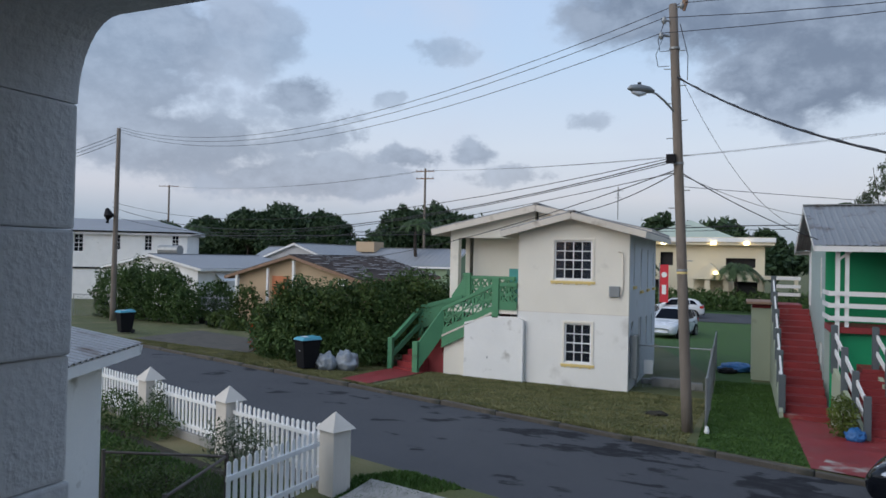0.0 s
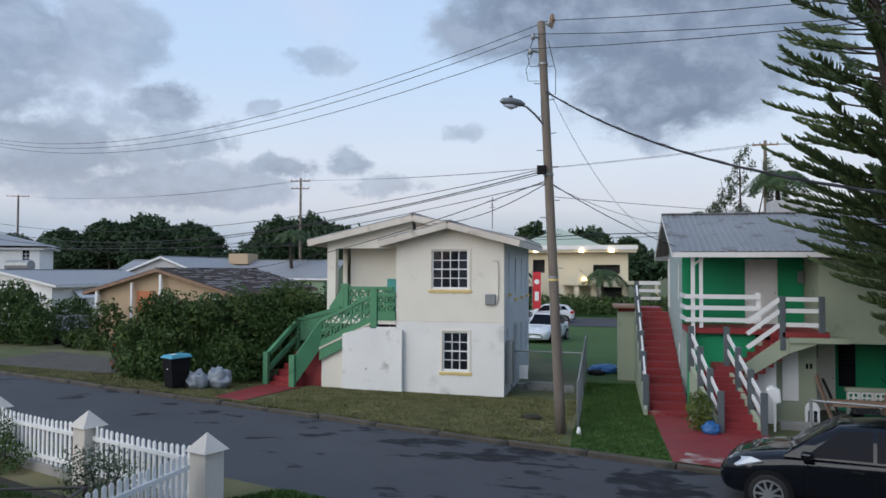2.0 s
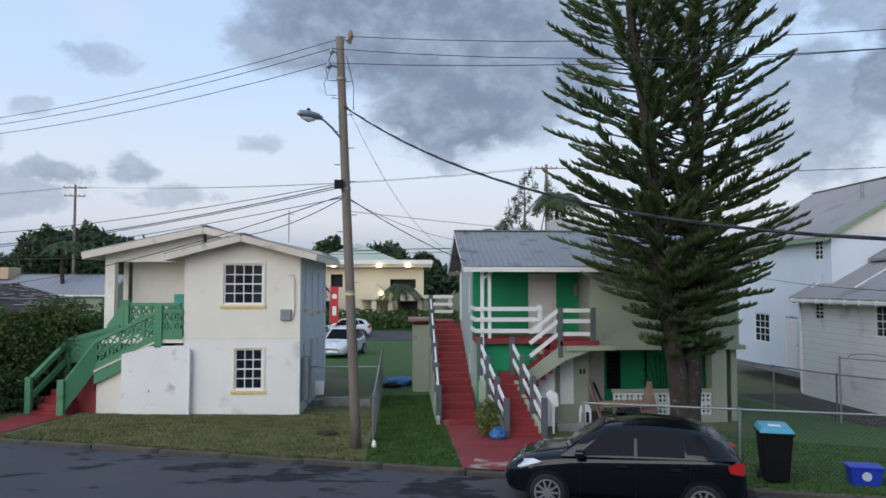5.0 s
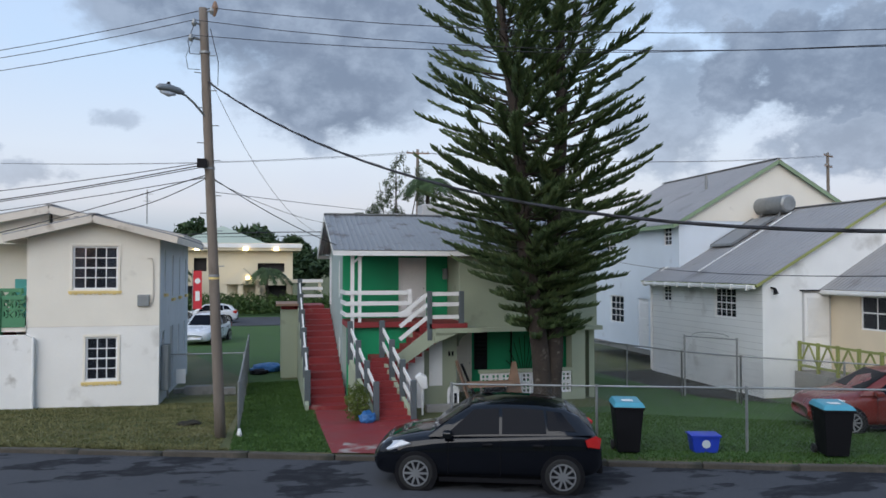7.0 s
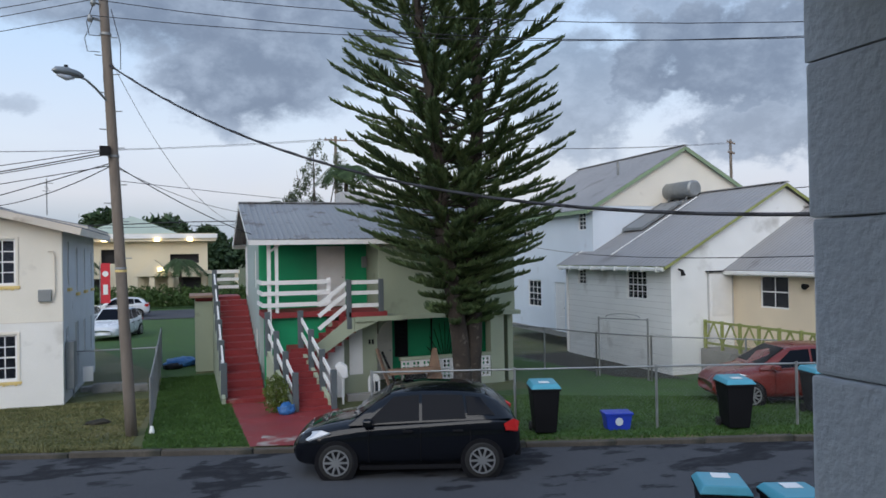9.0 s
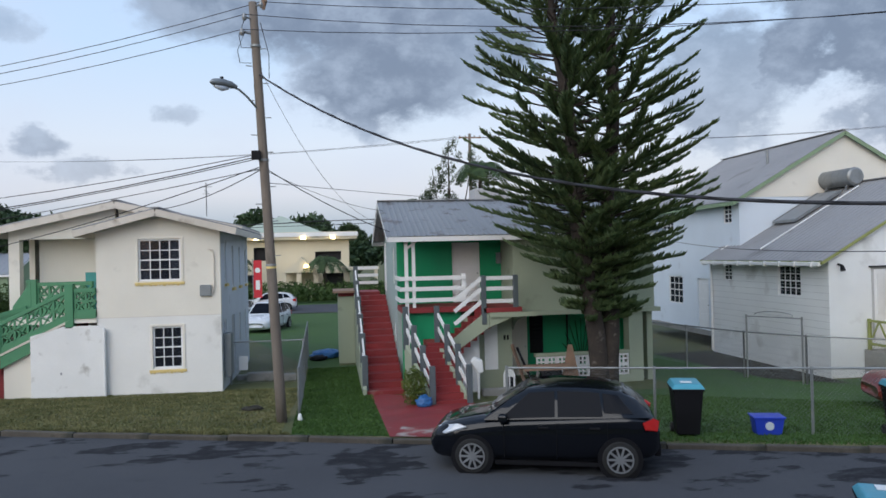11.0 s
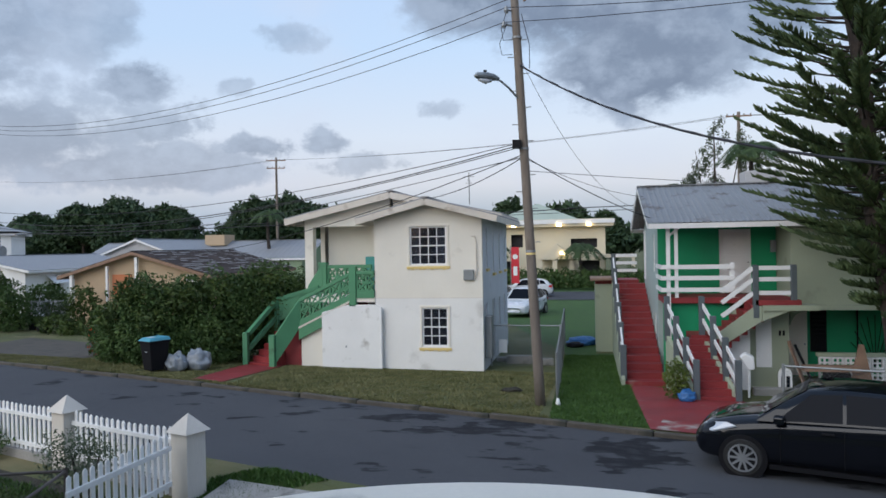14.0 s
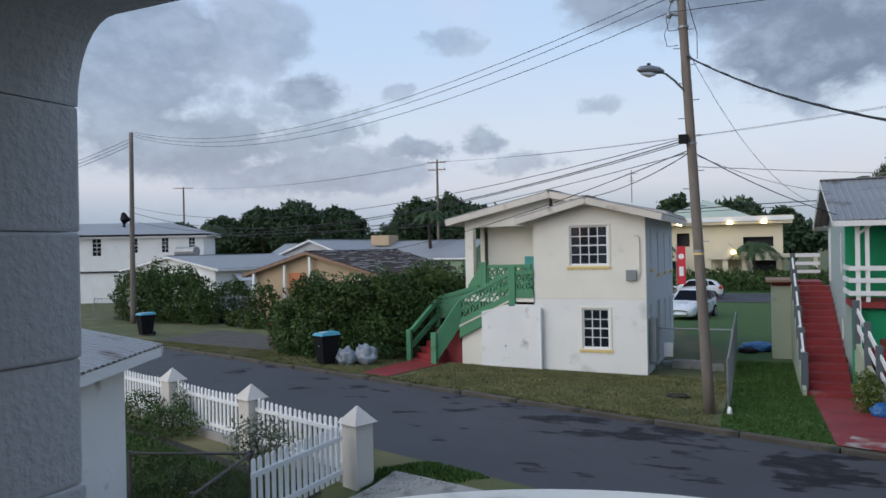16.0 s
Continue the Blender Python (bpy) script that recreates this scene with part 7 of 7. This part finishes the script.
for (x0, y0), (x1, y1) in zip(pil, pil[1:]):
    a, b = Vector((x0, y0, 0)) + fd * 0.2, Vector((x1, y1, 0)) - fd * 0.2
    picket_run(fence, a.xy, b.xy, 19, dip=0.05)
    part("plinth", Shape().beam(a + Vector((0, 0, -0.12)), b + Vector((0, 0, -0.12)), 0.18, 0.32), CONCRETE, fence)
picket_run(fence, (-15.8, 14.05), (-19.0, 15.2), 20)
gate = thing("picket_gate", "white picket gate standing open beside the pillar", "gate", (-6.55, 9.4, -0.2))
picket_run(gate, (-6.52, 10.42), (-6.62, 8.2), 15, z=0.02)

# ---------------------------------------------------------------- annex with ribbed roof
ax = thing("outbuilding", "small white outbuilding with grey ribbed sheet roof", "outbuilding", (-8.6, 6.2, -0.3))
e0, e1 = Vector((-8.24, 8.27, 2.5)), Vector((-6.75, 5.0, 2.5))
ev = (e1 - e0).normalized()
back = Vector((ev.y, -ev.x, 0))
rise = Vector((0, 0, 0.55))
part("roof", Shape().sheet(e0, e1, e1 + back * 2.6 + rise, e0 + back * 2.6 + rise, 0.16, 0.025), METAL_ROOF, ax)
part("fascia", Shape().beam(e0 + Vector((0, 0, -0.10)) + back * 0.03, e1 + Vector((0, 0, -0.10)) + back * 0.03, 0.03, 0.14), WHITE, ax)
part("end_fascia", Shape().beam(e0 + Vector((0, 0, -0.10)) + ev * 0.03, e0 + back * 2.6 + rise + Vector((0, 0, -0.10)) + ev * 0.03, 0.03, 0.14), WHITE, ax)
w0 = e0 + ev * 0.55 + back * 0.35
w1 = e1 + back * 0.35
b0, b1 = w0 + back * 2.0, w1 + back * 2.0
part("wall", Shape().slab([(w0.x, w0.y), (w1.x, w1.y), (b1.x, b1.y), (b0.x, b0.y)], -0.4, 2.44), OLD_WHITE, ax, "plain white wall")


# ---------------------------------------------------------------- chain-link fences
RUST = material("rusty_dark_steel", (0.12, 0.10, 0.09), 0.8, 0.25, 5, 40, 0.3)


def chain_fence(label, pts, z0, h, step=0.085, wire=0.0022, posts=2.9, mat=None):
    mat = mat or GALV
    f = thing("chain_link_fence", label, "fence", (*pts[0], z0))
    for (xa, ya), (xb, yb_) in zip(pts, pts[1:]):
        a, b = Vector((xa, ya, 0)), Vector((xb, yb_, 0))
        L = (b - a).length
        n = max(1, round(L / posts))
        for i in range(n + 1):
            p = a.lerp(b, i / n)
            zg = ground_z(p.x, p.y)
            part("post", Shape().tube([(p.x, p.y, zg - 0.1), (p.x, p.y, z0 + h + 0.04)], 0.03, 8), mat, f)
        part("top_rail", Shape().tube([a + Vector((0, 0, z0 + h)), b + Vector((0, 0, z0 + h))], 0.022, 8), mat, f)
        m = Shape()
        k_ = int((L + h) / step)
        for i in range(k_):
            for up in (1, -1):
                u0, u1 = i * step - h, i * step
                c0, c1 = max(u0, 0), min(u1, L)
                if c1 <= c0:
                    continue
                g0, g1 = (c0 - u0) / h, (c1 - u0) / h
                za, zb = (g0 * h, g1 * h) if up == 1 else (h - g0 * h, h - g1 * h)
                m.tube([a.lerp(b, c0 / L) + Vector((0, 0, z0 + za)), a.lerp(b, c1 / L) + Vector((0, 0, z0 + zb))], wire, 3, cap=False)
        part("wire_mesh", m, mat, f, kind="stuff")
    return f


chain_fence("galvanised chain-link front fence of the yard", [street(3.57, 1.15)[:2], street(25, 1.15)[:2]], 0.0, 1.37, wire=0.0015, posts=3.06)
chain_fence("chain-link fence beside the utility pole", [(-0.75, 17.6), (-0.85, 24.2), (-0.95, 30)], -0.15, 1.35)
chain_fence("chain-link gate fence between house and lawn", [(-3.2, 24.3), (-0.9, 24.25)], -0.2, 1.35, step=0.075, wire=0.0028)
chain_fence("leaning chain-link fence by the white block house", [(10.6, 28), (12.7, 21.0), (13.7, 19.4), (19.5, 13.6)], -0.1, 1.3)
chain_fence("chain-link fence before the far gardens", [(-38, 32.5), (-27.5, 35.6)], -0.2, 1.4, step=0.12, wire=0.004)
chain_fence("low rusty garden fence by the outbuilding", [(-9.1, 8.4), (-7.27, 9.04), (-6.74, 7.2)], -0.2, 0.95, wire=0.0012, mat=RUST)
ig = thing("iron_gate", "tall thin iron yard gate with scrolled top", "gate", (12.9, 20.6, -0.1))
for p_, q_ in (((12.75, 20.9), (13.65, 19.5)),):
    a, b = Vector((*p_, 0)), Vector((*q_, 0))
    for c in (a, b):
        part("gate_post", Shape().tube([c + Vector((0, 0, -0.2)), c + Vector((0, 0, 1.75))], 0.03, 8), GALV, ig)
    part("gate_bar", Shape().tube([a + Vector((0, 0, 1.7)), b + Vector((0, 0, 1.7))], 0.018, 6), GALV, ig)
    sc = [a.lerp(b, 0.5 + 0.35 * math.cos(t)) + Vector((0, 0, 1.75 + 0.12 * math.sin(t))) for t in np.linspace(0, math.pi, 12)]
    part("scroll", Shape().tube(sc, 0.014, 6), GALV, ig)


# ---------------------------------------------------------------- bins, boxes, clutter
def wheelie_bin(x, y, turn, label, z=None, lid=BIN_LID):
    z = ground_z(x, y) if z is None else z
    T = facing(x, y, z, turn)
    b = thing("wheelie_bin", label, "bin", (x, y, z), "household bins")
    part("tub", Shape(T).add([(-0.22, -0.26, 0.06), (0.22, -0.26, 0.06), (0.22, 0.24, 0.06), (-0.22, 0.24, 0.06), (-0.29, -0.36, 0.98), (0.29, -0.36, 0.98), (0.29, 0.34, 0.98), (-0.29, 0.34, 0.98)],
                             [(3, 2, 1, 0), (4, 5, 6, 7), (0, 1, 5, 4), (1, 2, 6, 5), (2, 3, 7, 6), (3, 0, 4, 7)]), BLACK_PLASTIC, b, bevel=0.02)
    part("rim", Shape(T).box(-0.31, 0.31, -0.38, 0.36, 0.94, 0.985), BLACK_PLASTIC, b, bevel=0.01)
    part("lid", Shape(T).add([(-0.32, -0.40, 0.99), (0.32, -0.40, 0.99), (0.32, 0.38, 0.99), (-0.32, 0.38, 0.99), (-0.26, -0.30, 1.08), (0.26, -0.30, 1.08), (0.26, 0.34, 1.10), (-0.26, 0.34, 1.10)],
                             [(3, 2, 1, 0), (4, 5, 6, 7), (0, 1, 5, 4), (1, 2, 6, 5), (2, 3, 7, 6), (3, 0, 4, 7)]), lid, b, "blue lid", bevel=0.02)
    part("lid_sticker", Shape(T).box(-0.12, 0.10, -0.22, -0.02, 1.092, 1.096), WHITE, b)
    part("handle", Shape(T).tube([(-0.25, 0.42, 0.95), (0.25, 0.42, 0.95)], 0.02, 8), BLACK_PLASTIC, b)
    for sx in (-0.25, 0.25):
        part("wheel", Shape(T).tube([(sx - 0.03, 0.26, 0.1), (sx + 0.03, 0.26, 0.1)], 0.1, 14), RUBBER, b)
    return b


wheelie_bin(7.15, 13.95, -18, "black wheeled bin with sky-blue lid by the kerb")
wheelie_bin(11.05, 12.72, -18, "black wheeled bin with blue lid on the verge")
wheelie_bin(13.95, 13.25, -14, "black wheeled bin with blue lid against the fence")
b_ = wheelie_bin(-13.45, 20.75, -25, "black wheeled bin with blue lid before the hedge")
part("printed_mark", Shape(facing(-13.45, 20.75, b_.location.z, -25)).tube([(0.02, -0.31, 0.72), (0.02, -0.325, 0.72)], 0.085, 16), MARK, b_)
wheelie_bin(-26.9, 25.9, -20, "black wheeled bin with blue lid across the street")
wheelie_bin(6.42, 7.66, 150, "wheeled bin with blue lid on the near verge", -0.13)
wheelie_bin(6.95, 7.0, 160, "second wheeled bin with blue lid on the near verge", -0.13)
bx = thing("recycling_crate", "bright blue plastic crate lying on the grass", "crate", (8.75, 13.66, 0.06))
T = facing(8.74, 13.66, ground_z(8.74, 13.66), -16)
part("tub", Shape(T).add([(-0.24, -0.16, 0), (0.24, -0.16, 0), (0.24, 0.16, 0), (-0.24, 0.16, 0), (-0.29, -0.20, 0.36), (0.29, -0.20, 0.36), (0.29, 0.20, 0.36), (-0.29, 0.20, 0.36)], [(3, 2, 1, 0), (4, 5, 6, 7), (0, 1, 5, 4), (1, 2, 6, 5), (2, 3, 7, 6), (3, 0, 4, 7)]), BLUE_BOX, bx, bevel=0.02)
part("rim", Shape(T).box(-0.31, 0.31, -0.22, 0.22, 0.34, 0.38), BLUE_BOX, bx, bevel=0.008)
part("printed_mark", Shape(T).tube([(0.0, -0.185, 0.2), (0.0, -0.195, 0.2)], 0.085, 16), MARK, bx)


def sack(x, y, w, h, mat, label, seed, cat="rubbish bag", z=None):
    """A slumped bag or a crumpled sheet."""
    bm = bmesh.new()
    bmesh.ops.create_icosphere(bm, subdivisions=4, radius=1)
    z = ground_z(x, y) if z is None else z
    for v in bm.verts:
        c = v.co
        k_ = 1 + 0.24 * noise.noise(c * 2.0 + Vector((seed, 0, 0))) + 0.12 * noise.noise(c * 5 + Vector((0, seed, 0)))
        v.co = Vector((c.x * w * k_, c.y * w * 0.8 * k_, max(0.0, (c.z * 0.5 + 0.42) * h * 1.1 * k_)))
    me = bpy.data.meshes.new("bag")
    bm.to_mesh(me)
    bm.free()
    for p in me.polygons:
        p.use_smooth = True
    ob = new("rubbish_bag" if cat == "rubbish bag" else "tarpaulin", me)
    ob.location = (x, y, z - 0.01)
    me.materials.append(mat)
    return tagged(ob, label, cat)


sack(-12.85, 21.0, 0.36, 0.55, BAG, "slumped grey rubbish bag beside the bin", 1.0)
sack(-12.3, 21.35, 0.42, 0.62, BAG, "knotted pale rubbish bag beside the bin", 2.0)
sack(-0.25, 30.0, 0.62, 0.34, TARP, "crumpled blue tarpaulin on the lawn", 3.0, "tarpaulin")
sack(-0.55, 29.3, 0.35, 0.2, BLACK_PLASTIC, "dark crumpled sheet on the lawn", 3.5, "tarpaulin")
sack(2.35, 18.55, 0.2, 0.3, TARP, "blue bag beside the potted shrub", 4.0, "tarpaulin")
wb = thing("white_chair_back", "curved white plastic seat by the stair", "chair", (3.95, 19.4, -0.1))
part("seat", Shape().prism([(3.72, 19.3, 0.92), (3.86, 19.3, 1.02), (4.06, 19.3, 0.92), (4.08, 19.3, 0.62), (3.92, 19.3, 0.58)], (0.03, 0.22, 0.02)), WHITE, wb, bevel=0.03)
part("leg", Shape().tube([(3.95, 19.4, -0.1), (3.95, 19.4, 0.62)], 0.03, 8), WHITE, wb)
# old timber and a bench in the porch front
pl = thing("timber_stack", "old boards and panels leaning in the porch", "timber", (6.3, 20.9, -0.2))
part("board", Shape().beam((5.7, 20.9, -0.2), (5.35, 21.2, 1.1), 0.14, 0.04), OLD_WOOD, pl)
part("board", Shape().beam((5.95, 20.9, -0.2), (5.5, 21.2, 1.0), 0.1, 0.04), BLACK_PLASTIC, pl)
part("gable_frame", Shape().prism([(6.75, 20.9, -0.1), (7.35, 20.9, -0.1), (7.12, 20.9, 1.05), (7.0, 20.9, 1.05)], (0, 0.05, 0)), OLD_WOOD, pl)
part("bench_top", Shape().box(5.6, 7.0, 20.7, 21.0, 0.35, 0.5), OLD_WOOD, pl)
part("cage", Shape().box(6.1, 6.7, 20.6, 20.9, -0.1, 0.34), BLACK_PLASTIC, pl, bevel=0.01)
hw = thing("window_sash", "small white arched window sash leaning by the step", "window", (5.15, 20.7, -0.2))
part("sash", Shape().box(4.95, 5.3, 20.7, 20.74, -0.25, 0.25).prism([(4.95 + 0.175 + 0.175 * math.cos(a), 20.7, 0.2502 + 0.2 * math.sin(a)) for a in np.linspace(0, math.pi, 9)], (0, 0.04, 0)), WHITE, hw)
for x in (5.02, 5.15):
    part("pane", Shape().box(x, x + 0.09, 20.69, 20.699, -0.18, 0.22), CAR_GLASS, hw)
kb3 = Shape()
kb3.box(4.2, 5.6, 20.0, 20.25, -0.25, 0.02)
solid("low_block_wall", kb3, CONCRETE, "low grey block wall by the stair", "wall", bevel=0.02)
for i, (x, y, w) in enumerate(((-2.2, 24.9, 1.1), (-1.4, 24.7, 0.45), (-2.9, 25.3, 0.5))):
    solid("concrete_block", Shape(facing(x, y, -0.22, 10 * i)).box(-w / 2, w / 2, -0.15, 0.15, 0, 0.28 - 0.06 * i), CONCRETE, "grey concrete block lying on the grass", "block", group="loose blocks", bevel=0.02)
solid("notice_board", Shape(facing(-2.8, 24.2, 0.25, 5)).box(-0.14, 0.14, 0, 0.02, 0, 0.45), WHITE, "small white board hung on the gate fence", "sign", bevel=0.005)
fl_ = thing("banner", "tall red feather banner with white marks", "banner", (-5.4, 56, -0.3))
part("cloth", Shape().box(-5.75, -5.15, 56, 56.03, 0.9, 3.7), RED_SIGN, fl_)
part("staff", Shape().tube([(-5.8, 56, -0.3), (-5.8, 56, 3.8)], 0.03, 6), GALV, fl_)
part("printed_mark", Shape().tube([(-5.45, 55.97, 2.95), (-5.45, 55.99, 2.95)], 0.2, 14), WHITE, fl_)
part("printed_bar", Shape().box(-5.6, -5.3, 55.97, 55.99, 1.5, 2.2), WHITE, fl_)
solid("white_stone", Shape(facing(-0.72, 17.35, 0.0)).tube([(0, 0, 0.0), (0, 0, 0.08), (0, 0, 0.2)], [0.055, 0.06, 0.03], 9), WHITE, "small white painted stone by the fence post", "stone", smooth=True)
sack(-2.0, 19.2, 0.28, 0.10, SOIL, "small heap of dead leaves on the verge", 6.0, "leaf heap")
pots = [(-29.0, 33.6), (-28.0, 33.0), (-27.2, 32.3), (-30.3, 34.0)]
for i, (x, y) in enumerate(pots):
    p_ = thing("plant_pot", "dark garden pot with leafy plant", "plant pot", (x, y, -0.25), "garden pots")
    part("pot", Shape().tube([(x, y, -0.25), (x, y, 0.1), (x, y, 0.12)], [0.16, 0.22, 0.2], 12), BLACK_PLASTIC, p_)
    part("leaves", leaf_shape(blob_points(x, y, 0.35, 0.3, 0.3, 0.3, 120, 0.2), 0.1), SHRUB, p_)
